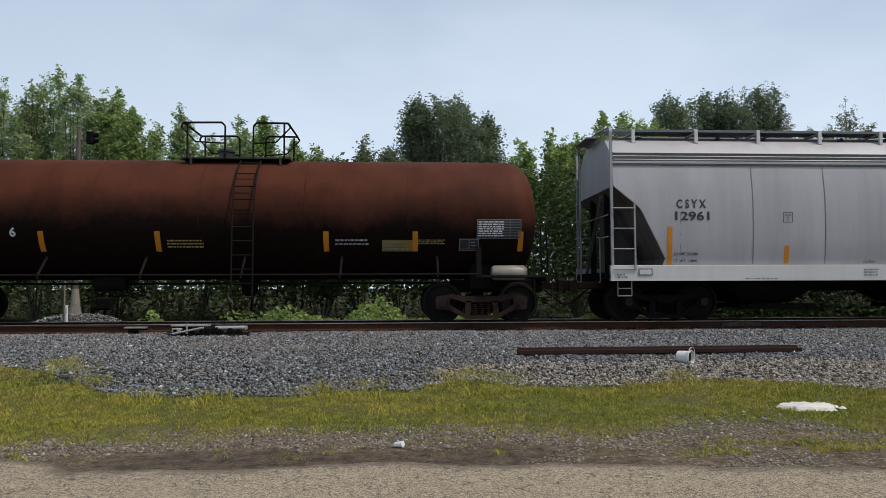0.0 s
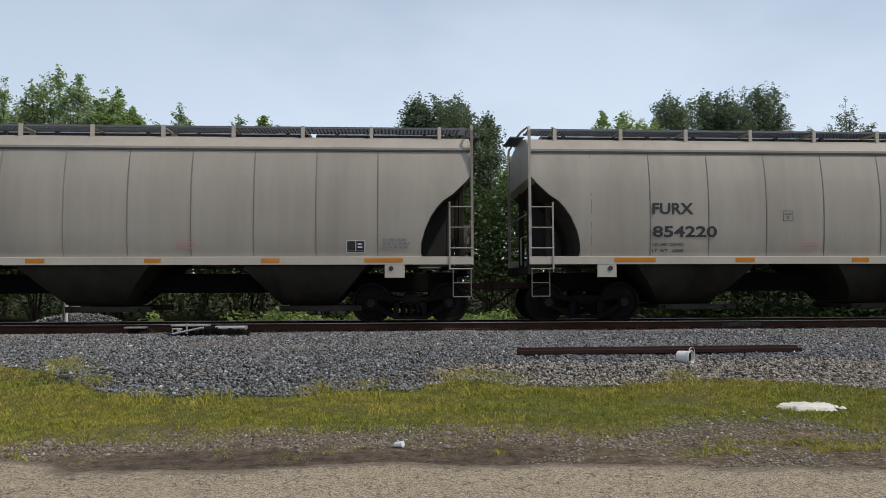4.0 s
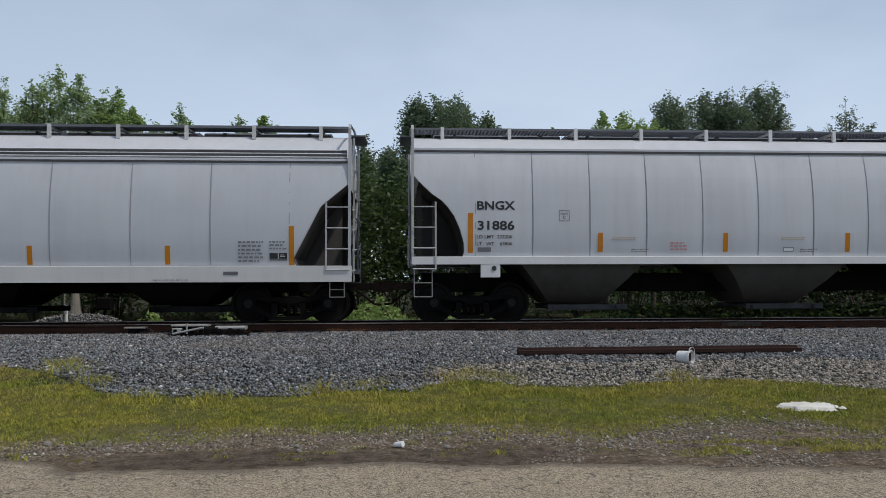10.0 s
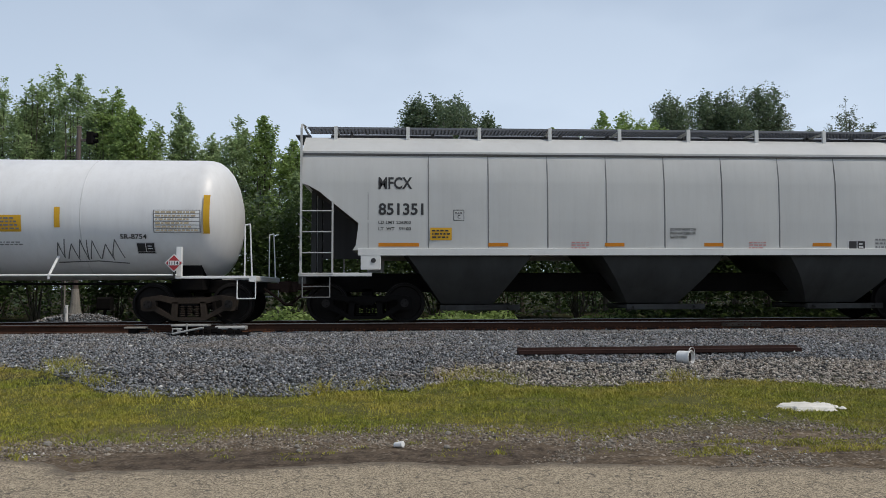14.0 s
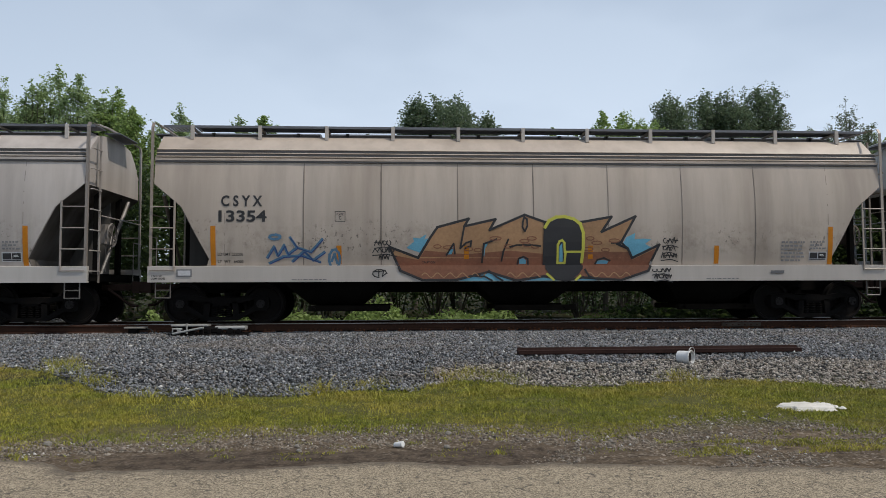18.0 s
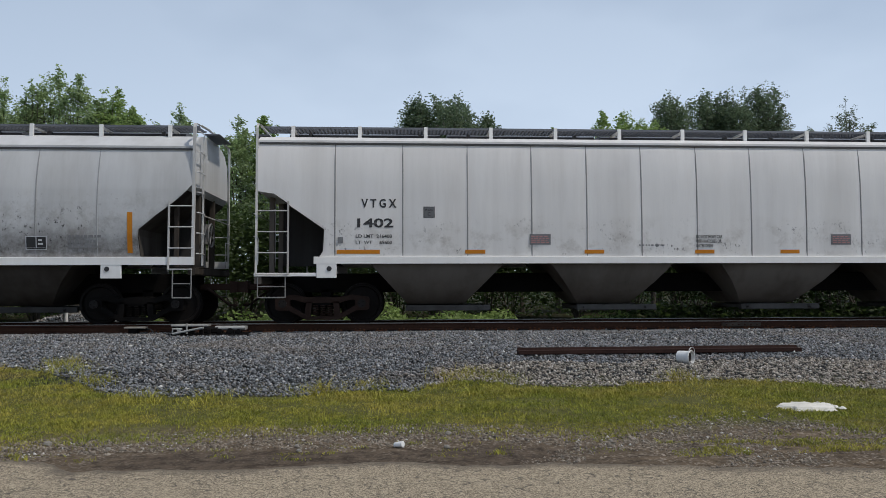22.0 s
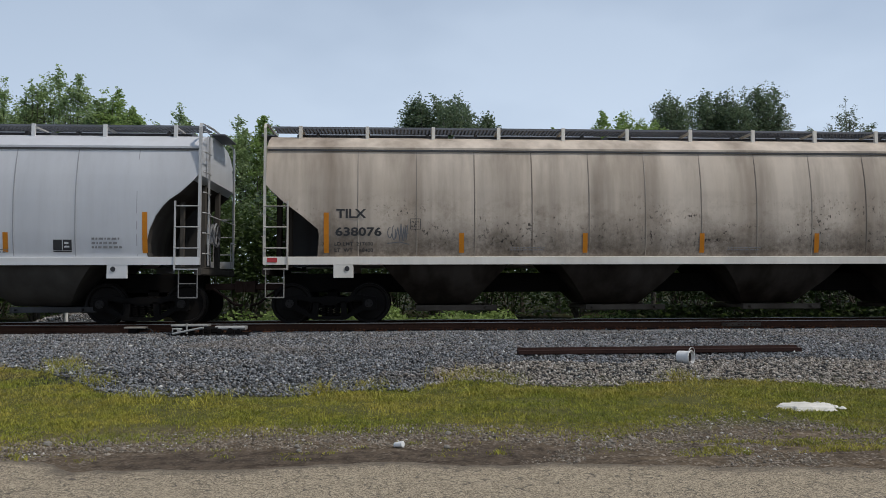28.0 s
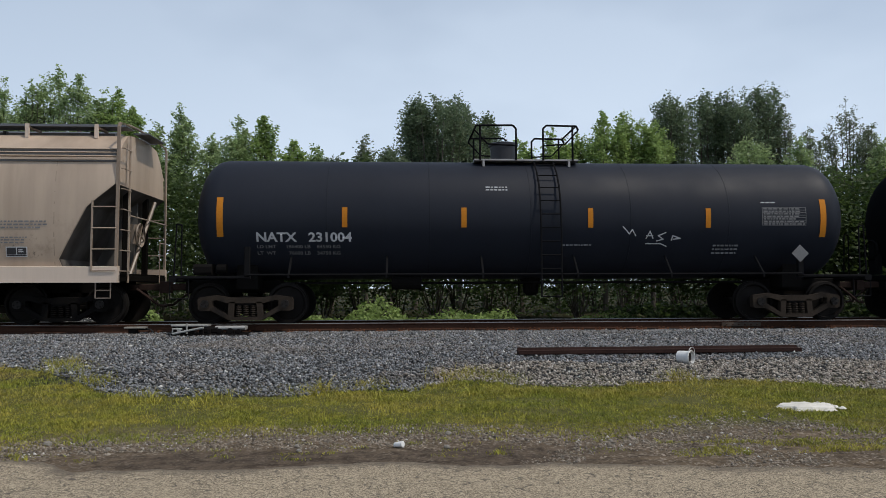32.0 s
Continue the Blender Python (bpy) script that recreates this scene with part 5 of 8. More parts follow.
def hopper_body(kind):
    """The shell: side lines that start and end on the sloped ends, a peaked roof, closed ends."""
    h = HOPPERS[kind]
    L = h["L"]
    eave = h["side"][-1][0]
    ew = h["side"][-1][1]
    zs = sorted({z for z, _ in h["side"]} | {z for z, _ in h["cut"] if h["side"][0][0] <= z < eave})
    half = [(curve(h["side"], z), z) for z in zs]
    roof_z = 4.28
    half += [(ew + 0.035, eave + 0.03), (ew + 0.035, eave + 0.075), (ew - 0.02, eave + 0.10), ((ew + 0.95) / 2 + 0.03, (eave + 0.10 + roof_z) / 2 + 0.02), (0.95, roof_z), (0.5, roof_z + 0.07), (0.0, roof_z + 0.09)]
    ring = half + [(-y, z) for y, z in half[-2::-1]]
    m = len(ring)
    # the sheets are drawn in a little along every upright weld
    stops = [(0.0, 0.0)]
    for x in h["seams"]:
        if 1.7 < x < L - 1.7:
            stops += [(x - 0.30, 0.002), (x - 0.10, -0.005), (x, -0.011), (x + 0.10, -0.005), (x + 0.30, 0.002)]
    stops.append((L, 0.0))
    last = len(stops) - 1
    rings = []
    for k, (sx, pull) in enumerate(stops):
        r = []
        for y, z in ring:
            e = curve(h["cut"], z)
            if k == 0:
                x = e
            elif k == last:
                x = L - e
            else:
                x = min(max(sx, e + 0.004 * k), L - e - 0.004 * (last - k))
            inset = pull if h["side"][0][0] + 0.1 < z < eave - 0.02 else 0.0
            r.append((x, y + (inset if y > 0 else -inset), z))
        rings.append(r)
    s = Shape()
    s.loft(rings, True, False)
    for base in (0, last * m):
        for j in range(m // 2):
            a, b, c, d = base + j, base + j + 1, base + m - 2 - j, base + m - 1 - j
            s.f.append((a, b, c, d) if b != c else (a, b, d))
    return s.mesh("body", 28)


def rib_mesh(kind, d):
    """One upright weld strip."""
    h = HOPPERS[kind]
    s = Shape()
    lo, hi = h["side"][0][0] + 0.05, h["side"][-1][0]
    zs = [lo + (hi - lo) * k / 10 for k in range(11)]
    rows = []
    for z in zs:
        y = curve(h["side"], z)
        rows.append([(-0.016, d * (y - 0.014), z), (-0.008, d * (y + 0.001), z), (0.008, d * (y + 0.001), z), (0.016, d * (y - 0.014), z)])
    s.loft(rows, False, False)
    return s.mesh("seam", 0)


def walkway_mesh(kind):
    """Steel grating along one side of the roof."""
    L = HOPPERS[kind]["L"]
    s = Shape()
    if kind[0] == "l":
        # a solid channel deck, with grating only over the end
        s.box(0.85, L - 0.12, -1.02, -0.46, 4.495, 4.515).box(0.1, L - 0.12, -1.03, -1.01, 4.47, 4.525)
        for k in range(9):
            s.box(0.12 + 0.085 * k, 0.15 + 0.085 * k, -1.0, -0.46, 4.485, 4.515)
        return s.mesh("running_board")
    for y in (-1.0, -0.45):
        s.box(0.1, L - 0.1, y - 0.012, y + 0.012, 4.475, 4.52)
    n = int((L - 0.3) / 0.085)
    for k in range(n):
        x = 0.15 + k * 0.085
        s.add([(x + a, y, z) for a in (-0.016, 0.016) for y in (-0.99, -0.46) for z in (4.485, 4.515)], [(0, 1, 3, 2), (4, 6, 7, 5), (0, 4, 5, 1), (2, 3, 7, 6), (1, 5, 7, 3), (0, 2, 6, 4)])
    for y in (-0.86, -0.72, -0.58):
        s.box(0.12, L - 0.12, y - 0.006, y + 0.006, 4.485, 4.515)
    return s.mesh("running_board")


def bay_mesh(xa, xb, top):
    s = Shape()
    zb = 0.36
    k = (xb - xa) * 0.30
    r0 = [(xa, -1.50, top), (xb, -1.50, top), (xb, 1.50, top), (xa, 1.50, top)]
    rows = [r0]
    for f, w in ((0.25, 1.43), (0.5, 1.27), (0.75, 1.0), (1.0, 0.68)):
        z = top + (zb + 0.06 - top) * f
        rows.append([(xa + k * f, -w, z), (xb - k * f, -w, z), (xb - k * f, w, z), (xa + k * f, w, z)])
    s.loft(rows[::-1])
    return s.mesh("hopper_bay", 40)


def gate_mesh(xa, xb):
    """Sliding outlet gate: frame under the bay, with its runners drawn out to one side."""
    k = (xb - xa) * 0.30
    s = Shape().box(xa + k - 0.04, xb - k + 0.62, -0.82, -0.70, 0.27, 0.40, 0.01).box(xa + k - 0.04, xb - k + 0.62, 0.70, 0.82, 0.27, 0.40, 0.01)
    s.box(xa + k - 0.04, xb - k + 0.05, -0.70, 0.70, 0.30, 0.38, 0.01)
    for x in (xa + k + 0.1, xb - k + 0.35):
        s.tube((x, -0.95, 0.34), (x, 0.95, 0.34), 0.03, 6)
    return s.mesh("outlet_gate")


def corner_mesh(kind):
    """Corner post of the left end, near side, bent in towards the roof walk."""
    h = HOPPERS[kind]
    lo = h["sill"][0] + 0.02 if kind[0] != "a" else 1.10
    x = 0.02
    bend = 0.03 if kind[0] == "a" else 0.0
    w = 0.05 if kind[0] == "a" else 0.06
    pts = [(x, -1.58, lo), (x, -1.57, 4.36), (x + bend * 0.3, -1.50, 4.47), (x + bend, -1.05, 4.50)]
    s = Shape()
    for p, q in zip(pts, pts[1:]):
        s.loft([[(p[0], p[1] - 0.01, p[2]), (p[0] + w, p[1] - 0.01, p[2]), (p[0] + w, p[1] + 0.01, p[2]), (p[0] + 0.012, p[1] + 0.05, p[2]), (p[0], p[1] + 0.05, p[2])],
                [(q[0], q[1] - 0.01, q[2]), (q[0] + w, q[1] - 0.01, q[2]), (q[0] + w, q[1] + 0.01, q[2]), (q[0] + 0.012, q[1] + 0.05, q[2]), (q[0], q[1] + 0.05, q[2])]])
    return s.mesh("corner_post")


def ladder_size(kind):
    """Foot of the side ladder and its width."""
    return {"l": 1.18, "a": 1.10, "r": HOPPERS[kind]["sill"][0] - 0.12}[kind[0]], 0.74 if kind[0] == "a" else 0.56


def side_ladder_mesh(kind):
    base, x1 = ladder_size(kind)
    return Shape().box(x1 - 0.02, x1 + 0.02, -1.63, -1.60, base, 2.72, 0.004).mesh("side_ladder")


def rung_mesh(kind, k):
    base, x1 = ladder_size(kind)
    z = base + 0.02 + 0.462 * k
    return Shape().tube((0.05, -1.625, z), (x1, -1.625, z), 0.014, 6).mesh("rung")


def step_mesh(kind):
    h = HOPPERS[kind]
    top = {"l": h["sill"][0], "a": 1.08, "r": h["sill"][0] - 0.10}[kind[0]]
    x1 = 0.74 if kind.startswith("angular") else 0.54
    xa = 0.16 if kind == "long_sill" else 0.08
    low = 0.60
    s = Shape().path([(xa, -1.56, top), (xa, -1.56, low), (x1 - 0.06, -1.56, low), (x1 - 0.06, -1.56, top)], 0.014, 6)
    s.tube((xa, -1.56, (top + low) / 2), (x1 - 0.06, -1.56, (top + low) / 2), 0.012, 6)
    return s.mesh("sill_step")


def end_frame_mesh(kind):
    """End platform, posts and braces under the sloped end."""
    h = HOPPERS[kind]
    s = Shape()
    z = {"l": 1.12, "a": 1.06, "r": h["sill"][0] - 0.06}[kind[0]]
    s.box(0.0, 0.16, -1.55, 1.55, z - 0.16, z, 0.02)
    s.box(0.0, 0.62, -1.5, 1.5, z, z + 0.025)
    for y in (-0.62, 0.62):
        s.box(0.16, 0.28, y - 0.06, y + 0.06, z, 3.2, 0.01)
    if kind[0] == "r":
        for y in (-1.1, 1.1):
            s.box(0.5, 0.6, y - 0.04, y + 0.04, z, 2.75, 0.01)
    return s.mesh("end_frame")


def end_ladder_mesh(kind):
    """Ladder on the far corner of the left end, with a hand rail across and a slanting one under it."""
    s = Shape()
    z0 = HOPPERS[kind]["sill"][0]
    s.box(-0.03, 0.01, 1.02, 1.06, z0, 4.25, 0.004)
    for k in range(7):
        z = z0 + 0.25 + 0.45 * k
        s.path([(-0.01, 1.04, z), (-0.06, 1.08, z), (-0.06, 1.50, z), (-0.01, 1.54, z)], 0.013, 6)
    s.tube((-0.02, -1.5, 2.45), (-0.02, 1.0, 2.45), 0.015, 6)
    s.path([(-0.02, -1.5, 1.95), (-0.05, -0.9, 1.95), (-0.05, -0.9, z0)], 0.013, 6)
    return s.mesh("end_ladder")


def end_brace_mesh(kind):
    """Slanting stay from the roof end down to the platform."""
    z0 = HOPPERS[kind]["sill"][0]
    return Shape().tube((0.04, -0.75, 2.95), (0.06, 0.85, z0 + 0.05), 0.045, 8).mesh("end_brace")


def roof_rail_mesh(kind):
    """Rail across the roof end between the two corner posts."""
    return Shape().path([(0.04, -1.06, 4.50), (0.02, -0.6, 4.52), (0.02, 0.6, 4.52), (0.04, 1.06, 4.50)], 0.028, 6).mesh("roof_end_rail")


def slope_mesh(kind):
    """Sheet on the sloped end, under the upright end plate; grime and painted shade."""
    h = HOPPERS[kind]
    rows = []
    for z, x in h["cut"]:
        if x > 0.09:
            w = curve(h["side"], z) - 0.012
            rows.append([(x - 0.02, -w, z), (x - 0.02, w, z), (x - 0.008, w, z + 0.004), (x - 0.008, -w, z + 0.004)])
    return Shape().loft(rows).mesh("slope_sheet")


def brake_mesh():
    s = Shape()
    s.spun([(-0.10, 0.27), (-0.075, 0.29), (-0.05, 0.27)], 0, (0.06, 0.35, 2.05), 20, False)
    for k in range(4):
        a = k * math.pi / 2 + 0.4
        s.tube((-0.01, 0.35, 2.05), (-0.015, 0.35 + 0.27 * math.cos(a), 2.05 + 0.27 * math.sin(a)), 0.016, 5)
    s.box(0.02, 0.24, 0.15, 0.55, 1.85, 2.30, 0.05)
    s.tube((0.12, 0.35, 1.85), (0.12, 0.35, 1.2), 0.015, 5)
    return s.mesh("hand_brake", 30)


def hatch_mesh(kind):
    """Long trough hatch cover along the roof, in lengths, with latch lugs."""
    L = HOPPERS[kind]["L"]
    s = Shape()
    n = 5
    for k in range(n):
        a, b = 0.5 + (L - 1) * k / n + 0.08, 0.5 + (L - 1) * (k + 1) / n - 0.08
        s.bar([(-0.42, 4.30), (0.42, 4.30), (0.42, 4.45), (0.22, 4.52), (-0.22, 4.52), (-0.42, 4.45)], a, b)
        for x in (a + 0.5, b - 0.5):
            s.box(x - 0.04, x + 0.04, -0.50, -0.40, 4.34, 4.47)
    return s.mesh("roof_hatch")


def pad_mesh(kind):
    h = HOPPERS[kind]
    x = 1.78 if not kind.startswith("angular") else 1.58
    z1 = h["sill"][1] - 0.02
    if kind[0] == "l":
        z1 += 0.11
        return Shape().box(x - 0.22, x + 0.22, -1.58, -1.45, z1 - 0.45, z1 - 0.1, 0.01).mesh("jacking_pad")
    return Shape().box(x - 0.22, x + 0.22, -1.60, -1.55, z1 - 0.45, z1, 0.01).tube((x + 0.06, -1.602, z1 - 0.25), (x + 0.06, -1.61, z1 - 0.25), 0.05, 12).mesh("jacking_pad")


def hopper_car(kind, label, colour, grime, look_of):
    h = HOPPERS[kind]
    L = h["L"]
    col = (*colour, grime)
    trim = (*[min(1, c * 1.08) for c in look_of.get("trim", colour)], grime * 0.4)
    rail = (*[c * 0.8 for c in look_of.get("rail", colour if kind[0] == "l" else trim[:3])], min(1, grime + 0.3))
    step = (*[c * 0.35 for c in trim[:3]], 0.6)
    # underbody colour: the shade beneath the car is put into it, plus grime
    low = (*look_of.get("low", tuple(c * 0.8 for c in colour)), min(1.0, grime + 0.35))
    car = thing("covered_hopper_car", label, "hopper car", "freight cars of the train")
    part("body", once((kind, "body"), lambda: hopper_body(kind)), look_of.get("coat", PAINT), car, "", col)
    for x, d in [(x, d) for x in h["seams"] for d in (-1, 1)]:
        if 1.3 < x < L - 1.25:
            part("seam", once((kind, "rib", d), lambda: rib_mesh(kind, d)), PAINT, car, "", (*[c * (0.42 if kind[0] == "a" else 0.62) for c in colour], min(1, grime + 0.4)), (x, 0, 0))
    for d in (-1, 1):
        z0, z1 = h["sill"]
        sill_in = {"l": 0.0, "a": 1.30, "r": 0.03}[kind[0]]
        part("side_sill", once((kind, "sill", d), lambda: Shape().bar([(d * 1.50, z0), (d * 1.605, z0), (d * 1.605, z1 - 0.015), (d * 1.50, z1)], sill_in, L - sill_in).mesh("side_sill")), PAINT, car, "", trim)
    rib_x = (0.12, L - 0.12)
    if h["ribs"] == 3:
        eave, ew = h["side"][-1]
        for k in range(3):
            z = eave + 0.115 + 0.082 * k
            y = ew - 0.035 - 0.02 * k
            part("roof_rib", once((kind, "roof_rib", k), lambda: Shape().bar([(-y - 0.05, z - 0.016), (-y - 0.065, z), (-y - 0.05, z + 0.016), (-y + 0.12, z + 0.016), (-y + 0.12, z - 0.016)], *rib_x)
                 .bar([(y + 0.05, z - 0.016), (y + 0.065, z), (y + 0.05, z + 0.016), (y - 0.12, z + 0.016), (y - 0.12, z - 0.016)], *rib_x).mesh("roof_rib")), PAINT, car, "", col)
    # dark strip under the roof edge
    eave, ew = h["side"][-1]
    for d in (-1, 1):
        part("eave_joint", once((kind, "joint", d), lambda: Shape().bar([(d * (ew - 0.03), eave - 0.015), (d * (ew + 0.03), eave - 0.012), (d * (ew + 0.028), eave + 0.034), (d * (ew - 0.03), eave + 0.034)], h["cut"][-1][1] + 0.03, L - h["cut"][-1][1] - 0.03).mesh("eave_joint")),
             PAINT, car, "dark strip under the roof edge", (0.06, 0.058, 0.058, 0.6))
        if h["ribs"] == 3:
            # dark strips put in for the shade between the roof ribs
            for k in range(2):
                z, y = eave + 0.156 + 0.082 * k, ew + 0.006 - 0.02 * k
                part("roof_joint", once((kind, "roof_joint", k, d), lambda: Shape().bar([(d * (y - 0.08), z - 0.018), (d * y, z - 0.018), (d * y, z + 0.018), (d * (y - 0.08), z + 0.018)], *rib_x).mesh("roof_joint")), PAINT, car, "", (0.075, 0.073, 0.075, 0.6))
    near = once((kind, "walk"), lambda: walkway_mesh(kind))
    part("running_board", near, GRATING, car, "galvanised grating walkway")
    part("running_board", once((kind, "walk far"), lambda: mirrored(near, "running_board", L)), GRATING, car, "galvanised grating walkway")
    part("roof_hatch", once((kind, "hatch"), lambda: hatch_mesh(kind)), PAINT, car, "", (0.07, 0.07, 0.075, 0.5))
    n = round((L - 1.0) / 1.63)
    post = once("walk_post", lambda: Shape().slab([(-0.04, 4.20), (0.04, 4.20), (0.04, 4.525), (-0.04, 4.525)], -1.06, -1.01).box(-0.04, 0.04, -1.03, -0.45, 4.44, 4.475).mesh("walkway_post"))
    post_far = once("walk_post_far", lambda: mirrored(post, "walkway_post", 0))
    for k in range(n + 1):
        x = 0.75 + (L - 1.5) * k / n
        part("walkway_post", post, PAINT, car, "", trim, (x, 0, 0))
        part("walkway_post", post_far, PAINT, car, "", trim, (x, 0, 0))
    for d in (0, 1):
        part("end_walkway", once((kind, "endwalk", d), lambda: Shape().box(*((-0.24, 0.12) if d == 0 else (L - 0.12, L + 0.24)), -0.55, 0.55, 4.40, 4.43, 0.01).mesh("end_walkway")), GRATING, car, "grating step over the roof end")
    def flip(m, a):
        c = m.copy()
        c.transform(Matrix.Translation((L if a == "x" else 0, 0, 0)) @ Matrix.Diagonal((-1 if a == "x" else 1, -1 if a == "y" else 1, 1, 1)))
        c.flip_normals()
        return c

    def four(name, key, build, tone, parents):
        """The same part at all four corners of the car."""
        me = once((kind, key), build)
        meshes = (me, once((kind, key, "d"), lambda: mirrored(me, name, L)), once((kind, key, "x"), lambda: flip(me, "x")), once((kind, key, "y"), lambda: flip(me, "y")))
        return [part(name, m, PAINT, p, "", tone) for m, p in zip(meshes, parents)]
    for name, build, tone in (("corner_post", corner_mesh, rail), ("sill_step", step_mesh, step), ("jacking_pad", pad_mesh, trim)):
        four(name, name, lambda: build(kind), tone, [car] * 4)
    ladders = four("side_ladder", "side_ladder", lambda: side_ladder_mesh(kind), rail, [car] * 4)
    for k in range(4):
        four("rung", ("rung", k), lambda: rung_mesh(kind, k), rail, ladders)
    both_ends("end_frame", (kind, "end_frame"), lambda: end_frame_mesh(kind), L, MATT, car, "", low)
    both_ends("slope_sheet", (kind, "slope"), lambda: slope_mesh(kind), L, MATT, car, "dark slope sheet under the end, grime and shade painted in", (*((0.15, 0.138, 0.128) if kind[0] == "l" else (0.075, 0.068, 0.062)), 0.8))
    if kind[0] == "l":
        both_ends("end_brace", (kind, "end_brace"), lambda: end_brace_mesh(kind), L, PAINT, car, "", (*[c * 0.5 for c in rail[:3]], 0.9))
    both_ends("roof_end_rail", (kind, "roof_rail"), lambda: roof_rail_mesh(kind), L, PAINT, car, "", rail)
    both_ends("end_ladder", (kind, "end_ladder"), lambda: end_ladder_mesh(kind), L, PAINT, car, "", rail)
    both_ends("coupler", (kind, "coupler"), coupler_mesh, L, CAST, car, "rusty knuckle coupler with an air hose")
    part("hand_brake", once((kind, "brake"), lambda: mirrored(brake_mesh(), "hand_brake", L)), PAINT, car, "grimy hand brake wheel and housing", (*[c * 0.55 for c in colour], 0.9))
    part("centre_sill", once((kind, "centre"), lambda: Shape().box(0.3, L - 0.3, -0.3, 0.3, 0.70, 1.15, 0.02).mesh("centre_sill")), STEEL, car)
    # plate added in the end recess; the hollow's shade is in its dark grey
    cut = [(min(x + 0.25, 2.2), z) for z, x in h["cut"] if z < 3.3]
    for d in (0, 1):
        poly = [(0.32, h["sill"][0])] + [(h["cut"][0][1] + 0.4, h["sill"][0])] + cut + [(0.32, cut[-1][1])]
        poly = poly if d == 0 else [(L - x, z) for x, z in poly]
        part("shear_plate", once((kind, "shear", d), lambda: Shape().slab(poly, 0.35, 0.38).mesh("shear_plate")), MATT, car, "dark plate under the sloped end, shade in its colour", (*((0.11, 0.105, 0.10) if kind[0] == "l" else (0.065, 0.064, 0.065)), 0.5))
    top = h["side"][0][0] + 0.02
    if kind[0] == "a":
        for x in (0.0, L - 1.6):
            for y in (-1.58, 1.50):
                part("end_sill", once((kind, "end_sill", x, y), lambda: Shape().box(x, x + 1.6, y, y + 0.08, 1.06, 1.14, 0.01).mesh("end_sill")), PAINT, car, "", trim)
    # hole drawn as a flat black disc; the shade inside is its paint
    hole = once((kind, "hole"), lambda: Shape().spun([(-1.62, 0.055), (-1.60, 0.055)], 1, (0, 0, 0), 14).mesh("jacking_hole"))
    xh = 1.64 if kind[0] == "a" else 1.86
    for x in (xh, L - xh) if kind[0] != "l" else ():
        part("jacking_hole", hole, BLACK, car, "black disc for the hole in the jacking pad", None, (x, 0.004, h["sill"][1] - 0.27))
    # bays and gates are darkened in colour for the shade under the car
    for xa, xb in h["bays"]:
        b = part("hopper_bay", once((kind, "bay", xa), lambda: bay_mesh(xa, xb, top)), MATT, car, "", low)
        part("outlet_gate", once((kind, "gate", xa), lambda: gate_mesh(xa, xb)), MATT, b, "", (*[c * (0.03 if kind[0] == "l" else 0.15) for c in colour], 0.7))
    truck(car, h["wheel"], look_of)
    truck(car, L - h["wheel"], look_of)

    def reach(z):
        return curve(h["side"], z)
    for x in h["tall"] if look_of.get("strips", True) else ():
        patch(car, "reflective_strip", x - 0.055, x + 0.055, *h["tz"], reach, ORANGE, "upright orange reflective strip")
    for x in h["short"] if look_of.get("strips", True) else ():
        patch(car, "reflective_strip", x - 0.055, x + 0.055, *h["sz"], reach, ORANGE, "upright orange reflective strip")
    return car, reach


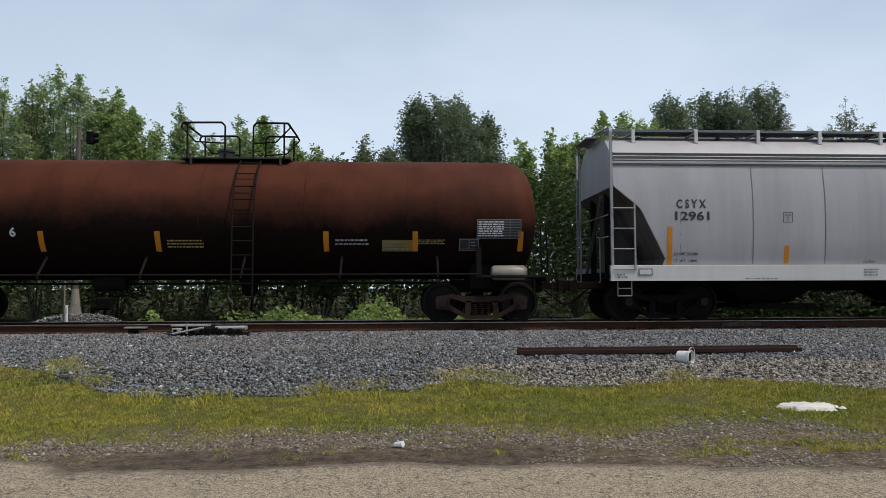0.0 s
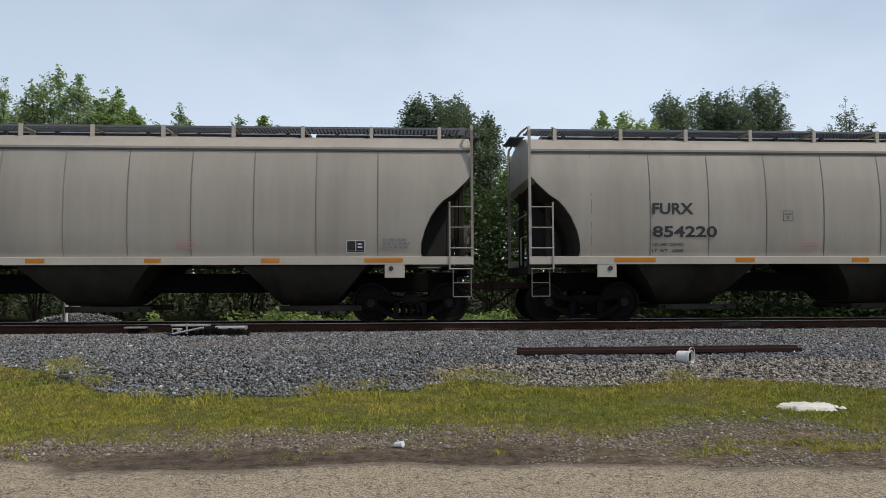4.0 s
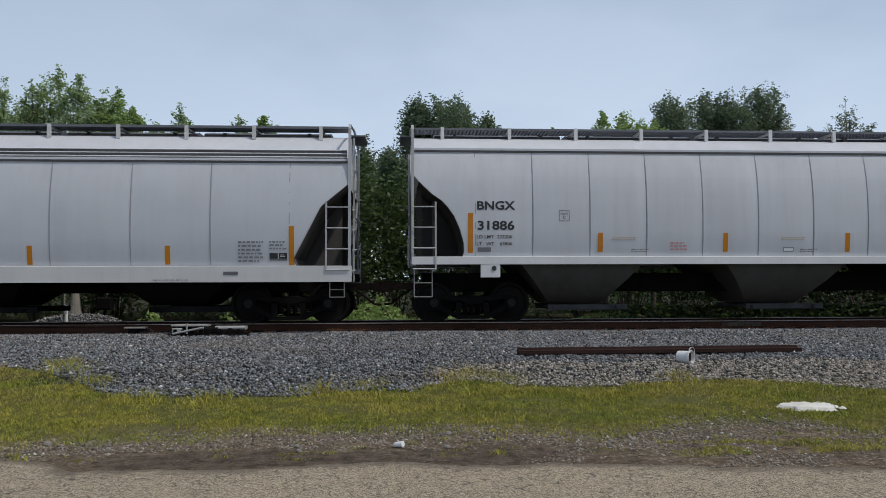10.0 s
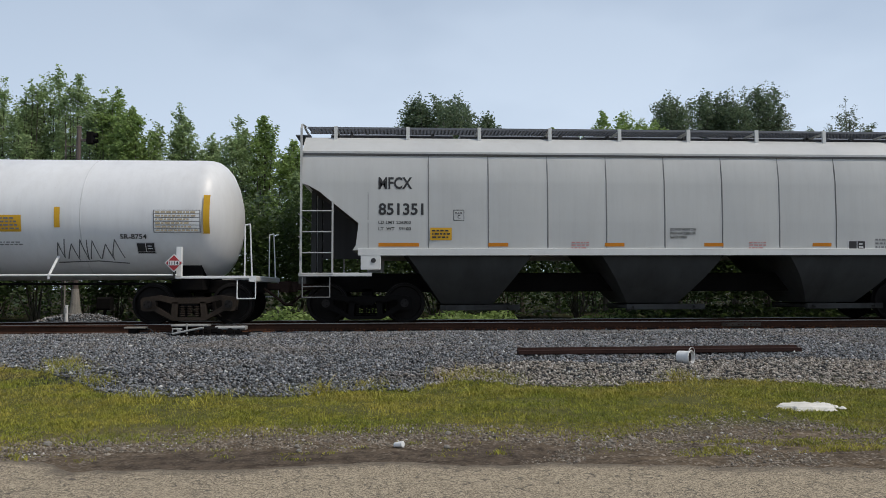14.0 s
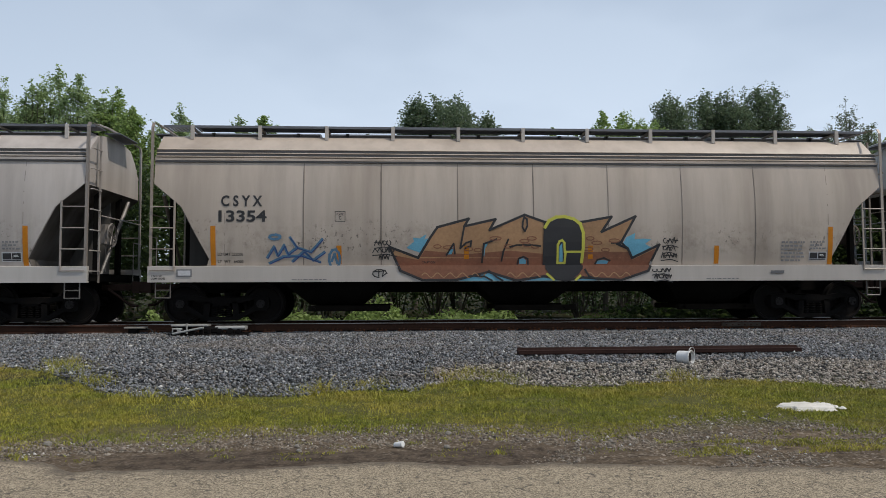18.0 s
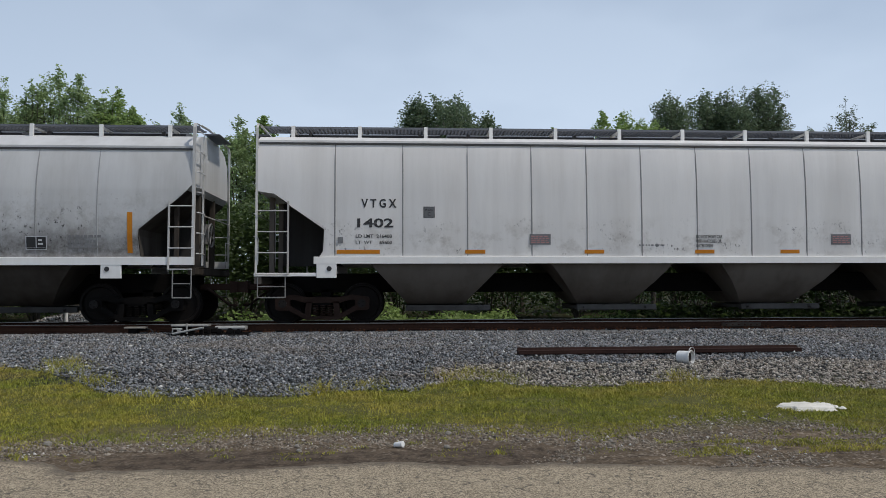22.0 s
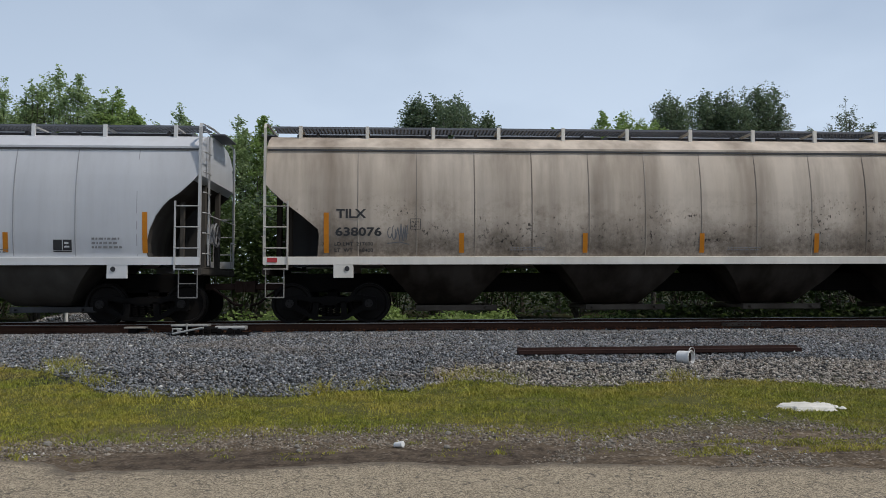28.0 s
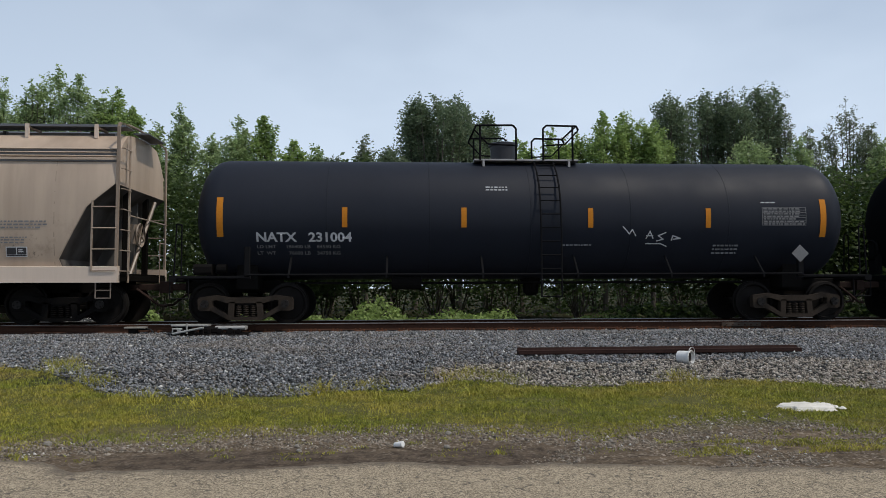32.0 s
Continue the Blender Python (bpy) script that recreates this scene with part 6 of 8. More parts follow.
# ---- tank cars ----
def tank_car(label, L, colour, grime, look_of):
    """A straight tank on trucks: top platform, ladder, side rail, end platforms."""
    R, zc = 1.43, 2.44
    xa, xb = look_of.get("head", (0.30, L - 0.30))
    car = thing("tank_car", label, "tank car", "freight cars of the train")
    col = (*colour, grime)
    over = look_of.get("trim_coat", PAINT)
    trim = (*look_of.get("trim", colour), grime * 0.5)

    def shell():
        s = Shape()
        rings = []
        n = 48
        steps = [(0.0, 0.02), (0.02, 0.22), (0.06, 0.42), (0.14, 0.62), (0.25, 0.79), (0.38, 0.90), (0.52, 0.97), (0.66, 0.995), (0.75, 1.0)]
        prof = [(xa + a, R * r) for a, r in steps] + [(xa + (xb - xa) * k / 8, R) for k in range(1, 8)] + [(xb - a, R * r) for a, r in reversed(steps)]
        s.spun(prof, 0, (0, 0, zc), n)
        return s.mesh("tank", 40)
    coat = look_of.get("coat", PAINT)
    part("tank", shell(), coat, car, "", col)
    for k in range(1, 6):
        x = xa + 0.8 + (xb - xa - 1.6) * k / 6
        part("weld_seam", Shape().spun([(x - 0.02, R - 0.005), (x - 0.01, R + 0.004), (x + 0.01, R + 0.004), (x + 0.02, R - 0.005)], 0, (0, 0, zc), 48, False).mesh("weld_seam", 40), coat, car, "", (*[c * 0.9 for c in colour], min(1, grime + 0.2)))

    def reach(z):
        return math.sqrt(max(R * R - (z - zc) ** 2, 0.01))
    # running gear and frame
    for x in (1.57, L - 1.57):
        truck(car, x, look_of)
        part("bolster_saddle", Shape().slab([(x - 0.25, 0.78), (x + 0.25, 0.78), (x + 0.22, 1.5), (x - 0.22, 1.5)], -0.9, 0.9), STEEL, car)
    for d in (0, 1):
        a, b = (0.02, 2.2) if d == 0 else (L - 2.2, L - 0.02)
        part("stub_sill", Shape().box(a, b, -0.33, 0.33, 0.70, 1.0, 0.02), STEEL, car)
        e0, e1 = (0.0, 0.16) if d == 0 else (L - 0.16, L)
        part("end_beam", Shape().box(e0, e1, -1.5, 1.5, 0.95, 1.08, 0.02), over, car, "", trim)
        p0, p1 = (0.16, 1.75) if d == 0 else (L - 1.75, L - 0.16)
        for y in (-1.5, 1.38):
            part("end_platform", Shape().box(p0, p1, y, y + 0.12, 1.02, 1.08, 0.01), over, car, "", trim)
        for y in (-1.47, 1.44):
            xr = (0.10, 0.26) if d == 0 else (L - 0.10, L - 0.26)
            part("grab_rail", Shape().path([(xr[0], y, 1.08), (xr[0] + (xr[1] - xr[0]) * 0.3, y, 2.22), (xr[1], y, 2.20), (xr[1], y, 1.08)], 0.018, 6), over, car, "", trim)
            xs = (0.02, 0.42) if d == 0 else (L - 0.42, L - 0.02)
            part("sill_step", Shape().path([(xs[0], y, 1.0), (xs[0], y, 0.58), (xs[1], y, 0.58), (xs[1], y, 1.0)], 0.014, 6), over, car, "", trim)
        xp = 1.68 if d == 0 else L - 1.68
        part("tank_support", Shape().box(xp - 0.06, xp + 0.06, -1.50, -1.40, 1.05, 1.72, 0.01), over, car, "", trim)
    for x in look_of.get("reservoir", ()):
        part("air_reservoir", Shape().spun([(x - 0.42, 0.05), (x - 0.40, 0.13), (x - 0.34, 0.17), (x + 0.34, 0.17), (x + 0.40, 0.13), (x + 0.42, 0.05)], 0, (0, -1.15, 1.14), 16).mesh("air_reservoir", 40), PAINT, car, "dusty beige air reservoir", (0.26, 0.24, 0.20, 0.5))
    both_ends("coupler", ("tank coupler", L), coupler_mesh, L, CAST, car, "rusty knuckle coupler with an air hose")
    part("hand_brake", Shape().spun([(-0.03, 0.24), (0.0, 0.27), (0.03, 0.24)], 0, (0.30, 0.55, 1.75), 20, False).box(0.3, 0.5, 0.4, 0.7, 1.1, 1.95, 0.03).mesh("hand_brake", 30), over, car, "", trim)
    part("brake_valve", Shape().box(0.45, 0.85, -1.25, -0.9, 1.1, 1.35, 0.06).tube((0.95, -1.1, 1.25), (1.15, -1.1, 1.25), 0.11, 12), STEEL, car)
    # side rail and its brackets
    for y in (-1.56, 1.56):
        part("side_rail", Shape().tube((1.7, y, 1.10), (L - 1.7, y, 1.10), 0.022, 8), over, car, "", trim)
    for x in look_of.get("brackets", [2.6 + (L - 5.2) * k / 5 for k in range(6)]):
        for d in (-1, 1):
            part("rail_bracket", Shape().box(x - 0.02, x + 0.02, min(d * 1.54, d * 1.58), max(d * 1.54, d * 1.58), 1.02, 1.12).tube((x, d * 1.56, 1.10), (x, d * 1.15, 1.52), 0.028, 6), over, car, "", trim)
    # ladder over the side, top platform, manway and railings
    m = look_of.get("middle", L / 2)
    lx = look_of.get("ladder", m - 0.1)
    for d in (-1, 1):
        for x in (lx - 0.23, lx + 0.23):
            pts = [(x, d * (R * math.sin(a) + 0.10), zc + (R + 0.05) * math.cos(a)) for a in (0.25, 0.5, 0.8, 1.1, 1.35)] + [(x, d * 1.57, 2.2), (x, d * 1.57, 0.58)]
            part("ladder_stile", Shape().path(pts, 0.02, 6), over, car, "", trim)
        for k in range(11):
            z = 0.60 + 0.31 * k
            y = 1.57 if z < 2.2 else R * math.sin(math.acos(min(1, (z - zc) / (R + 0.05)))) + 0.10
            part("rung", Shape().tube((lx - 0.23, d * y, z), (lx + 0.23, d * y, z), 0.014, 6), over, car, "", trim)
    top = zc + R
    p0, p1 = m - 1.25, m + 1.25
    part("top_platform", Shape().box(p0, p1, -0.75, -0.38, top - 0.06, top - 0.02, 0.005).box(p0, p1, 0.38, 0.75, top - 0.06, top - 0.02, 0.005).box(p0 + 0.2, p0 + 0.25, -0.75, 0.75, top - 0.2, top - 0.05)
         .box(p1 - 0.25, p1 - 0.2, -0.75, 0.75, top - 0.2, top - 0.05), PAINT, car, "grating platform on the tank top", look_of.get("deck", trim))
    b = look_of.get("bonnet", m)
    br, bh = look_of.get("bonnet_size", (0.40, 0.54))
    part("manway", Shape().spun([(top - 0.2, br * 0.9), (top + bh - 0.10, br), (top + bh - 0.08, br + 0.035), (top + bh - 0.03, br + 0.035), (top + bh - 0.01, br), (top + bh, 0.02)], 2, (b, 0, 0), 24).mesh("manway", 35), PAINT, car, "", look_of.get("bonnet_col", trim))
    if look_of.get("valves"):
        for x in (m - 1.5, m + 1.5):
            part("vent_valve", Shape().spun([(top - 0.1, 0.12), (top + 0.25, 0.12), (top + 0.27, 0.17), (top + 0.42, 0.17), (top + 0.46, 0.05)], 2, (x, 0, 0), 12), over, car, "", trim)
    for d in (-1, 1):
        y = d * 0.75
        for f, x0, x1 in ((1, *look_of.get("hoops", (p0, p0 + 1.0, p1 - 0.85, p1))[:2]), (-1, *look_of.get("hoops", (p0, p0 + 1.0, p1 - 0.85, p1))[:1:-1])):
            part("railing", Shape().path([(x0, y, top + 0.68), (x0 + 0.05 * f, y, top + 0.78), (x1 - 0.08 * f, y, top + 0.79), (x1, y, top + 0.71), (x1, y, top - 0.05)], 0.024, 6)
                 .tube((x0 + 0.14 * f, y, top + 0.78), (x0 + 0.14 * f, y, top - 0.05), 0.024, 6).path([(x0, y, top + 0.68), (x0 + 0.32 * f, y, top + 0.34), (x1, y, top + 0.30)], 0.018, 6), over, car, "", trim)
    for x in (look_of.get("hoops", (p0,))[0] + 0.05, look_of.get("hoops", (p1,))[-1] - 0.05):
        part("railing", Shape().path([(x, -0.75, top + 0.78), (x, 0.75, top + 0.78)], 0.024, 6), over, car, "", trim)
    part("bottom_valve", Shape().spun([(0.62, 0.10), (0.68, 0.18), (0.9, 0.2), (1.05, 0.3)], 2, (m + 0.2, 0, 0), 16), STEEL, car)
    part("brake_cylinder", Shape().tube((m - 3.2, -0.5, 0.92), (m - 2.5, -0.5, 0.92), 0.16, 14).tube((2.2, -0.4, 0.92), (L - 2.2, -0.4, 0.92), 0.03, 6), STEEL, car)
    return car, reach


# ---- the train, in the order in which it passes ----
GREY = (0.435, 0.442, 0.465)
SLATE = (0.345, 0.340, 0.360)
LIGHT = (0.51, 0.52, 0.545)


def long_sill_car(number, colour=SLATE, grime=0.25, label="light grey covered hopper car with a deep white side sill", look_of={}):
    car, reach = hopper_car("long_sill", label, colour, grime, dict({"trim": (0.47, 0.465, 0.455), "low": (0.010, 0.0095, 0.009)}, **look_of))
    drop = look_of.get("drop", 0.05)
    wide, tall = look_of.get("letters", (0.80, 0.21))
    lettering(car, "C S Y X", 1.50 + 0.05 * wide, 2.36 - drop + tall * 1.33, wide * 0.86, tall * 0.97, reach, BLACK)
    lettering(car, number, 1.50, 2.36 - drop, wide, tall, reach, BLACK)
    lettering(car, "LD LMT " + look_of.get("load", "222000"), 1.48, 1.52, 0.55, 0.065, reach, BLACK)
    lettering(car, "LT  WT   " + look_of.get("light", "64000"), 1.48, 1.36, 0.55, 0.065, reach, BLACK)
    plate_box(car, 4.03, 2.27, 0.23, reach)
    lettering(car, "CAUTION", 5.95, 1.345, 0.30, 0.05, reach, BLACK)
    sill = lambda z: 1.607
    bars(car, 5.9, 6.25, 1.03, 1.22, 3, sill, FADED, 1)
    for x in (3.1, 7.9, 12.4):
        bars(car, x, x + 1.0, 0.97, 1.01, 1, sill, FADED, 2)
    lettering(car, "1 INCH HF\nCOMP SHOES", 0.08, 1.00, 0.30, 0.10, sill, BLACK)
    bars(car, 14.2, 14.75, 1.36, 1.86, 6, reach, FADED, 3)
    bars(car, 14.88, 15.25, 1.64, 1.86, 3, reach, FADED, 4)
    stencil_box(car, 14.86, 15.28, 1.40, 1.60, reach)
    # slot drawn as a flat patch, its inner shade painted dark
    patch(car, "jacking_slot", 13.9, 14.22, 1.10, 1.17, sill, DIM, "flat dark patch for a slot in the sill", 0.01)
    patch(car, "tack_board", 0.62, 0.95, 1.06, 1.22, sill, FADED, "small dark card holder", 0.012)
    patch(car, "card", 0.65, 0.92, 1.085, 1.195, sill, PALE, "pale card in its holder", 0.016)
    return car, reach


def plate_box(car, x, z, w, reach, ink=BLACK, paper=None):
    s = Shape()
    t = 0.012
    for a, b, c, d in ((x, x + w, z, z + t), (x, x + w, z + w - t, z + w), (x, x + t, z, z + w), (x + w - t, x + w, z, z + w)):
        s.add([(a, -reach(c) - 0.006, c), (b, -reach(c) - 0.006, c), (b, -reach(d) - 0.006, d), (a, -reach(d) - 0.006, d)], [(0, 1, 2, 3)])
    part("plate_mark", s, ink, car)
    lettering(car, "PLATE", x + 0.04, z + w * 0.60, w - 0.08, 0.045, reach, ink)
    lettering(car, "C", x + w * 0.37, z + 0.045, w * 0.26, 0.075, reach, ink)


def stencil_box(car, x0, x1, z0, z1, reach, ground=BLACK, ink=PALE):
    p = patch(car, "stencil_panel", x0, x1, z0, z1, reach, ink, "black lettered maintenance stencil", 0.006)
    m = (x0 + x1) / 2
    patch(car, "stencil_field", x0 + 0.02, m - 0.01, z0 + 0.05, z1 - 0.02, reach, ground, "", 0.010)
    patch(car, "stencil_field", m + 0.01, x1 - 0.02, z0 + 0.05, z1 - 0.02, reach, ground, "", 0.010)
    patch(car, "stencil_field", x0 + 0.02, x1 - 0.02, z0 + 0.015, z0 + 0.04, reach, ground, "", 0.010)
    bars(car, m + 0.04, x1 - 0.05, z0 + 0.09, z1 - 0.05, 2, lambda z: reach(z) + 0.004, ink, 5)


def round_car(number, colour=GREY, grime=0.2, label="light grey round-sided covered hopper car with white sill", load="221800", light="64200", kind="round"):
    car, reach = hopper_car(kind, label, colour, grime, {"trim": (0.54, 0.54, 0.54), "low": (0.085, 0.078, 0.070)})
    if number:
        lettering(car, "BNGX", 1.49, 2.54, 0.86, 0.20, reach, BLACK)
        lettering(car, number, 1.50, 2.09, 0.83, 0.21, reach, BLACK)
        lettering(car, "LD LMT  " + load, 1.48, 1.90, 0.80, 0.075, reach, BLACK)
        lettering(car, "LT   WT    " + light, 1.48, 1.745, 0.80, 0.075, reach, BLACK)
    plate_box(car, 3.34, 2.29, 0.24, reach)
    patch(car, "pad_print", 1.50, 1.80, 1.60, 1.70, reach, FADED)
    for x in (5.9, 11.5):
        bars(car, x, x + 0.40, 1.62, 1.84, 3, reach, plain_red(), 6)
    for x in (4.55, 8.5, 12.25):
        bars(car, x, x + 0.55, 1.86, 1.95, 2, reach, SPRAY_FAINT, 7)
        bars(car, x + 0.45, x + 0.85, 1.58, 1.68, 2, reach, FADED, 8)
    patch(car, "route_card", 8.55, 8.80, 1.60, 1.70, reach, FADED, "", 0.004)
    patch(car, "route_card", 8.565, 8.785, 1.615, 1.685, reach, WHITE, "", 0.008)
    stencil_box(car, 14.02, 14.45, 1.59, 1.89, reach)
    bars(car, 14.85, 15.5, 1.66, 1.94, 3, reach, FADED, 9)
    return car, reach


STAIN = plain("yellow_brown_stain", (0.52, 0.47, 0.36), 0.6, 0.0, 0.25, 3, 0.0)
SPRAY_DULL = plain("dull_blue_spray_paint", (0.075, 0.17, 0.27), 0.65, 0.0, 0.4, 5, 0.0)
SPRAY_FAINT = plain("faded_tan_stencil_paint", (0.42, 0.34, 0.22), 0.6, 0.0, 0.2, 9, 0.0)
FAINT_RED = plain("faded_red_stencil_paint", (0.42, 0.20, 0.19), 0.6, 0.0, 0.2, 9, 0.0)


def plain_red():
    return FAINT_RED


def lessor_car(mark, number, colour, grime, label, kind, load, light, text, strips, dims=(14.8, 14.0), plate=5.1, ink=BLACK):
    """Covered hopper with lying orange strips on its sill. text: x, z of the mark, its width and height, z of the number and its width."""
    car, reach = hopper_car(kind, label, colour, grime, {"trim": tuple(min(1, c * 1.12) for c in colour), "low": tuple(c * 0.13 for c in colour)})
    x, z, w, hh, zn, wn = text
    lettering(car, mark, x, z, w, hh, reach, ink)
    lettering(car, number, x, zn, wn, hh * 0.98, reach, ink)
    lettering(car, "LD LMT " + load, x, zn - 0.20, 0.72, 0.07, reach, BLACK)
    lettering(car, "LT  WT   " + light, x, zn - 0.34, 0.72, 0.07, reach, BLACK)
    plate_box(car, plate, 2.30, 0.24, reach)
    z0, z1 = HOPPERS[kind]["sill"]
    for a, b in strips:
        patch(car, "reflective_strip", a, b, z0 + 0.045, z1 - 0.045, lambda q: 1.606, ORANGE, "lying orange reflective strip", 0.004)
    bars(car, dims[0], dims[0] + 0.6, 1.66, 1.92, 3, reach, FADED, 9)
    stencil_box(car, dims[1], dims[1] + 0.42, 1.58, 1.86, reach)
    for q in (0.37, 0.62):
        bars(car, HOPPERS[kind]["L"] * q, HOPPERS[kind]["L"] * q + 0.4, 1.66, 1.84, 3, reach, FAINT_RED, 12)
    return car, reach


def angular_car(mark, number, label, colour, grime, load, light):
    car, reach = hopper_car("angular", label, colour, grime, {"coat": SPECKLED, "trim": (0.68, 0.67, 0.65), "low": (0.15, 0.132, 0.115), "truck": CAST})
    lettering(car, mark, 2.34, 2.58, 0.78, 0.20, reach, BLACK)
    lettering(car, number, 2.25, 2.14, 0.80, 0.205, reach, BLACK)
    lettering(car, "LD LMT  " + load, 2.22, 1.91, 0.80, 0.08, reach, BLACK)
    lettering(car, "LT  WT     " + light, 2.22, 1.77, 0.80, 0.08, reach, BLACK)
    patch(car, "plate_ground", 3.72, 3.97, 2.36, 2.61, reach, DIM, "dark painted plate mark", 0.004)
    plate_box(car, 3.72, 2.36, 0.25, reach)
    for a, b in ((1.8, 2.75), (4.65, 5.1), (7.35, 7.8), (9.9, 10.35), (11.9, 12.35), (14.6, 15.05), (16.7, 17.6)):
        patch(car, "reflective_strip", a, b, 1.56, 1.645, reach, ORANGE, "lying orange reflective strip")
    for x in (6.1, 13.1):
        patch(car, "data_panel", x, x + 0.48, 1.76, 2.00, reach, FADED, "dark lettered panel")
        bars(car, x + 0.04, x + 0.44, 1.79, 1.97, 4, lambda z: reach(z) + 0.004, FAINT_RED, 3)
    lettering(car, "DO NOT MOVE CAR\nWITH HATCHES OR\nGATES OPEN", 9.92, 1.70, 0.62, 0.28, reach, BLACK)
    bars(car, 8.6, 9.2, 1.72, 1.78, 1, reach, FADED, 4)
    bars(car, 15.5, 16.1, 1.76, 1.98, 3, reach, FADED, 9)
    stencil_box(car, 16.95, 17.35, 1.72, 1.96, reach)
    for x in (1.88, 17.55):
        patch(car, "round_mark", x - 0.06, x + 0.06, 1.80, 1.93, reach, FADED, "small round maker's mark")
    return car, reach


def scribble(seed, x, z, w, h, n=9):
    """Unreadable sprayed tag: jagged and looping strokes inside a box."""
    rng = random.Random(seed)
    lines = []
    for k in range(n):
        x0, x1 = x + w * k / n, x + w * (k + 1.1) / n
        kind = rng.random()
        if kind < 0.35:
            a0, turn = rng.uniform(1.2, 2.6), rng.uniform(4.2, 5.6)
            rx, rz = (x1 - x0) * rng.uniform(0.35, 0.5), h * rng.uniform(0.3, 0.48)
            lines.append([((x0 + x1) / 2 + rx * math.cos(a0 + turn * j / 9), z + h * 0.5 + rz * math.sin(a0 + turn * j / 9)) for j in range(10)])
        else:
            m = rng.choice((3, 4, 4))
            pts = []
            for j in range(m):
                pts.append((x0 + (x1 - x0) * (j / (m - 1)) * rng.uniform(0.8, 1.1), z + h * (rng.uniform(0.75, 1.05) if j % 2 else rng.uniform(-0.05, 0.2))))
            lines.append(pts)
            if rng.random() < 0.5:
                q = z + h * rng.uniform(0.35, 0.65)
                lines.append([(x0, q), (x1, q + h * rng.uniform(-0.1, 0.15))])
    if rng.random() < 0.6:
        lines.append([(x, z - 0.06), (x + w * 0.6, z - 0.03), (x + w * 1.05, z - 0.08)])
    return lines


CARS = []      # each car with the place of its left end when the clip starts


def placed(made, x):
    CARS.append((made[0], x + 0.045))
    return made


def tank_marks(car, reach, tall, short, tz, sz, material=ORANGE):
    for x in tall:
        patch(car, "reflective_strip", x - 0.07, x + 0.07, *tz, reach, material, "upright orange reflective strip")
    for x in short:
        patch(car, "reflective_strip", x - 0.06, x + 0.06, *sz, reach, material, "upright orange reflective strip")


def red_tank():
    made = tank_car("rust-red tank car, lower half black with oil and shade", 16.0, (0.082, 0.026, 0.014), 0.4, {"reservoir": (15.05,), "truck": CAST, "coat": OIL_AND_SHADE, "trim_coat": MATT, "trim": (0.016, 0.014, 0.013), "head": (0.35, 15.85), "middle": 8.75, "ladder": 9.1, "bonnet": 8.35, "bonnet_size": (0.18, 0.3)})
    car, reach = made
    tank_marks(car, reach, [], [4.7, 7.2, 10.9, 12.9, 15.3], (0, 0), (1.63, 2.07))
    lettering(car, "6", 4.05, 1.95, 0.13, 0.2, reach, PALE)
    panel = [(14.3, 15.3, 1.92, 2.34)]
    for a, b, c, d in panel:
        patch(car, "data_panel", a, b, c, d, reach, BLACK, "black lettered data panel on the tank")
        rows = [[(a, c + (d - c) * k / 7), (b, c + (d - c) * k / 7)] for k in range(8)] + [[(q, c), (q, d)] for q in (a, a + 0.4, a + 0.75, b)]
        strokes(car, rows, 0.012, reach, FADED, "panel_lines", "thin pale ruled lines")
        bars(car, a + 0.03, b - 0.4, c + 0.03, d - 0.03, 7, lambda z: reach(z) + 0.006, PALE, 5)
    stencil_box(car, 13.9, 14.35, 1.64, 1.91, reach, BLACK, FADED)
    bars(car, 11.1, 12.0, 1.75, 1.92, 2, reach, FADED, 6)
    patch(car, "notice", 12.15, 12.85, 1.63, 1.88, reach, DULL_YELLOW, "faded yellow emergency notice")
    bars(car, 12.2, 12.8, 1.65, 1.86, 3, lambda z: reach(z) + 0.004, DIM, 2)
    bars(car, 7.4, 8.2, 1.7, 1.9, 3, reach, DULL_YELLOW, 7)
    bars(car, 12.95, 13.6, 1.78, 1.90, 3, reach, DULL_YELLOW, 8)
    return made


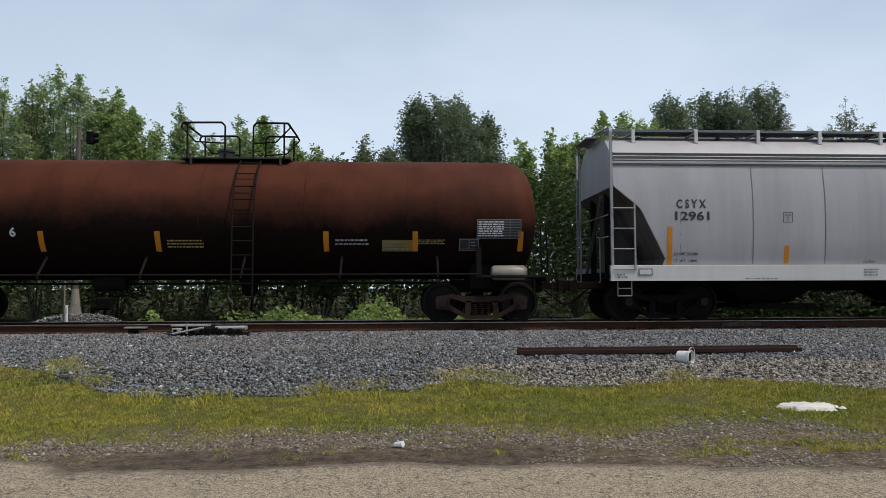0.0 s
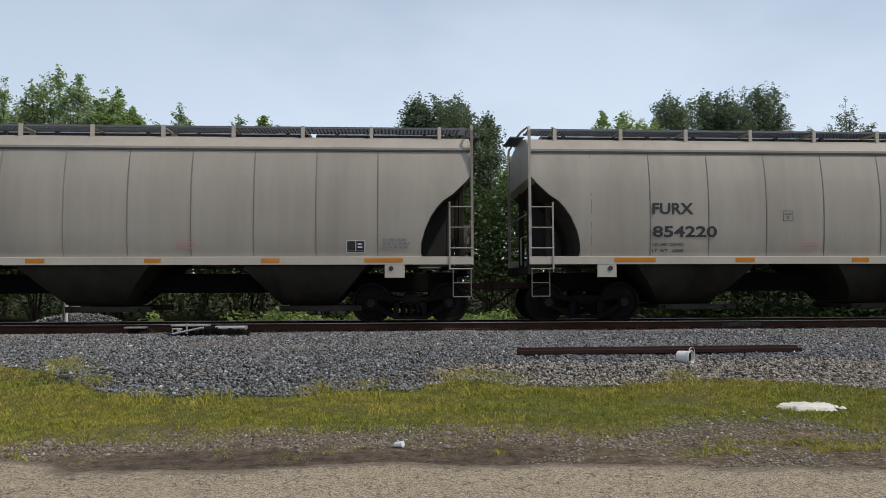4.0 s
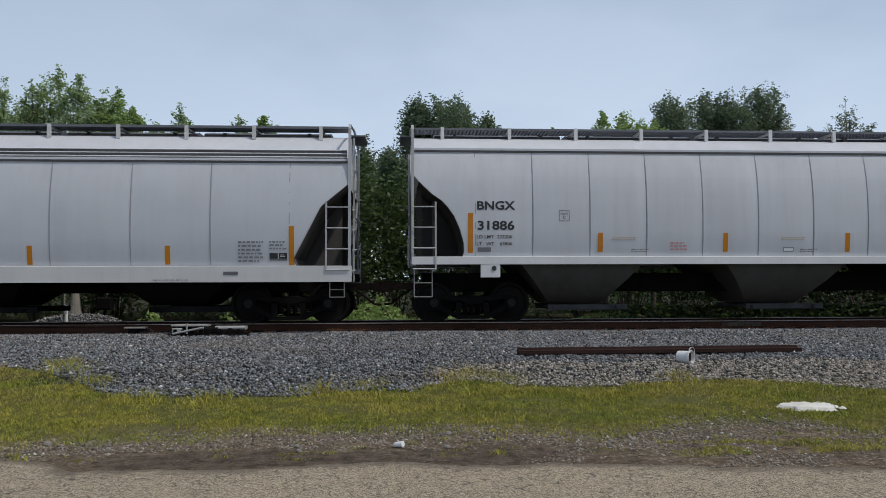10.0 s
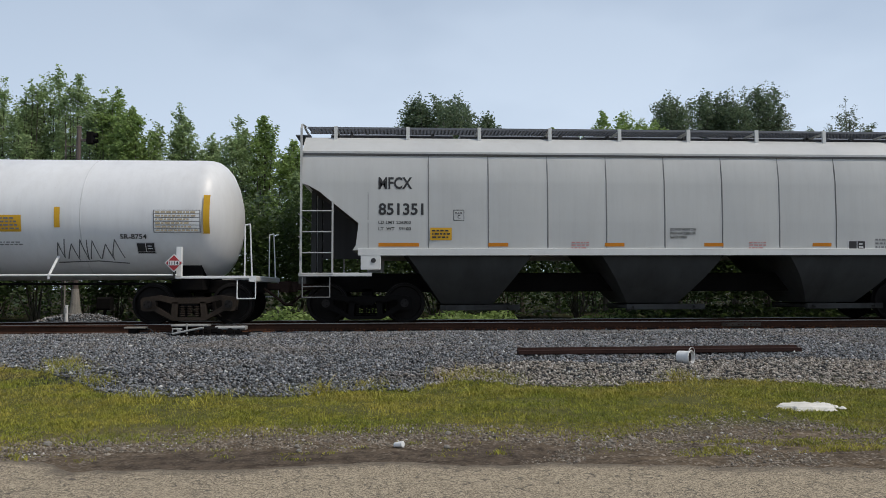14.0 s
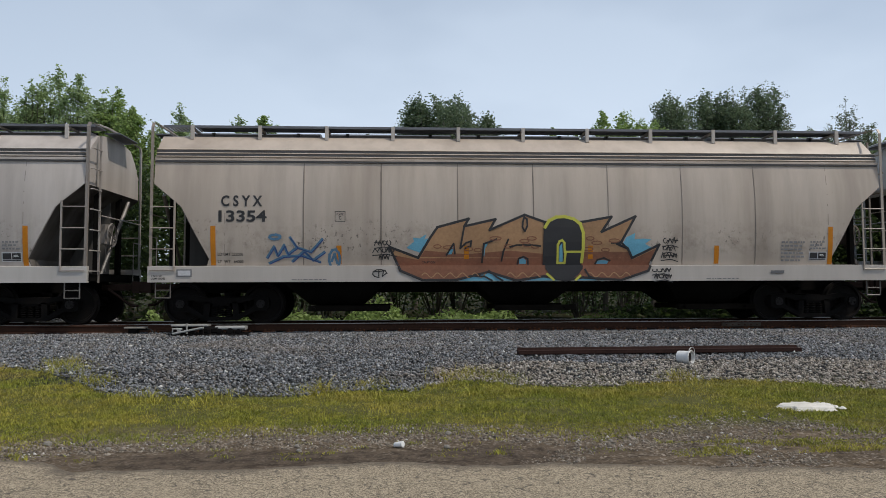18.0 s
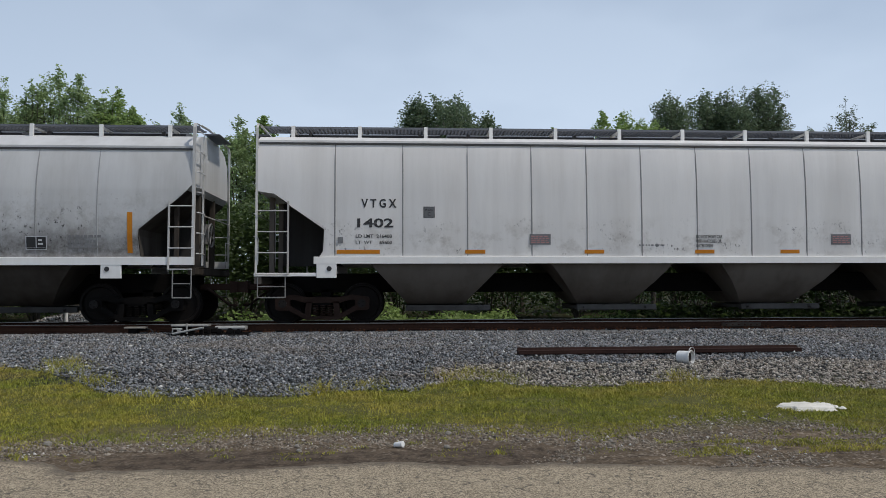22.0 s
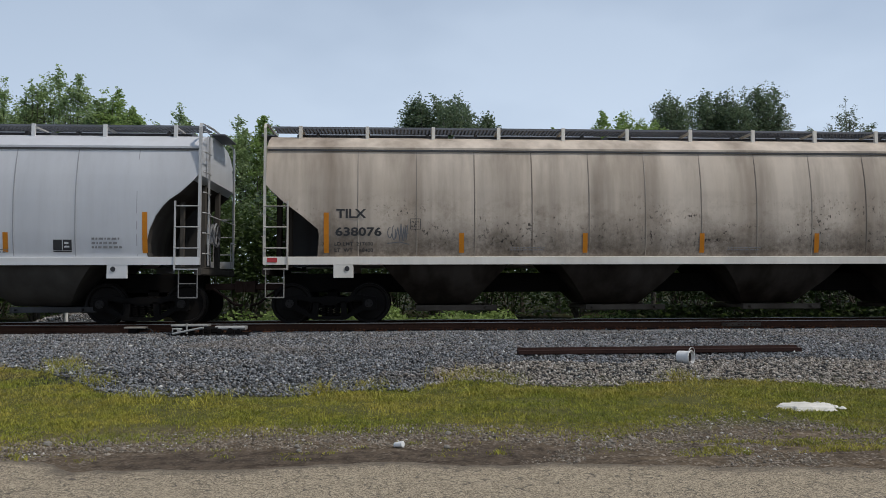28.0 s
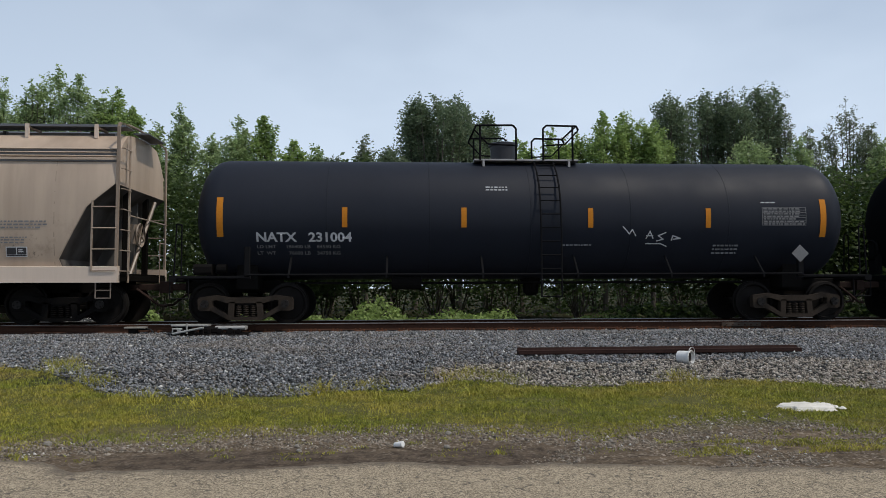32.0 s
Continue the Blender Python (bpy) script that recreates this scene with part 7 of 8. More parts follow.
def white_tank():
    made = tank_car("white tank car with yellow marks and graffiti scrawls", 17.1, (0.66, 0.665, 0.67), 0.12, {"trim": (0.70, 0.70, 0.69), "head": (0.50, 16.45), "middle": 8.15, "ladder": 7.64, "bonnet": 8.84, "bonnet_size": (0.27, 0.46), "hoops": (7.22, 7.60, 8.20, 9.22), "brackets": (3.54, 5.48, 7.75, 10.31, 12.70), "bonnet_col": (0.42, 0.42, 0.42, 0.2),
                    "truck": DUSTY, "wheel": TREAD})
    car, reach = made
    tank_marks(car, reach, [0.93, 15.98], [4.28, 7.0, 10.40, 12.77], (2.02, 2.88), (2.15, 2.60), YELLOW)
    lettering(car, "GATX  207926", 1.93, 2.04, 2.15, 0.21, reach, BLACK)
    lettering(car, "LD LMT 188800 LB 85650 KG", 1.93, 1.84, 1.6, 0.075, reach, BLACK)
    lettering(car, "LT  WT  74200 LB 33650 KG", 1.93, 1.69, 1.6, 0.075, reach, BLACK)
    plate_box(car, 4.42, 2.04, 0.25, reach, BLACK)
    lettering(car, "NO VACUUM\nRELIEF VALVE", 4.92, 2.04, 1.05, 0.28, reach, BLACK)
    for x, z in ((11.35, 2.06), ):
        patch(car, "notice", x, x + 0.66, z, z + 0.36, reach, YELLOW, "yellow emergency notice")
        bars(car, x + 0.04, x + 0.62, z + 0.03, z + 0.33, 4, lambda q: reach(q) + 0.004, DIM, 2)
    patch(car, "data_panel", 14.83, 15.85, 2.04, 2.54, reach, FADED, "lettered data panel on the tank")
    for k in range(6):
        patch(car, "data_line", 14.85, 15.83, 2.05 + 0.082 * k, 2.115 + 0.082 * k, reach, WHITE, "", 0.008)
    bars(car, 14.88, 15.80, 2.05, 2.53, 6, lambda q: reach(q) + 0.006, SPRAY_FAINT, 5)
    bars(car, 6.55, 7.6, 1.6, 1.78, 3, reach, FADED, 4)
    bars(car, 9.75, 10.65, 1.5, 1.88, 5, reach, FADED, 5)
    bars(car, 11.30, 12.0, 1.76, 1.86, 2, reach, FADED, 6)
    lettering(car, "SR-8754", 14.10, 1.90, 0.57, 0.11, reach, BLACK)
    stencil_box(car, 14.42, 14.83, 1.58, 1.83, reach)
    swirl = [[(8.55, 2.75), (8.55, 2.45), (8.75, 2.45)], [(8.75, 2.75), (8.95, 2.75), (8.95, 2.5), (8.75, 2.3), (8.7, 2.2), (8.9, 2.1), (9.1, 2.2), (9.15, 2.75)],
             [(9.0, 2.6), (9.1, 2.75), (9.25, 2.7), (9.2, 2.3), (9.35, 2.1), (9.55, 2.2), (9.6, 2.4)], [(9.35, 2.7), (9.5, 2.75), (9.75, 2.7), (9.9, 2.5), (9.8, 2.35), (9.65, 2.4), (9.6, 2.5), (9.75, 2.55)],
             [(9.55, 2.2), (9.6, 2.0), (9.8, 1.9), (9.9, 2.05), (9.75, 2.15), (9.7, 2.05)]]
    strokes(car, [[(x - 0.42, 2.52 + (z - 2.43) * 1.12) for x, z in q] for q in swirl], 0.026, reach, DIM, "graffiti", "dark grey looping graffiti outline")
    strokes(car, [[(x - 0.35, z) for x, z in q] for q in [[(8.9, 1.9), (9.0, 1.6)], [(8.95, 1.75), (9.1, 1.75)], [(9.1, 1.9), (9.1, 1.62), (9.3, 1.65)], [(9.35, 1.62), (9.45, 1.9), (9.55, 1.62)], [(9.65, 1.9), (9.72, 1.7), (9.85, 1.9), (9.85, 1.65)],
                  [(10.05, 1.62), (10.15, 1.95), (10.3, 1.62)], [(10.35, 1.62), (10.4, 1.98), (10.5, 1.75), (10.6, 1.98), (10.62, 1.6)], [(9.0, 1.45), (9.6, 1.42), (10.2, 1.5)]]], 0.024, reach, DIM, "graffiti", "dark grey scrawled graffiti tag")
    strokes(car, scribble(4, 3.55, 1.46, 2.1, 0.34, 8), 0.02, reach, FADED, "graffiti", "faint grey graffiti scrawl")
    strokes(car, scribble(9, 12.65, 1.46, 1.45, 0.42, 6), 0.022, reach, DIM, "graffiti", "dark grey graffiti scrawl")
    strokes(car, [[(4.6, 3.60), (5.0, 3.62), (5.5, 3.60)], [(4.75, 3.50), (5.1, 3.48)], [(5.3, 3.45), (5.6, 3.5)]], 0.10, reach, STAIN, "stain", "yellow-brown stain near the top")
    placard(car, 15.35, 1.36, "1114", reach)
    return made


def placard(car, x, z, number, reach):
    s = Shape().slab([(x - 0.2, z), (x, z - 0.2), (x + 0.2, z), (x, z + 0.2)], -1.60, -1.592)
    p = part("placard", s, WHITE, car, "red and white diamond hazard placard")
    part("placard_field", Shape().slab([(x - 0.17, z), (x, z - 0.17), (x + 0.17, z), (x, z + 0.17)], -1.606, -1.601), RED, p)
    part("placard_band", Shape().slab([(x - 0.12, z - 0.05), (x + 0.12, z - 0.05), (x + 0.12, z + 0.05), (x - 0.12, z + 0.05)], -1.612, -1.607), WHITE, p)
    lettering(car, number, x - 0.10, z - 0.035, 0.20, 0.07, lambda q: 1.610, BLACK)
    part("placard_holder", Shape().box(x - 0.025, x + 0.025, -1.59, -1.5, 1.08, z - 0.1, 0.005), MATT, car, "", (0.05, 0.05, 0.05, 0.2))


def yellow_lettered_tank():
    made = tank_car("black tank car with yellow lettering", 17.34, (0.0028, 0.0028, 0.0032), 0.1, {"coat": MATT, "trim_coat": MATT, "trim": (0.008, 0.008, 0.0085), "head": (0.35, 16.86), "middle": 8.75, "ladder": 9.0, "bonnet": 8.68, "bonnet_size": (0.45, 0.54), "bonnet_col": (0.006, 0.006, 0.007, 0.1), "deck": (0.30, 0.30, 0.30, 0.3), "valves": True, "truck": DUSTY, "wheel": TREAD})
    car, reach = made
    tank_marks(car, reach, [1.22, 16.14], [4.25, 7.28, 10.37, 13.2], (1.95, 2.82), (2.12, 2.58))
    lettering(car, "UTLX  202984", 1.69, 2.12, 2.2, 0.22, reach, YELLOW)
    lettering(car, "LD LMT  196400 LB  89085 KG", 1.69, 1.93, 1.6, 0.07, reach, DULL_YELLOW)
    lettering(car, "LT  WT    66600 LB  30210 KG", 1.69, 1.79, 1.6, 0.07, reach, DULL_YELLOW)
    plate_box(car, 4.42, 2.1, 0.25, reach, YELLOW)
    patch(car, "notice", 11.27, 12.0, 2.0, 2.30, reach, YELLOW, "yellow emergency notice")
    bars(car, 11.30, 11.97, 2.02, 2.28, 3, lambda q: reach(q) + 0.004, DIM, 2)
    lettering(car, "ACRYLONITRILE", 14.95, 2.56, 0.92, 0.105, reach, YELLOW)
    rows = [[(14.93, 1.97 + 0.061 * k), (16.02, 1.97 + 0.061 * k)] for k in range(9)] + [[(x, 1.97), (x, 2.458)] for x in (14.93, 15.36, 15.68, 16.02)]
    strokes(car, rows, 0.009, reach, DULL_YELLOW, "panel_lines", "thin yellow ruled lines")
    for k, (xa, xb) in enumerate(((14.97, 15.30), (15.41, 15.64), (15.74, 15.96))):
        bars(car, xa, xb, 1.97, 2.458, 8, reach, DULL_YELLOW, 20 + 5 * k)
    bars(car, 14.95, 15.4, 2.485, 2.53, 1, reach, YELLOW, 21)
    patch(car, "small_card", 9.25, 9.48, 1.74, 1.9, reach, FADED, "grey card on the tank")
    bars(car, 12.8, 13.5, 1.82, 1.88, 1, reach, DIM, 3)
    stencil_box(car, 14.32, 14.77, 1.63, 1.89, reach, BLACK, FADED)
    bars(car, 0.75, 1.6, 1.03, 1.08, 1, lambda z: 1.505, YELLOW, 9)
    bars(car, 15.9, 16.6, 1.03, 1.08, 1, lambda z: 1.505, YELLOW, 9)
    placard(car, 15.69, 1.44, "1093", reach)
    return made


def plain_black_tank(first):
    L = 15.95
    if first:
        made = tank_car("matt charcoal tank car with white lettering", L, (0.0145, 0.0172, 0.0255), 0.1, {"coat": SATIN, "trim_coat": MATT, "trim": (0.010, 0.010, 0.011), "head": (0.30, 15.75), "middle": 8.05, "ladder": 8.45, "bonnet": 7.6, "bonnet_size": (0.33, 0.5), "bonnet_col": (0.012, 0.013, 0.018, 0.1), "deck": (0.30, 0.30, 0.30, 0.3), "truck": DUSTY, "wheel": TREAD})
    else:
        made = tank_car("black tank car at the tail of the view", 16.0, (0.005, 0.005, 0.0055), 0.1, {"coat": MATT, "trim_coat": MATT, "trim": (0.008, 0.008, 0.0085)})
    car, reach = made
    if first:
        tank_marks(car, reach, [1.06, 14.88], [3.81, 6.49, 9.39, 12.14], (1.95, 2.83), (2.16, 2.61))
        lettering(car, "NATX   231004", 1.85, 1.84, 2.12, 0.21, reach, PALE)
        lettering(car, "LD LMT      186400 LB    84550 KG", 1.85, 1.70, 1.85, 0.075, reach, FADED)
        lettering(car, "LT  WT        76600 LB    34750 KG", 1.85, 1.56, 1.85, 0.075, reach, FADED)
        rows = [[(13.42, 2.22 + 0.0586 * k), (14.46, 2.22 + 0.0586 * k)] for k in range(8)] + [[(x, 2.22), (x, 2.63)] for x in (13.42, 13.86, 14.14, 14.46)]
        strokes(car, rows, 0.009, reach, FADED, "panel_lines", "thin pale ruled lines")
        bars(car, 13.45, 14.44, 2.22, 2.63, 7, reach, FADED, 5)
        bars(car, 13.4, 13.8, 2.72, 2.78, 1, reach, PALE, 5)
        bars(car, 7.0, 7.5, 3.0, 3.13, 2, reach, PALE, 8)
        strokes(car, [[(10.15, 2.18), (10.3, 2.02), (10.36, 2.12), (10.45, 1.98)], [(10.7, 1.92), (10.78, 2.08), (10.86, 1.92)], [(10.7, 1.98), (10.85, 1.98)], [(11.15, 2.05), (10.98, 1.98), (11.1, 1.9), (10.95, 1.86)],
                      [(10.7, 1.8), (11.05, 1.8), (11.2, 1.74)], [(11.3, 1.88), (11.32, 1.98), (11.5, 1.92), (11.34, 1.9)]], 0.025, reach, PALE, "graffiti", "small white graffiti tag")
        bars(car, 8.75, 9.5, 1.74, 1.80, 1, reach, FADED, 3)
        bars(car, 12.3, 12.9, 1.55, 1.8, 3, reach, DIM, 3)
        part("placard", Shape().slab([(14.0, 1.56), (14.2, 1.36), (14.4, 1.56), (14.2, 1.76)], -1.60, -1.592), FADED, car, "blank grey diamond placard holder")
    else:
        tank_marks(car, reach, [1.06], [3.8, 6.5, 9.4, 12.1], (1.95, 2.83), (2.16, 2.61))
        lettering(car, "GATX", 1.0, 2.28, 0.7, 0.16, reach, PALE)
        bars(car, 1.0, 2.4, 1.95, 2.15, 2, reach, FADED, 3)
    return made


DULL_YELLOW = plain("dull_yellow_stencil_paint", (0.20, 0.14, 0.03), 0.6, 0.0, 0.2, 9, 0.0)


def graffiti_piece(car, reach):
    """The large orange-brown sprayed piece: letters with jagged tops, a black round letter edged in lime, a wavy band on the sill."""
    def side(z):
        return 1.612 if z < 1.30 else reach(z)

    def over(z):
        return side(z) + 0.007
    foot = [(11.06, 1.17), (10.43, 0.96), (9.55, 1.02), (9.17, 0.955), (8.68, 1.05), (8.06, 0.955), (7.44, 1.15), (6.70, 0.97), (5.97, 0.97), (5.48, 1.18)]
    crest = [(5.23, 1.71), (5.87, 1.47), (6.14, 1.92), (6.30, 2.15), (7.00, 2.34), (6.90, 2.17), (7.60, 2.33), (7.47, 2.09), (8.26, 2.43), (8.71, 2.27), (9.17, 2.24), (9.61, 2.28), (10.24, 2.39), (10.01, 2.05),
             (10.79, 2.40), (10.47, 1.83), (10.37, 1.78), (10.62, 1.67), (10.72, 1.46), (11.34, 1.76)]
    shoulder = [(5.33, 1.53), (5.87, 1.42), (6.01, 1.63), (6.94, 1.55), (7.93, 1.63), (8.74, 1.55), (9.61, 1.60), (10.62, 1.60), (10.72, 1.42), (11.26, 1.67)]
    for spikes in ([(5.61, 1.69), (5.78, 1.83), (5.75, 1.92), (5.91, 1.90), (6.06, 2.00), (6.01, 1.88), (6.13, 1.91), (5.94, 1.57)],
                   [(10.50, 1.78), (10.58, 1.93), (10.78, 2.02), (10.77, 1.88), (10.96, 1.90), (11.16, 1.88), (11.01, 1.78), (11.21, 1.67), (10.72, 1.47)]):
        shape_on(car, spikes, side, SPRAY_BLUE, "graffiti", "light blue sprayed spikes", 0.0055)
    shape_on(car, [(5.5, 1.15), (6.0, 0.955), (10.4, 0.955), (11.0, 1.17), (10.4, 1.25), (6.2, 1.25)], side, SPRAY_BLUE, "graffiti", "light blue sprayed lower fill", 0.005)
    shape_on(car, crest + foot, side, SPRAY_TAN, "graffiti", "tan sprayed letters with jagged tops", 0.0065)
    shape_on(car, shoulder + foot, side, SPRAY_ORANGE, "graffiti", "red-brown sprayed lower letters", 0.0075)
    strokes(car, [crest + foot + crest[:1]], 0.055, side, BLACK, "graffiti", "black sprayed outline")
    for q in ([(6.51, 1.54), (6.66, 1.76), (6.68, 1.73), (6.62, 1.55)], [(7.31, 1.59), (7.35, 1.76), (7.46, 1.83), (7.37, 1.68), (7.35, 1.49)], [(8.14, 1.33), (8.14, 1.43), (8.23, 1.46), (8.30, 1.41), (8.29, 1.33)],
              [(9.90, 1.33), (9.92, 1.40), (10.07, 1.42), (10.18, 1.39), (10.15, 1.33)]):
        shape_on(car, q, side, SPRAY_BLUE, "graffiti", "light blue sprayed counter", 0.0105)
    lines = [[(6.90, 2.17), (6.81, 1.68), (6.94, 1.80), (7.06, 1.84), (7.04, 1.73), (6.92, 1.68)], [(6.50, 1.53), (6.66, 1.78), (6.69, 1.56)], [(7.62, 1.88), (7.34, 1.78), (7.30, 1.37)], [(7.89, 1.88), (7.78, 1.61), (7.74, 1.40)],
             [(7.47, 2.09), (7.74, 2.20)], [(8.71, 2.27), (8.69, 1.32)], [(8.22, 2.28), (8.25, 2.38), (8.31, 2.33), (8.32, 2.18), (8.26, 2.06), (8.21, 2.16), (8.22, 2.28)], [(7.93, 1.71), (8.08, 1.75), (8.43, 1.75), (8.61, 1.73)],
             [(8.10, 1.33), (8.13, 1.45), (8.23, 1.49), (8.33, 1.44), (8.34, 1.33)], [(9.87, 1.33), (9.92, 1.42), (10.07, 1.46), (10.21, 1.40)], [(10.24, 1.80), (10.47, 1.80), (10.62, 1.67), (10.68, 1.52)],
             [(7.44, 1.18), (7.62, 1.03), (7.75, 0.96)], [(6.70, 0.97), (7.07, 1.06), (7.34, 1.05), (7.51, 0.96)], [(9.61, 1.20), (9.70, 1.05), (9.92, 0.97)]]
    strokes(car, lines, 0.04, over, BLACK, "graffiti", "black sprayed letter lines")
    rng = random.Random(18)
    loops = []
    for x, z in [(6.3, 1.72), (6.55, 1.70), (7.0, 1.66), (7.2, 1.64), (7.9, 1.72), (8.25, 1.84), (8.42, 1.9), (8.3, 1.76), (8.5, 1.72), (9.75, 1.9), (9.9, 1.8), (10.1, 1.64), (9.7, 1.66), (10.3, 1.85), (7.6, 1.9)]:
        w = rng.uniform(0.07, 0.14)
        loops.append([(x + w * math.cos(a), z + 0.04 * math.sin(a)) for a in [0.7 * k for k in range(10)]])
    strokes(car, loops, 0.022, over, SPRAY_ORANGE, "graffiti", "brown sprayed scales")
    waves = [[(a + 0.03 * k, 1.08 + 0.05 * math.sin(k * 0.68)) for k in range(int((b - a) / 0.03))] for a, b in ((5.95, 7.4), (7.85, 8.65), (9.65, 10.7))]
    strokes(car, waves, 0.02, over, SPRAY_TAN, "graffiti", "tan wavy line on the sill")
    ring = [(9.135 + 0.43 * math.cos(a), 1.66 + 0.71 * math.sin(a)) for a in [2 * math.pi * k / 28 for k in range(28)]]
    shape_on(car, [(9.135 + 0.43 * max(-1, min(1, 1.25 * (x - 9.135) / 0.43)), z) for x, z in ring], side, BLACK, "graffiti", "black sprayed round letter", 0.017)

    def top(z):
        return side(z) + 0.012
    strokes(car, [[(8.72, 2.15), (8.81, 2.30), (8.97, 2.38), (9.17, 2.39), (9.37, 2.34), (9.52, 2.23), (9.59, 2.03), (9.59, 1.68), (9.56, 1.37)]], 0.07, top, SPRAY_LIME, "graffiti", "lime sprayed edge")
    strokes(car, [[(9.01, 1.35), (9.01, 1.75), (9.05, 1.84), (9.11, 1.86), (9.16, 1.80), (9.17, 1.60), (9.56, 1.60)], [(9.19, 1.60), (9.17, 1.35), (9.02, 1.35)], [(8.75, 1.10), (8.9, 0.97)], [(9.4, 0.97), (9.5, 1.06)]], 0.05, top, SPRAY_LIME, "graffiti", "lime sprayed inner line")
    shape_on(car, [(9.05, 1.38), (9.05, 1.72), (9.11, 1.80), (9.13, 1.38)], side, SPRAY_BLUE, "graffiti", "pale blue sprayed slot", 0.0185)
    # smaller tags
    blue = [[(2.72 + 0.12 * math.cos(a), 1.93 + 0.05 * math.sin(a)) for a in [0.66 * k for k in range(11)]], [(2.55, 1.48), (2.70, 1.72), (2.78, 1.52), (2.92, 1.75), (3.0, 1.55), (3.2, 1.7)], [(2.6, 1.36), (2.9, 1.5), (3.3, 1.52), (3.7, 1.38)],
            [(3.05, 1.92), (3.2, 1.70), (3.5, 1.60), (3.75, 1.88)], [(3.1, 1.40), (3.35, 1.62), (3.55, 1.42), (3.8, 1.6)], [(4.02 + 0.12 * math.cos(a), 1.44 + 0.22 * math.sin(a)) for a in [0.66 * k for k in range(11)]], [(3.96, 1.4), (4.02, 1.55), (4.08, 1.36)]]
    strokes(car, blue, 0.055, reach, SPRAY_DULL, "graffiti", "dull blue sprayed tag")
    strokes(car, [[(x + 0.02, z - 0.02) for x, z in q] for q in blue[1:5]], 0.022, over, SPRAY_NAVY, "graffiti", "navy sprayed tag lines")
    strokes(car, scribble(6, 4.90, 1.74, 0.36, 0.12, 4) + scribble(26, 4.86, 1.58, 0.5, 0.12, 5) + scribble(27, 5.0, 1.44, 0.22, 0.11, 3), 0.02, reach, BLACK, "graffiti", "black scrawled tag")
    strokes(car, scribble(7, 11.42, 1.78, 0.34, 0.14, 3) + scribble(28, 11.42, 1.62, 0.3, 0.12, 3) + scribble(29, 11.4, 1.46, 0.36, 0.12, 4), 0.02, reach, BLACK, "graffiti", "black scrawled tag")
    strokes(car, scribble(8, 11.15, 1.13, 0.42, 0.1, 4) + scribble(30, 11.2, 0.99, 0.4, 0.11, 4), 0.022, side, BLACK, "graffiti", "black scrawled tag")
    strokes(car, [[(5.02 + 0.16 * math.cos(a), 1.12 + 0.09 * math.sin(a)) for a in [0.66 * k for k in range(8)]], [(4.9, 1.16), (5.15, 1.18)], [(5.0, 1.18), (5.0, 1.05)], [(5.1, 1.16), (5.08, 1.06), (5.16, 1.12)]], 0.024, side, BLACK, "graffiti", "black ringed tag on the sill")


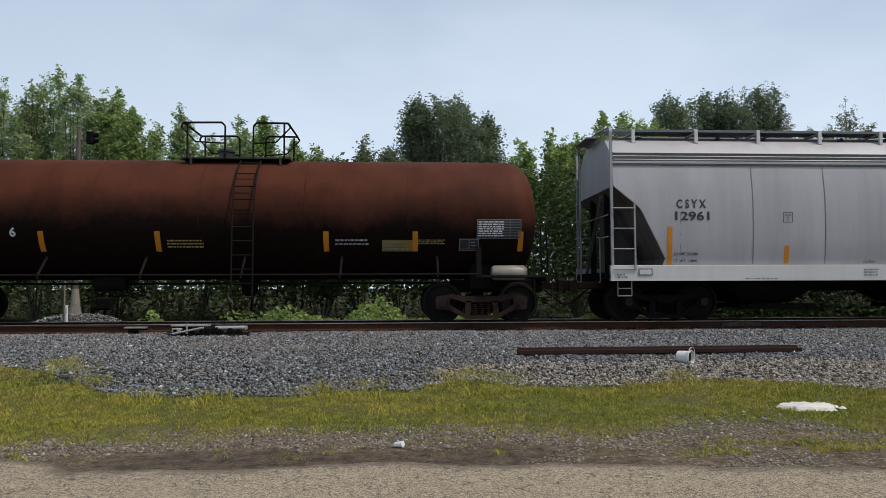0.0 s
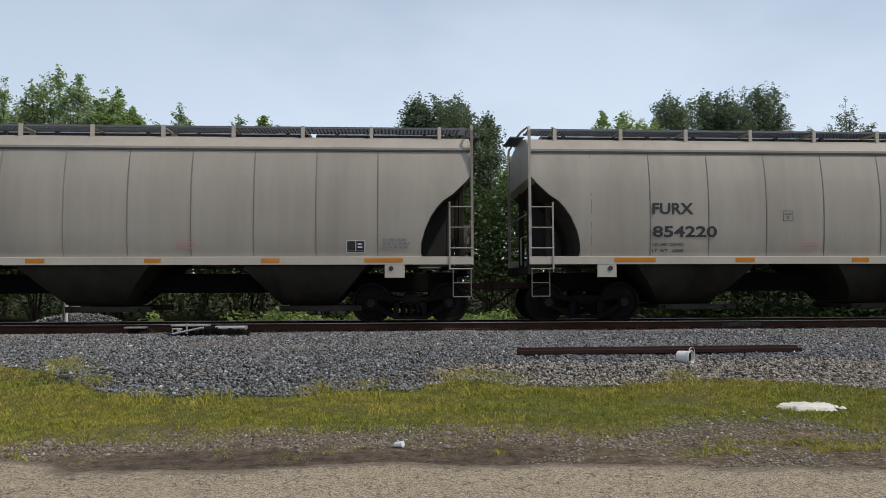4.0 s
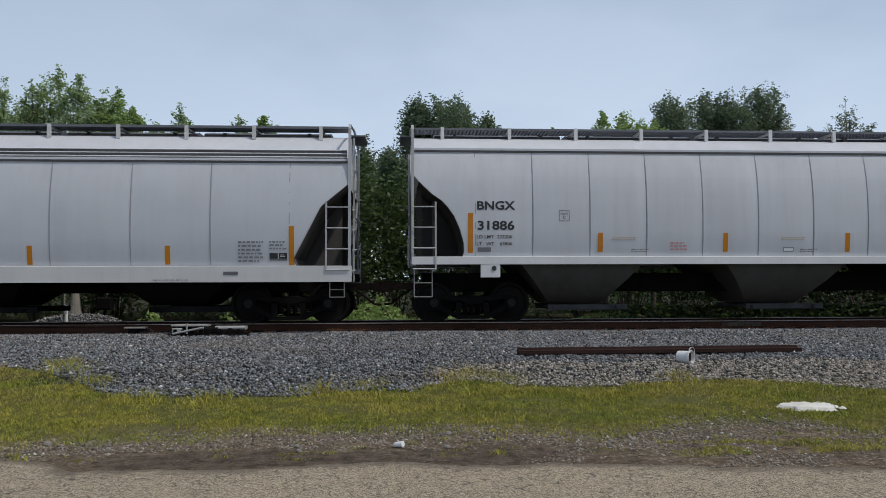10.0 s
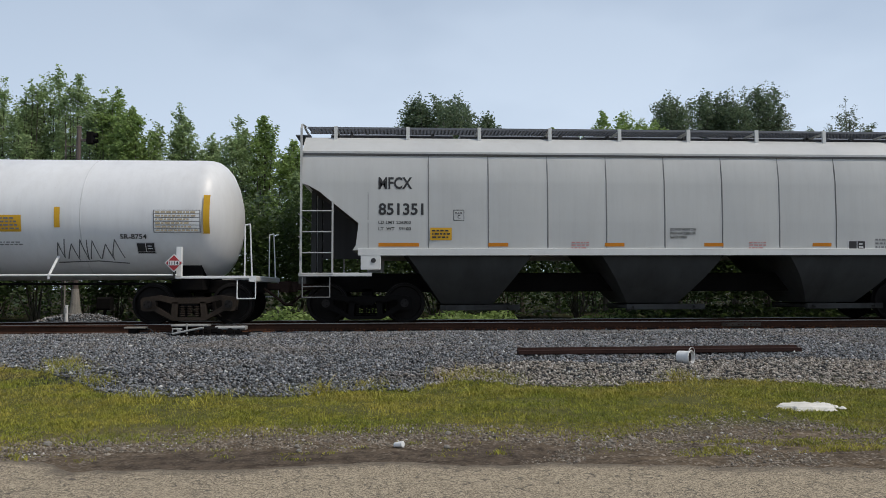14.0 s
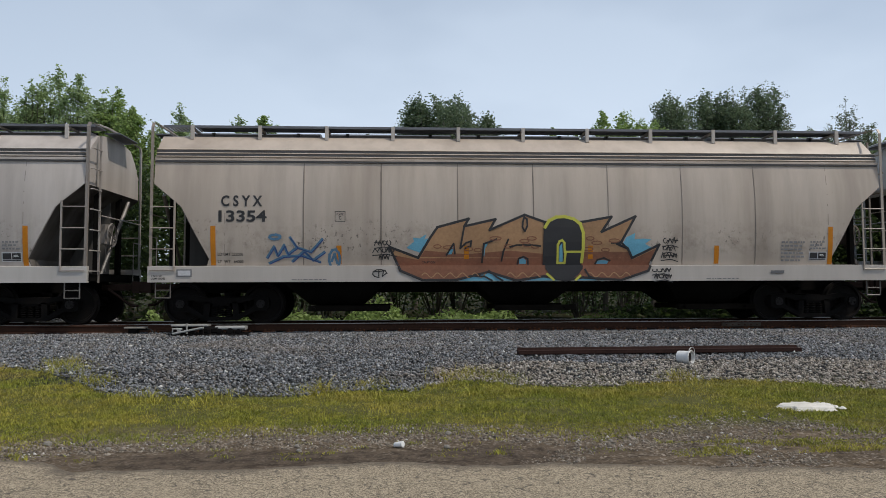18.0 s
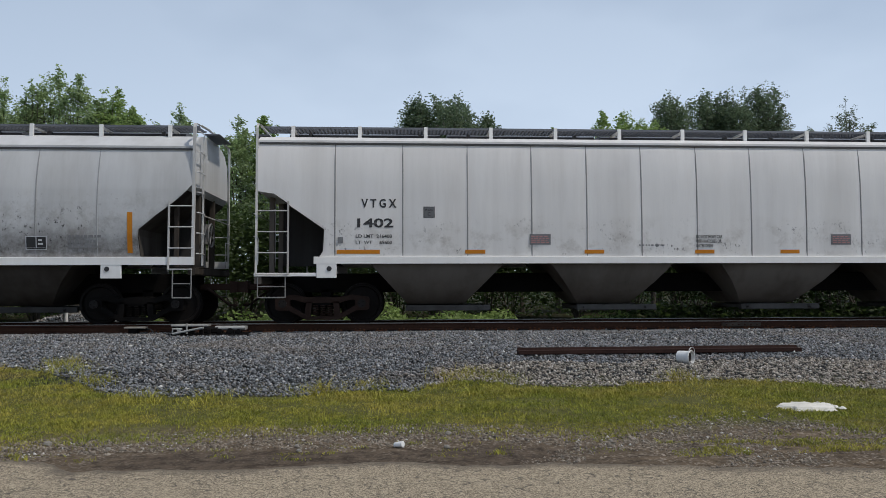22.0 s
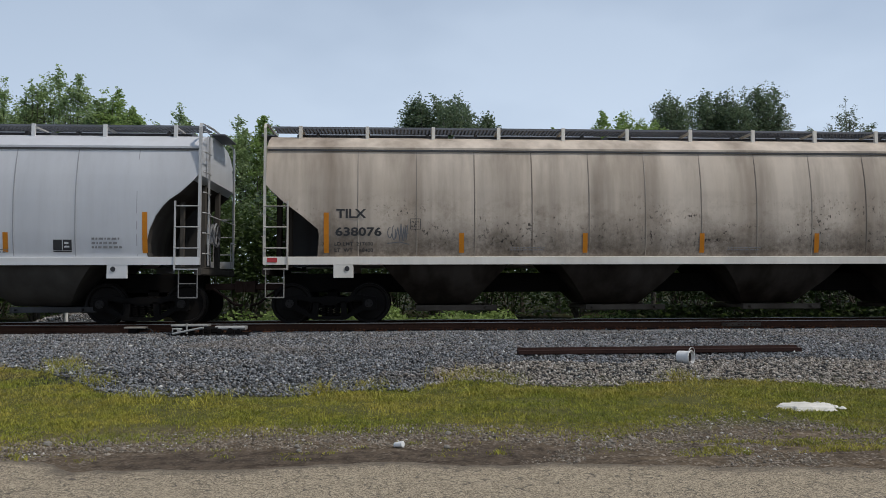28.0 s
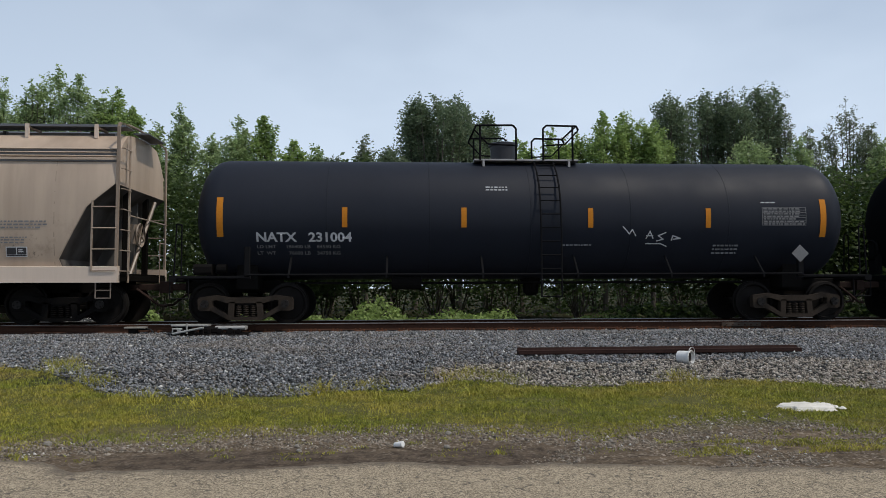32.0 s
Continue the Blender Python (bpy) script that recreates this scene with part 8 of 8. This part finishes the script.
def soy_car():
    """Cream hopper with a faded trademark and a blue sprayed patch."""
    car, reach = hopper_car("long_sill", "dirty cream covered hopper car with scraped sill", (0.49, 0.385, 0.295), 0.35, {"coat": SPECKLED, "strips": False, "trim": (0.55, 0.45, 0.37), "low": (0.010, 0.009, 0.008)})
    lettering(car, "CSYX", 1.56, 2.25, 0.80, 0.22, reach, BLACK)
    lettering(car, "13095", 1.53, 1.80, 0.80, 0.22, reach, BLACK)
    lettering(car, "LD LMT  223000", 1.53, 1.58, 0.76, 0.075, reach, BLACK)
    lettering(car, "LT  WT     63000", 1.53, 1.42, 0.76, 0.075, reach, BLACK)
    plate_box(car, 3.98, 2.03, 0.26, reach)
    # trademark, drawn as plain shapes, and bars for its words
    cx, cz = 11.02, 2.45
    for x, z in ((0, 0.42), (-0.42, 0.08), (0.42, 0.08)):
        d = (x, z - 0.05)
        q = math.hypot(*d)
        d = (d[0] / q, d[1] / q)
        tip = (cx + x + d[0] * 0.20, cz + z + d[1] * 0.20)
        n = (-d[1], d[0])
        shape_on(car, [tip, (cx + x - d[0] * 0.05 + n[0] * 0.30, cz + z - d[1] * 0.05 + n[1] * 0.30), (cx + x - d[0] * 0.10 + n[0] * 0.13, cz + z - d[1] * 0.10 + n[1] * 0.13),
                       (cx + x - d[0] * 0.10 - n[0] * 0.13, cz + z - d[1] * 0.10 - n[1] * 0.13), (cx + x - d[0] * 0.05 - n[0] * 0.30, cz + z - d[1] * 0.05 - n[1] * 0.30)], reach, BLACK, "trademark", "black arrow of a faded trademark")
    strokes(car, [[(cx, cz + 0.4), (cx, cz - 0.75)], [(cx - 0.38, cz + 0.06), (cx + 0.38, cz + 0.06)]], 0.13, reach, BLACK, "trademark", "black stem of a faded trademark")
    strokes(car, [[(cx + 0.27 * math.cos(a), cz - 0.58 + 0.33 * math.sin(a)) for a in [2 * math.pi * k / 24 for k in range(25)]]], 0.11, reach, BLACK, "trademark", "black ring of a faded trademark")
    s = random.Random(3)
    x = 11.85
    for w in (0.12, 0.12, 0.12, 0.11, 0.12, 0.13, 0.11):
        patch(car, "trademark_word", x, x + w, 2.18, 2.38, reach, BLACK)
        x += w + 0.035
    x += 0.06
    for w in (0.11, 0.13, 0.12, 0.13):
        patch(car, "trademark_word", x, x + w, 2.18, 2.38, reach, BLACK)
        x += w + 0.035
    blot = [(4.42, 1.33), (4.45, 1.58), (4.36, 1.75), (4.42, 1.98), (4.62, 2.05), (4.95, 2.06), (5.12, 2.17), (5.36, 2.20), (5.5, 2.12), (5.72, 2.16), (6.0, 2.10), (6.22, 1.98), (6.18, 1.74), (6.12, 1.62), (6.3, 1.66), (6.52, 1.6), (6.58, 1.33)]
    mid = (5.45, 1.7)
    shape_on(car, [(mid[0] + (x - mid[0]) * 1.07, max(1.32, mid[1] + (z - mid[1]) * 1.16)) for x, z in blot], reach, SPRAY_PALE, "graffiti", "pale overspray round the blue patch", 0.0045)
    shape_on(car, blot, reach, SPRAY_DEEP, "graffiti", "blue sprayed patch with drips")
    strokes(car, [[(4.44, 1.6), (4.36, 1.78), (4.44, 1.98), (4.65, 2.05), (4.95, 2.06), (5.12, 2.16), (5.36, 2.19)], [(5.3, 2.02), (5.5, 2.12), (5.75, 2.15), (6.0, 2.09), (6.2, 1.97), (6.16, 1.75), (6.02, 1.6)], [(5.36, 2.19), (5.55, 2.02), (5.68, 1.86)], [(6.1, 1.62), (6.3, 1.66), (6.52, 1.6), (6.57, 1.36)]], 0.035, reach, SPRAY_NAVY, "graffiti", "navy sprayed outline")
    strokes(car, [[(6.25, 2.28), (6.5, 2.32), (6.66, 2.18), (6.6, 2.0)], [(6.3, 2.2), (6.3, 2.05), (6.42, 2.2)], [(6.45, 2.15), (6.5, 2.02)]], 0.025, reach, SPRAY_DEEP, "graffiti", "thin blue sprayed scrawl")
    strokes(car, [[(x + 0.09 * math.cos(a), z + 0.09 * math.sin(a)) for a in [k * 0.7 for k in range(8)]] for x, z in ((3.72, 1.92), (4.08, 1.42), (6.35, 1.86), (6.72, 1.46))], 0.035, reach, BLACK, "graffiti", "small black sprayed ring")
    strokes(car, [[(2.35, 2.33), (2.9, 2.36), (4.6, 2.36)], [(2.35, 1.93), (2.9, 1.96), (4.0, 1.95)], [(0.95, 2.50), (1.3, 2.50)], [(3.05, 1.9), (3.25, 2.1)]], 0.012, reach, DIM, "scratch", "thin dark scratch along the side")
    strokes(car, [[(4.42, 1.52), (4.25, 1.58), (4.12, 1.70), (3.98, 1.82), (3.78, 1.84), (3.62, 1.76)], [(3.98, 1.66), (3.86, 1.72), (3.74, 1.70)], [(6.5, 1.5), (6.66, 1.62), (6.74, 1.78), (6.88, 1.86), (7.02, 1.82)], [(6.78, 1.66), (6.9, 1.72), (7.0, 1.68)]], 0.045, reach, SPRAY_DEEP, "graffiti", "blue sprayed tendril")
    strokes(car, [[(4.6, 1.9), (4.62, 1.42)], [(4.9, 1.7), (4.95, 1.4)], [(5.3, 1.95), (5.35, 1.4)], [(5.8, 1.85), (5.82, 1.42)], [(6.1, 1.7), (6.12, 1.44)]], 0.022, reach, SPRAY_PALE, "graffiti", "pale drips in the blue patch")
    drips = []
    x = 3.45
    while x < 10.0:
        q = 2.50 + s.uniform(-0.02, 0.05)
        if s.random() < 0.6:
            drips.append([(x, q), (x + s.uniform(0.05, 0.22), q + s.uniform(-0.02, 0.03))])
        for k in range(s.choice((1, 1, 2, 3))):
            a, b = x + s.uniform(0.0, 0.16), q - s.uniform(0.0, 0.05)
            drips.append([(a, b), (a + s.uniform(-0.015, 0.015), b - s.uniform(0.05, 0.27))])
        x += s.uniform(0.08, 0.42)
    strokes(car, drips, 0.024, reach, BLACK, "dark_drips", "dark paint drips along the side")
    for a, b in ((3.2, 5.3), (7.9, 9.6), (10.85, 11.15), (11.3, 12.9)):
        n = max(4, int((b - a) / 0.12))
        up = [(a + (b - a) * k / n, 1.265 - s.uniform(0, 0.02)) for k in range(n + 1)]
        down = [(a + (b - a) * k / n, 1.15 + s.uniform(-0.045, 0.04)) for k in range(n, -1, -1)]
        shape_on(car, up + down, lambda z: 1.607, CAST, "scraped_sill", "brown scraped paint on the sill")
    strokes(car, [[(2.2, 1.02), (3.6, 1.08), (5.2, 1.10)], [(1.5, 1.05), (2.6, 1.14), (3.1, 1.15)], [(0.3, 0.98), (1.2, 0.98)], [(6.0, 1.18), (6.3, 1.20), (6.5, 1.17)]], 0.02, lambda z: 1.607, CAST, "rust_streak", "rust brown streak on the sill")
    bars(car, 6.4, 6.9, 1.0, 1.16, 2, lambda z: 1.607, BLACK, 12)
    for x in (3.1, 7.4, 12.0):
        bars(car, x, x + 1.7, 0.97, 1.01, 1, lambda z: 1.607, FADED, 2)
    patch(car, "tack_board", 0.62, 0.95, 1.06, 1.24, lambda z: 1.607, BLACK, "small dark card holder", 0.012)
    stencil_box(car, 14.3, 14.75, 1.5, 1.72, reach)
    bars(car, 14.2, 14.75, 1.78, 1.95, 3, reach, FADED, 3)
    bars(car, 14.2, 15.2, 2.1, 2.3, 3, reach, FADED, 4)
    return car, reach


def build_train():
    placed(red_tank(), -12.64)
    a = placed(long_sill_car("12961"), 4.66)
    strokes(a[0], [[(12.90, 2.38), (12.97, 2.50), (13.23, 2.50), (13.33, 2.38), (13.30, 1.9), (12.97, 1.9), (12.90, 2.38)], [(12.97, 1.82), (13.05, 1.7), (13.20, 1.7), (13.27, 1.82)], [(13.03, 1.62), (13.17, 1.55)],
                   [(13.37, 2.38), (13.45, 2.4), (13.41, 2.28), (13.49, 2.28)], [(13.39, 2.18), (13.49, 2.14), (13.43, 2.06)], [(13.45, 1.98), (13.39, 1.9), (13.49, 1.88)], [(13.51, 1.72), (13.41, 1.74), (13.45, 1.6)]], 0.03, a[1], BLACK, "graffiti", "black sprayed outline tag")
    placed(long_sill_car("12750"), 22.72)
    placed(long_sill_car("13296", look_of={"drop": 0.28}), 40.78)
    strips = [(1.95, 2.9), (4.75, 5.2), (7.5, 7.9), (10.0, 10.35), (12.5, 12.9), (14.75, 15.6)]
    placed(lessor_car("FURX", "854222", (0.345, 0.312, 0.266), 0.25, "grey-beige covered hopper car with large black numbers", "round_plain", "223400", "62600", (2.85, 2.45, 0.95, 0.26, 1.93, 1.5), strips, (15.15, 14.35), 5.9), 58.76)
    placed(lessor_car("FURX", "854220", (0.345, 0.312, 0.266), 0.25, "grey-beige covered hopper car with sloped dark ends", "round_plain", "223400", "62600", (2.85, 2.45, 0.95, 0.26, 1.93, 1.5), strips, (15.15, 14.35), 5.9), 77.17)
    placed(long_sill_car("12892"), 95.37)
    placed(round_car("31646", load="222100", light="63900"), 113.33)
    placed(round_car("31194", load="221800", light="64200"), 131.77)
    placed(round_car("31429", load="222100", light="63900"), 150.20)
    placed(long_sill_car("12513", LIGHT, 0.05, "clean silver-grey covered hopper car with a deep white sill", {"drop": 0.22}), 168.67)
    placed(round_car("31886", LIGHT, 0.1, load="222200", light="63800"), 186.65)
    placed(lessor_car("FURX", "854122", (0.315, 0.287, 0.25), 0.28, "grimy grey-beige covered hopper car with large numbers", "round_plain", "222500", "63500", (2.85, 2.45, 0.95, 0.26, 1.93, 1.4), strips, (15.15, 14.35), 5.9), 205.09)
    placed(lessor_car("CITX", "701365", (0.465, 0.40, 0.305), 0.15, "cream covered hopper car with orange sill strips", "round_short", "223200", "62800", (1.36, 2.38, 0.66, 0.21, 1.93, 1.12), strips[:-1] + [(14.3, 15.2)], (14.6, 13.6), 3.1), 223.56)
    placed(white_tank(), 241.48)
    m = placed(lessor_car("MFCX", "851351", (0.46, 0.465, 0.455), 0.06, "clean pale grey covered hopper car with cut-out ends", "angular_short", "226900", "59100", (1.75, 3.00, 0.75, 0.27, 2.42, 1.0), [], (13.2, 12.55), 3.42), 259.51)
    for p, q in ((1.75, 2.65), (4.2, 4.65), (6.85, 7.3), (9.15, 9.6), (11.7, 12.15), (14.0, 14.85)):
        patch(m[0], "reflective_strip", p, q, 1.72, 1.80, m[1], ORANGE, "lying orange reflective strip")
    patch(m[0], "notice", 2.9, 3.38, 1.86, 2.14, m[1], YELLOW, "yellow door notice")
    bars(m[0], 2.94, 3.34, 1.89, 2.11, 3, lambda z: m[1](z) + 0.004, BLACK, 3)
    lettering(m[0], "DO NOT MOVE CAR\nWITH HATCHES OR\nGATES OPEN", 8.35, 1.90, 0.62, 0.24, m[1], BLACK)
    placed(round_car("31757", load="222200", light="63800"), 277.20)
    g = placed(round_car("", GREY, 0.2, "light grey round-sided covered hopper car with a black tag"), 295.64)
    tag = [[(0.10, 0.30), (0.04, 0.42), (0.12, 0.50), (0.26, 0.48), (0.28, 0.34), (0.16, 0.27), (0.04, 0.22), (0.02, 0.06), (0.14, 0.0), (0.26, 0.06), (0.27, 0.24), (0.16, 0.27)],
           [(0.50, 0.46), (0.36, 0.48), (0.32, 0.36), (0.44, 0.28), (0.52, 0.18), (0.46, 0.04), (0.32, 0.04)], [(0.58, 0.50), (0.56, 0.04)], [(0.74, 0.52), (0.72, 0.04)], [(0.56, 0.26), (0.74, 0.28)],
           [(0.80, 0.26), (0.92, 0.30), (0.94, 0.44), (0.84, 0.48), (0.78, 0.34), (0.80, 0.12), (0.90, 0.04), (0.98, 0.10)], [(1.16, 0.50), (1.04, 0.50), (1.00, 0.38), (1.10, 0.28), (1.16, 0.16), (1.08, 0.06), (0.98, 0.08)]]
    strokes(g[0], [[(10.33 + x, 1.60 + z) for x, z in q] for q in tag], 0.05, g[1], BLACK, "graffiti", "thick black sprayed tag")
    placed(long_sill_car("12433", (0.50, 0.455, 0.42), 0.45, "dirt-speckled grey covered hopper car with a deep white sill", {"coat": SPECKLED, "trim": (0.42, 0.395, 0.37), "letters": (1.0, 0.255), "drop": 0.12}), 314.13)
    p = placed(long_sill_car("13354", (0.48, 0.41, 0.345), 0.42, "dirty beige covered hopper car with a large graffiti piece", {"coat": SPECKLED, "trim": (0.40, 0.365, 0.33), "letters": (1.04, 0.255), "drop": 0.10}), 332.09)
    graffiti_piece(*p)
    placed(round_car("31274", (0.53, 0.54, 0.555), 0.12), 350.07)
    v = placed(angular_car("V T G X", "1640", "white covered hopper car with cut-out ends", (0.67, 0.655, 0.64), 0.22, "216000", "70000"), 368.52)
    strokes(v[0], [[(9.78, 1.92), (9.7, 1.8), (9.82, 1.72), (9.95, 1.8), (9.85, 1.9), (9.95, 2.02), (10.05, 1.9), (9.95, 1.8), (10.1, 1.68), (10.0, 1.62), (9.88, 1.7)]], 0.045, v[1], BLACK, "graffiti", "black looped tag")
    strokes(v[0], [[(10.9, 1.2), (11.2, 1.22), (11.5, 1.2)], [(11.05, 1.2), (11.05, 1.02), (11.2, 1.0)], [(11.25, 1.1), (11.4, 1.12), (11.4, 1.0)], [(11.5, 1.0), (11.6, 1.18), (11.75, 1.1), (11.6, 0.95)]], 0.035, lambda z: 1.5, BLACK, "graffiti", "black tag on the hopper bay")
    placed(nahx_car(), 389.59)
    placed(angular_car("V T G X", "1402", "white covered hopper car speckled with dirt", (0.67, 0.655, 0.64), 0.18, "216400", "69600"), 410.66)
    k = placed(round_car("31559", (0.41, 0.405, 0.42), 0.4, "grimy grey round-sided covered hopper car with pink tag", load="221900", light="64100"), 431.65)
    strokes(k[0], scribble(14, 7.35, 1.55, 0.62, 0.38, 6), 0.05, k[1], SPRAY_PINK, "graffiti", "crimson sprayed tag")
    s = placed(long_sill_car("12654", SLATE, 0.45), 450.16)
    strokes(s[0], scribble(15, 11.75, 0.98, 1.2, 0.26, 7), 0.03, lambda z: 1.607, BLACK, "graffiti", "black tag on the sill")
    placed(angular_car("ALHX", "1940", "white covered hopper car with cut-out ends", (0.67, 0.655, 0.64), 0.22, "216900", "69100"), 468.13)
    placed(round_car("31369"), 489.18)
    placed(round_car("", LIGHT, 0.12), 507.60)
    placed(tilx_car(), 526.10)
    placed(yellow_lettered_tank(), 547.02)
    c = placed(long_sill_car("12626", (0.52, 0.525, 0.525), 0.15, "pale silver covered hopper car with a tag on its sill", {"letters": (0.94, 0.24), "drop": 0.10}), 565.51)
    strokes(c[0], scribble(17, 10.55, 1.0, 1.3, 0.2, 9), 0.022, lambda z: 1.607, BLACK, "graffiti", "black tag on the sill")
    strokes(c[0], [[(5.8, 2.0), (6.25, 2.02), (6.15, 1.7), (5.85, 1.7), (5.8, 2.0)], [(5.2, 1.55), (5.7, 1.62), (6.3, 1.9)]], 0.02, c[1], FADED, "graffiti", "faint grey scrawl")
    placed(soy_car(), 583.54)
    placed(plain_black_tank(True), 601.27)
    placed(plain_black_tank(False), 618.34)


def nahx_car():
    car, reach = hopper_car("round_long", "pale grey covered hopper car smeared with black soot", (0.52, 0.525, 0.53), 0.3, {"coat": SOOTY, "trim": (0.66, 0.66, 0.65), "low": (0.075, 0.066, 0.058)})
    lettering(car, "NAHX", 1.72, 2.34, 0.90, 0.21, reach, BLACK)
    lettering(car, "101088", 1.72, 1.93, 1.08, 0.20, reach, BLACK)
    lettering(car, "LD LMT  218100", 1.70, 1.73, 0.78, 0.075, reach, BLACK)
    lettering(car, "LT  WT     67900", 1.70, 1.59, 0.78, 0.075, reach, BLACK)
    plate_box(car, 3.5, 2.10, 0.24, reach)
    strokes(car, scribble(21, 5.3, 1.58, 0.7, 0.2, 5), 0.022, reach, DIM, "graffiti", "dark scrawl in the soot")
    strokes(car, scribble(22, 8.9, 1.56, 0.85, 0.24, 6), 0.03, reach, DIM, "graffiti", "dark scrawl in the soot")
    bars(car, 10.2, 10.6, 1.62, 1.84, 4, reach, FADED, 3)
    bars(car, 13.7, 14.2, 1.62, 1.84, 4, reach, FADED, 3)
    stencil_box(car, 16.2, 16.65, 1.65, 1.95, reach)
    bars(car, 17.1, 17.8, 1.66, 2.0, 3, reach, FADED, 9)
    return car, reach


def tilx_car():
    car, reach = hopper_car("round_long", "cream covered hopper car streaked with black soot", (0.58, 0.50, 0.415), 0.7, {"coat": SOOTY, "trim": (0.66, 0.63, 0.57), "low": (0.05, 0.042, 0.036)})
    lettering(car, "TILX", 1.62, 2.35, 0.66, 0.20, reach, BLACK)
    lettering(car, "638076", 1.60, 1.95, 1.02, 0.20, reach, BLACK)
    lettering(car, "LD LMT  217600", 1.58, 1.74, 0.85, 0.08, reach, BLACK)
    lettering(car, "LT  WT    68400", 1.58, 1.60, 0.85, 0.08, reach, BLACK)
    plate_box(car, 3.25, 2.10, 0.24, reach)
    strokes(car, scribble(31, 2.75, 1.85, 0.45, 0.35, 5), 0.02, reach, DIM, "graffiti", "dark scrawl")
    patch(car, "red_card", 0.12, 0.34, 1.37, 1.47, lambda z: 1.61, RED, "red notice card on the sill")
    patch(car, "red_card", 19.4, 19.62, 1.37, 1.47, lambda z: 1.61, RED, "red notice card on the sill")
    stencil_box(car, 15.6, 16.05, 1.62, 1.9, reach)
    bars(car, 16.6, 17.5, 1.66, 1.98, 3, reach, FADED, 9)
    for x in (5.5, 10.5, 14.6):
        bars(car, x, x + 0.8, 1.62, 1.72, 2, reach, FADED, 4)
    return car, reach


build_train()

# how far the train has gone (metres) at each time (seconds)
GONE = [(0.0, 0.0), (1.0, 18.58), (2.0, 37.17), (3.0, 55.77), (3.5, 65.07), (5.5, 102.35), (6.0, 111.67), (7.0, 130.34), (8.0, 149.03), (9.0, 167.75), (10.0, 186.5),
        (11.0, 205.28), (12.0, 224.09), (13.0, 242.94), (14.0, 261.82), (14.5, 271.27), (16.5, 309.15), (17.0, 318.64), (18.0, 337.64), (19.0, 356.67), (20.0, 375.73),
        (21.0, 394.82), (22.0, 413.94), (23.0, 433.08), (24.0, 452.26), (25.0, 471.47), (25.5, 481.09), (27.5, 519.58), (28.0, 529.21), (29.0, 548.49), (30.0, 567.78),
        (31.0, 587.09), (32.0, 606.4)]


def motions():
    """The cars roll to the left; their wheelsets turn while they pass the camera."""
    start = {}
    for car, x in CARS:
        start[car] = x
        walk(car, [(t, pose(x - s, TRACK_Y, RAIL_Z)) for t, s in GONE])
    for w, car, dx in WHEELSETS:
        rows = []
        for k in range(0, 961):
            t = k / FPS
            s = curve(GONE, t)
            if -34 < start[car] + 8 - s < 30 or k in (0, 960):
                turn = Matrix.Rotation(-s / WHEEL_R, 4, "Y")
                rows.append((t, Matrix.Translation((dx, 0, WHEEL_R)) @ turn))
        if len(rows) > 2 and rows[1][0] > 0.05:
            rows[0] = (0.0, rows[1][1])
        if len(rows) > 2 and rows[-2][0] < 31.95:
            rows[-1] = (32.0, rows[-2][1])
        walk(w, rows)


motions()
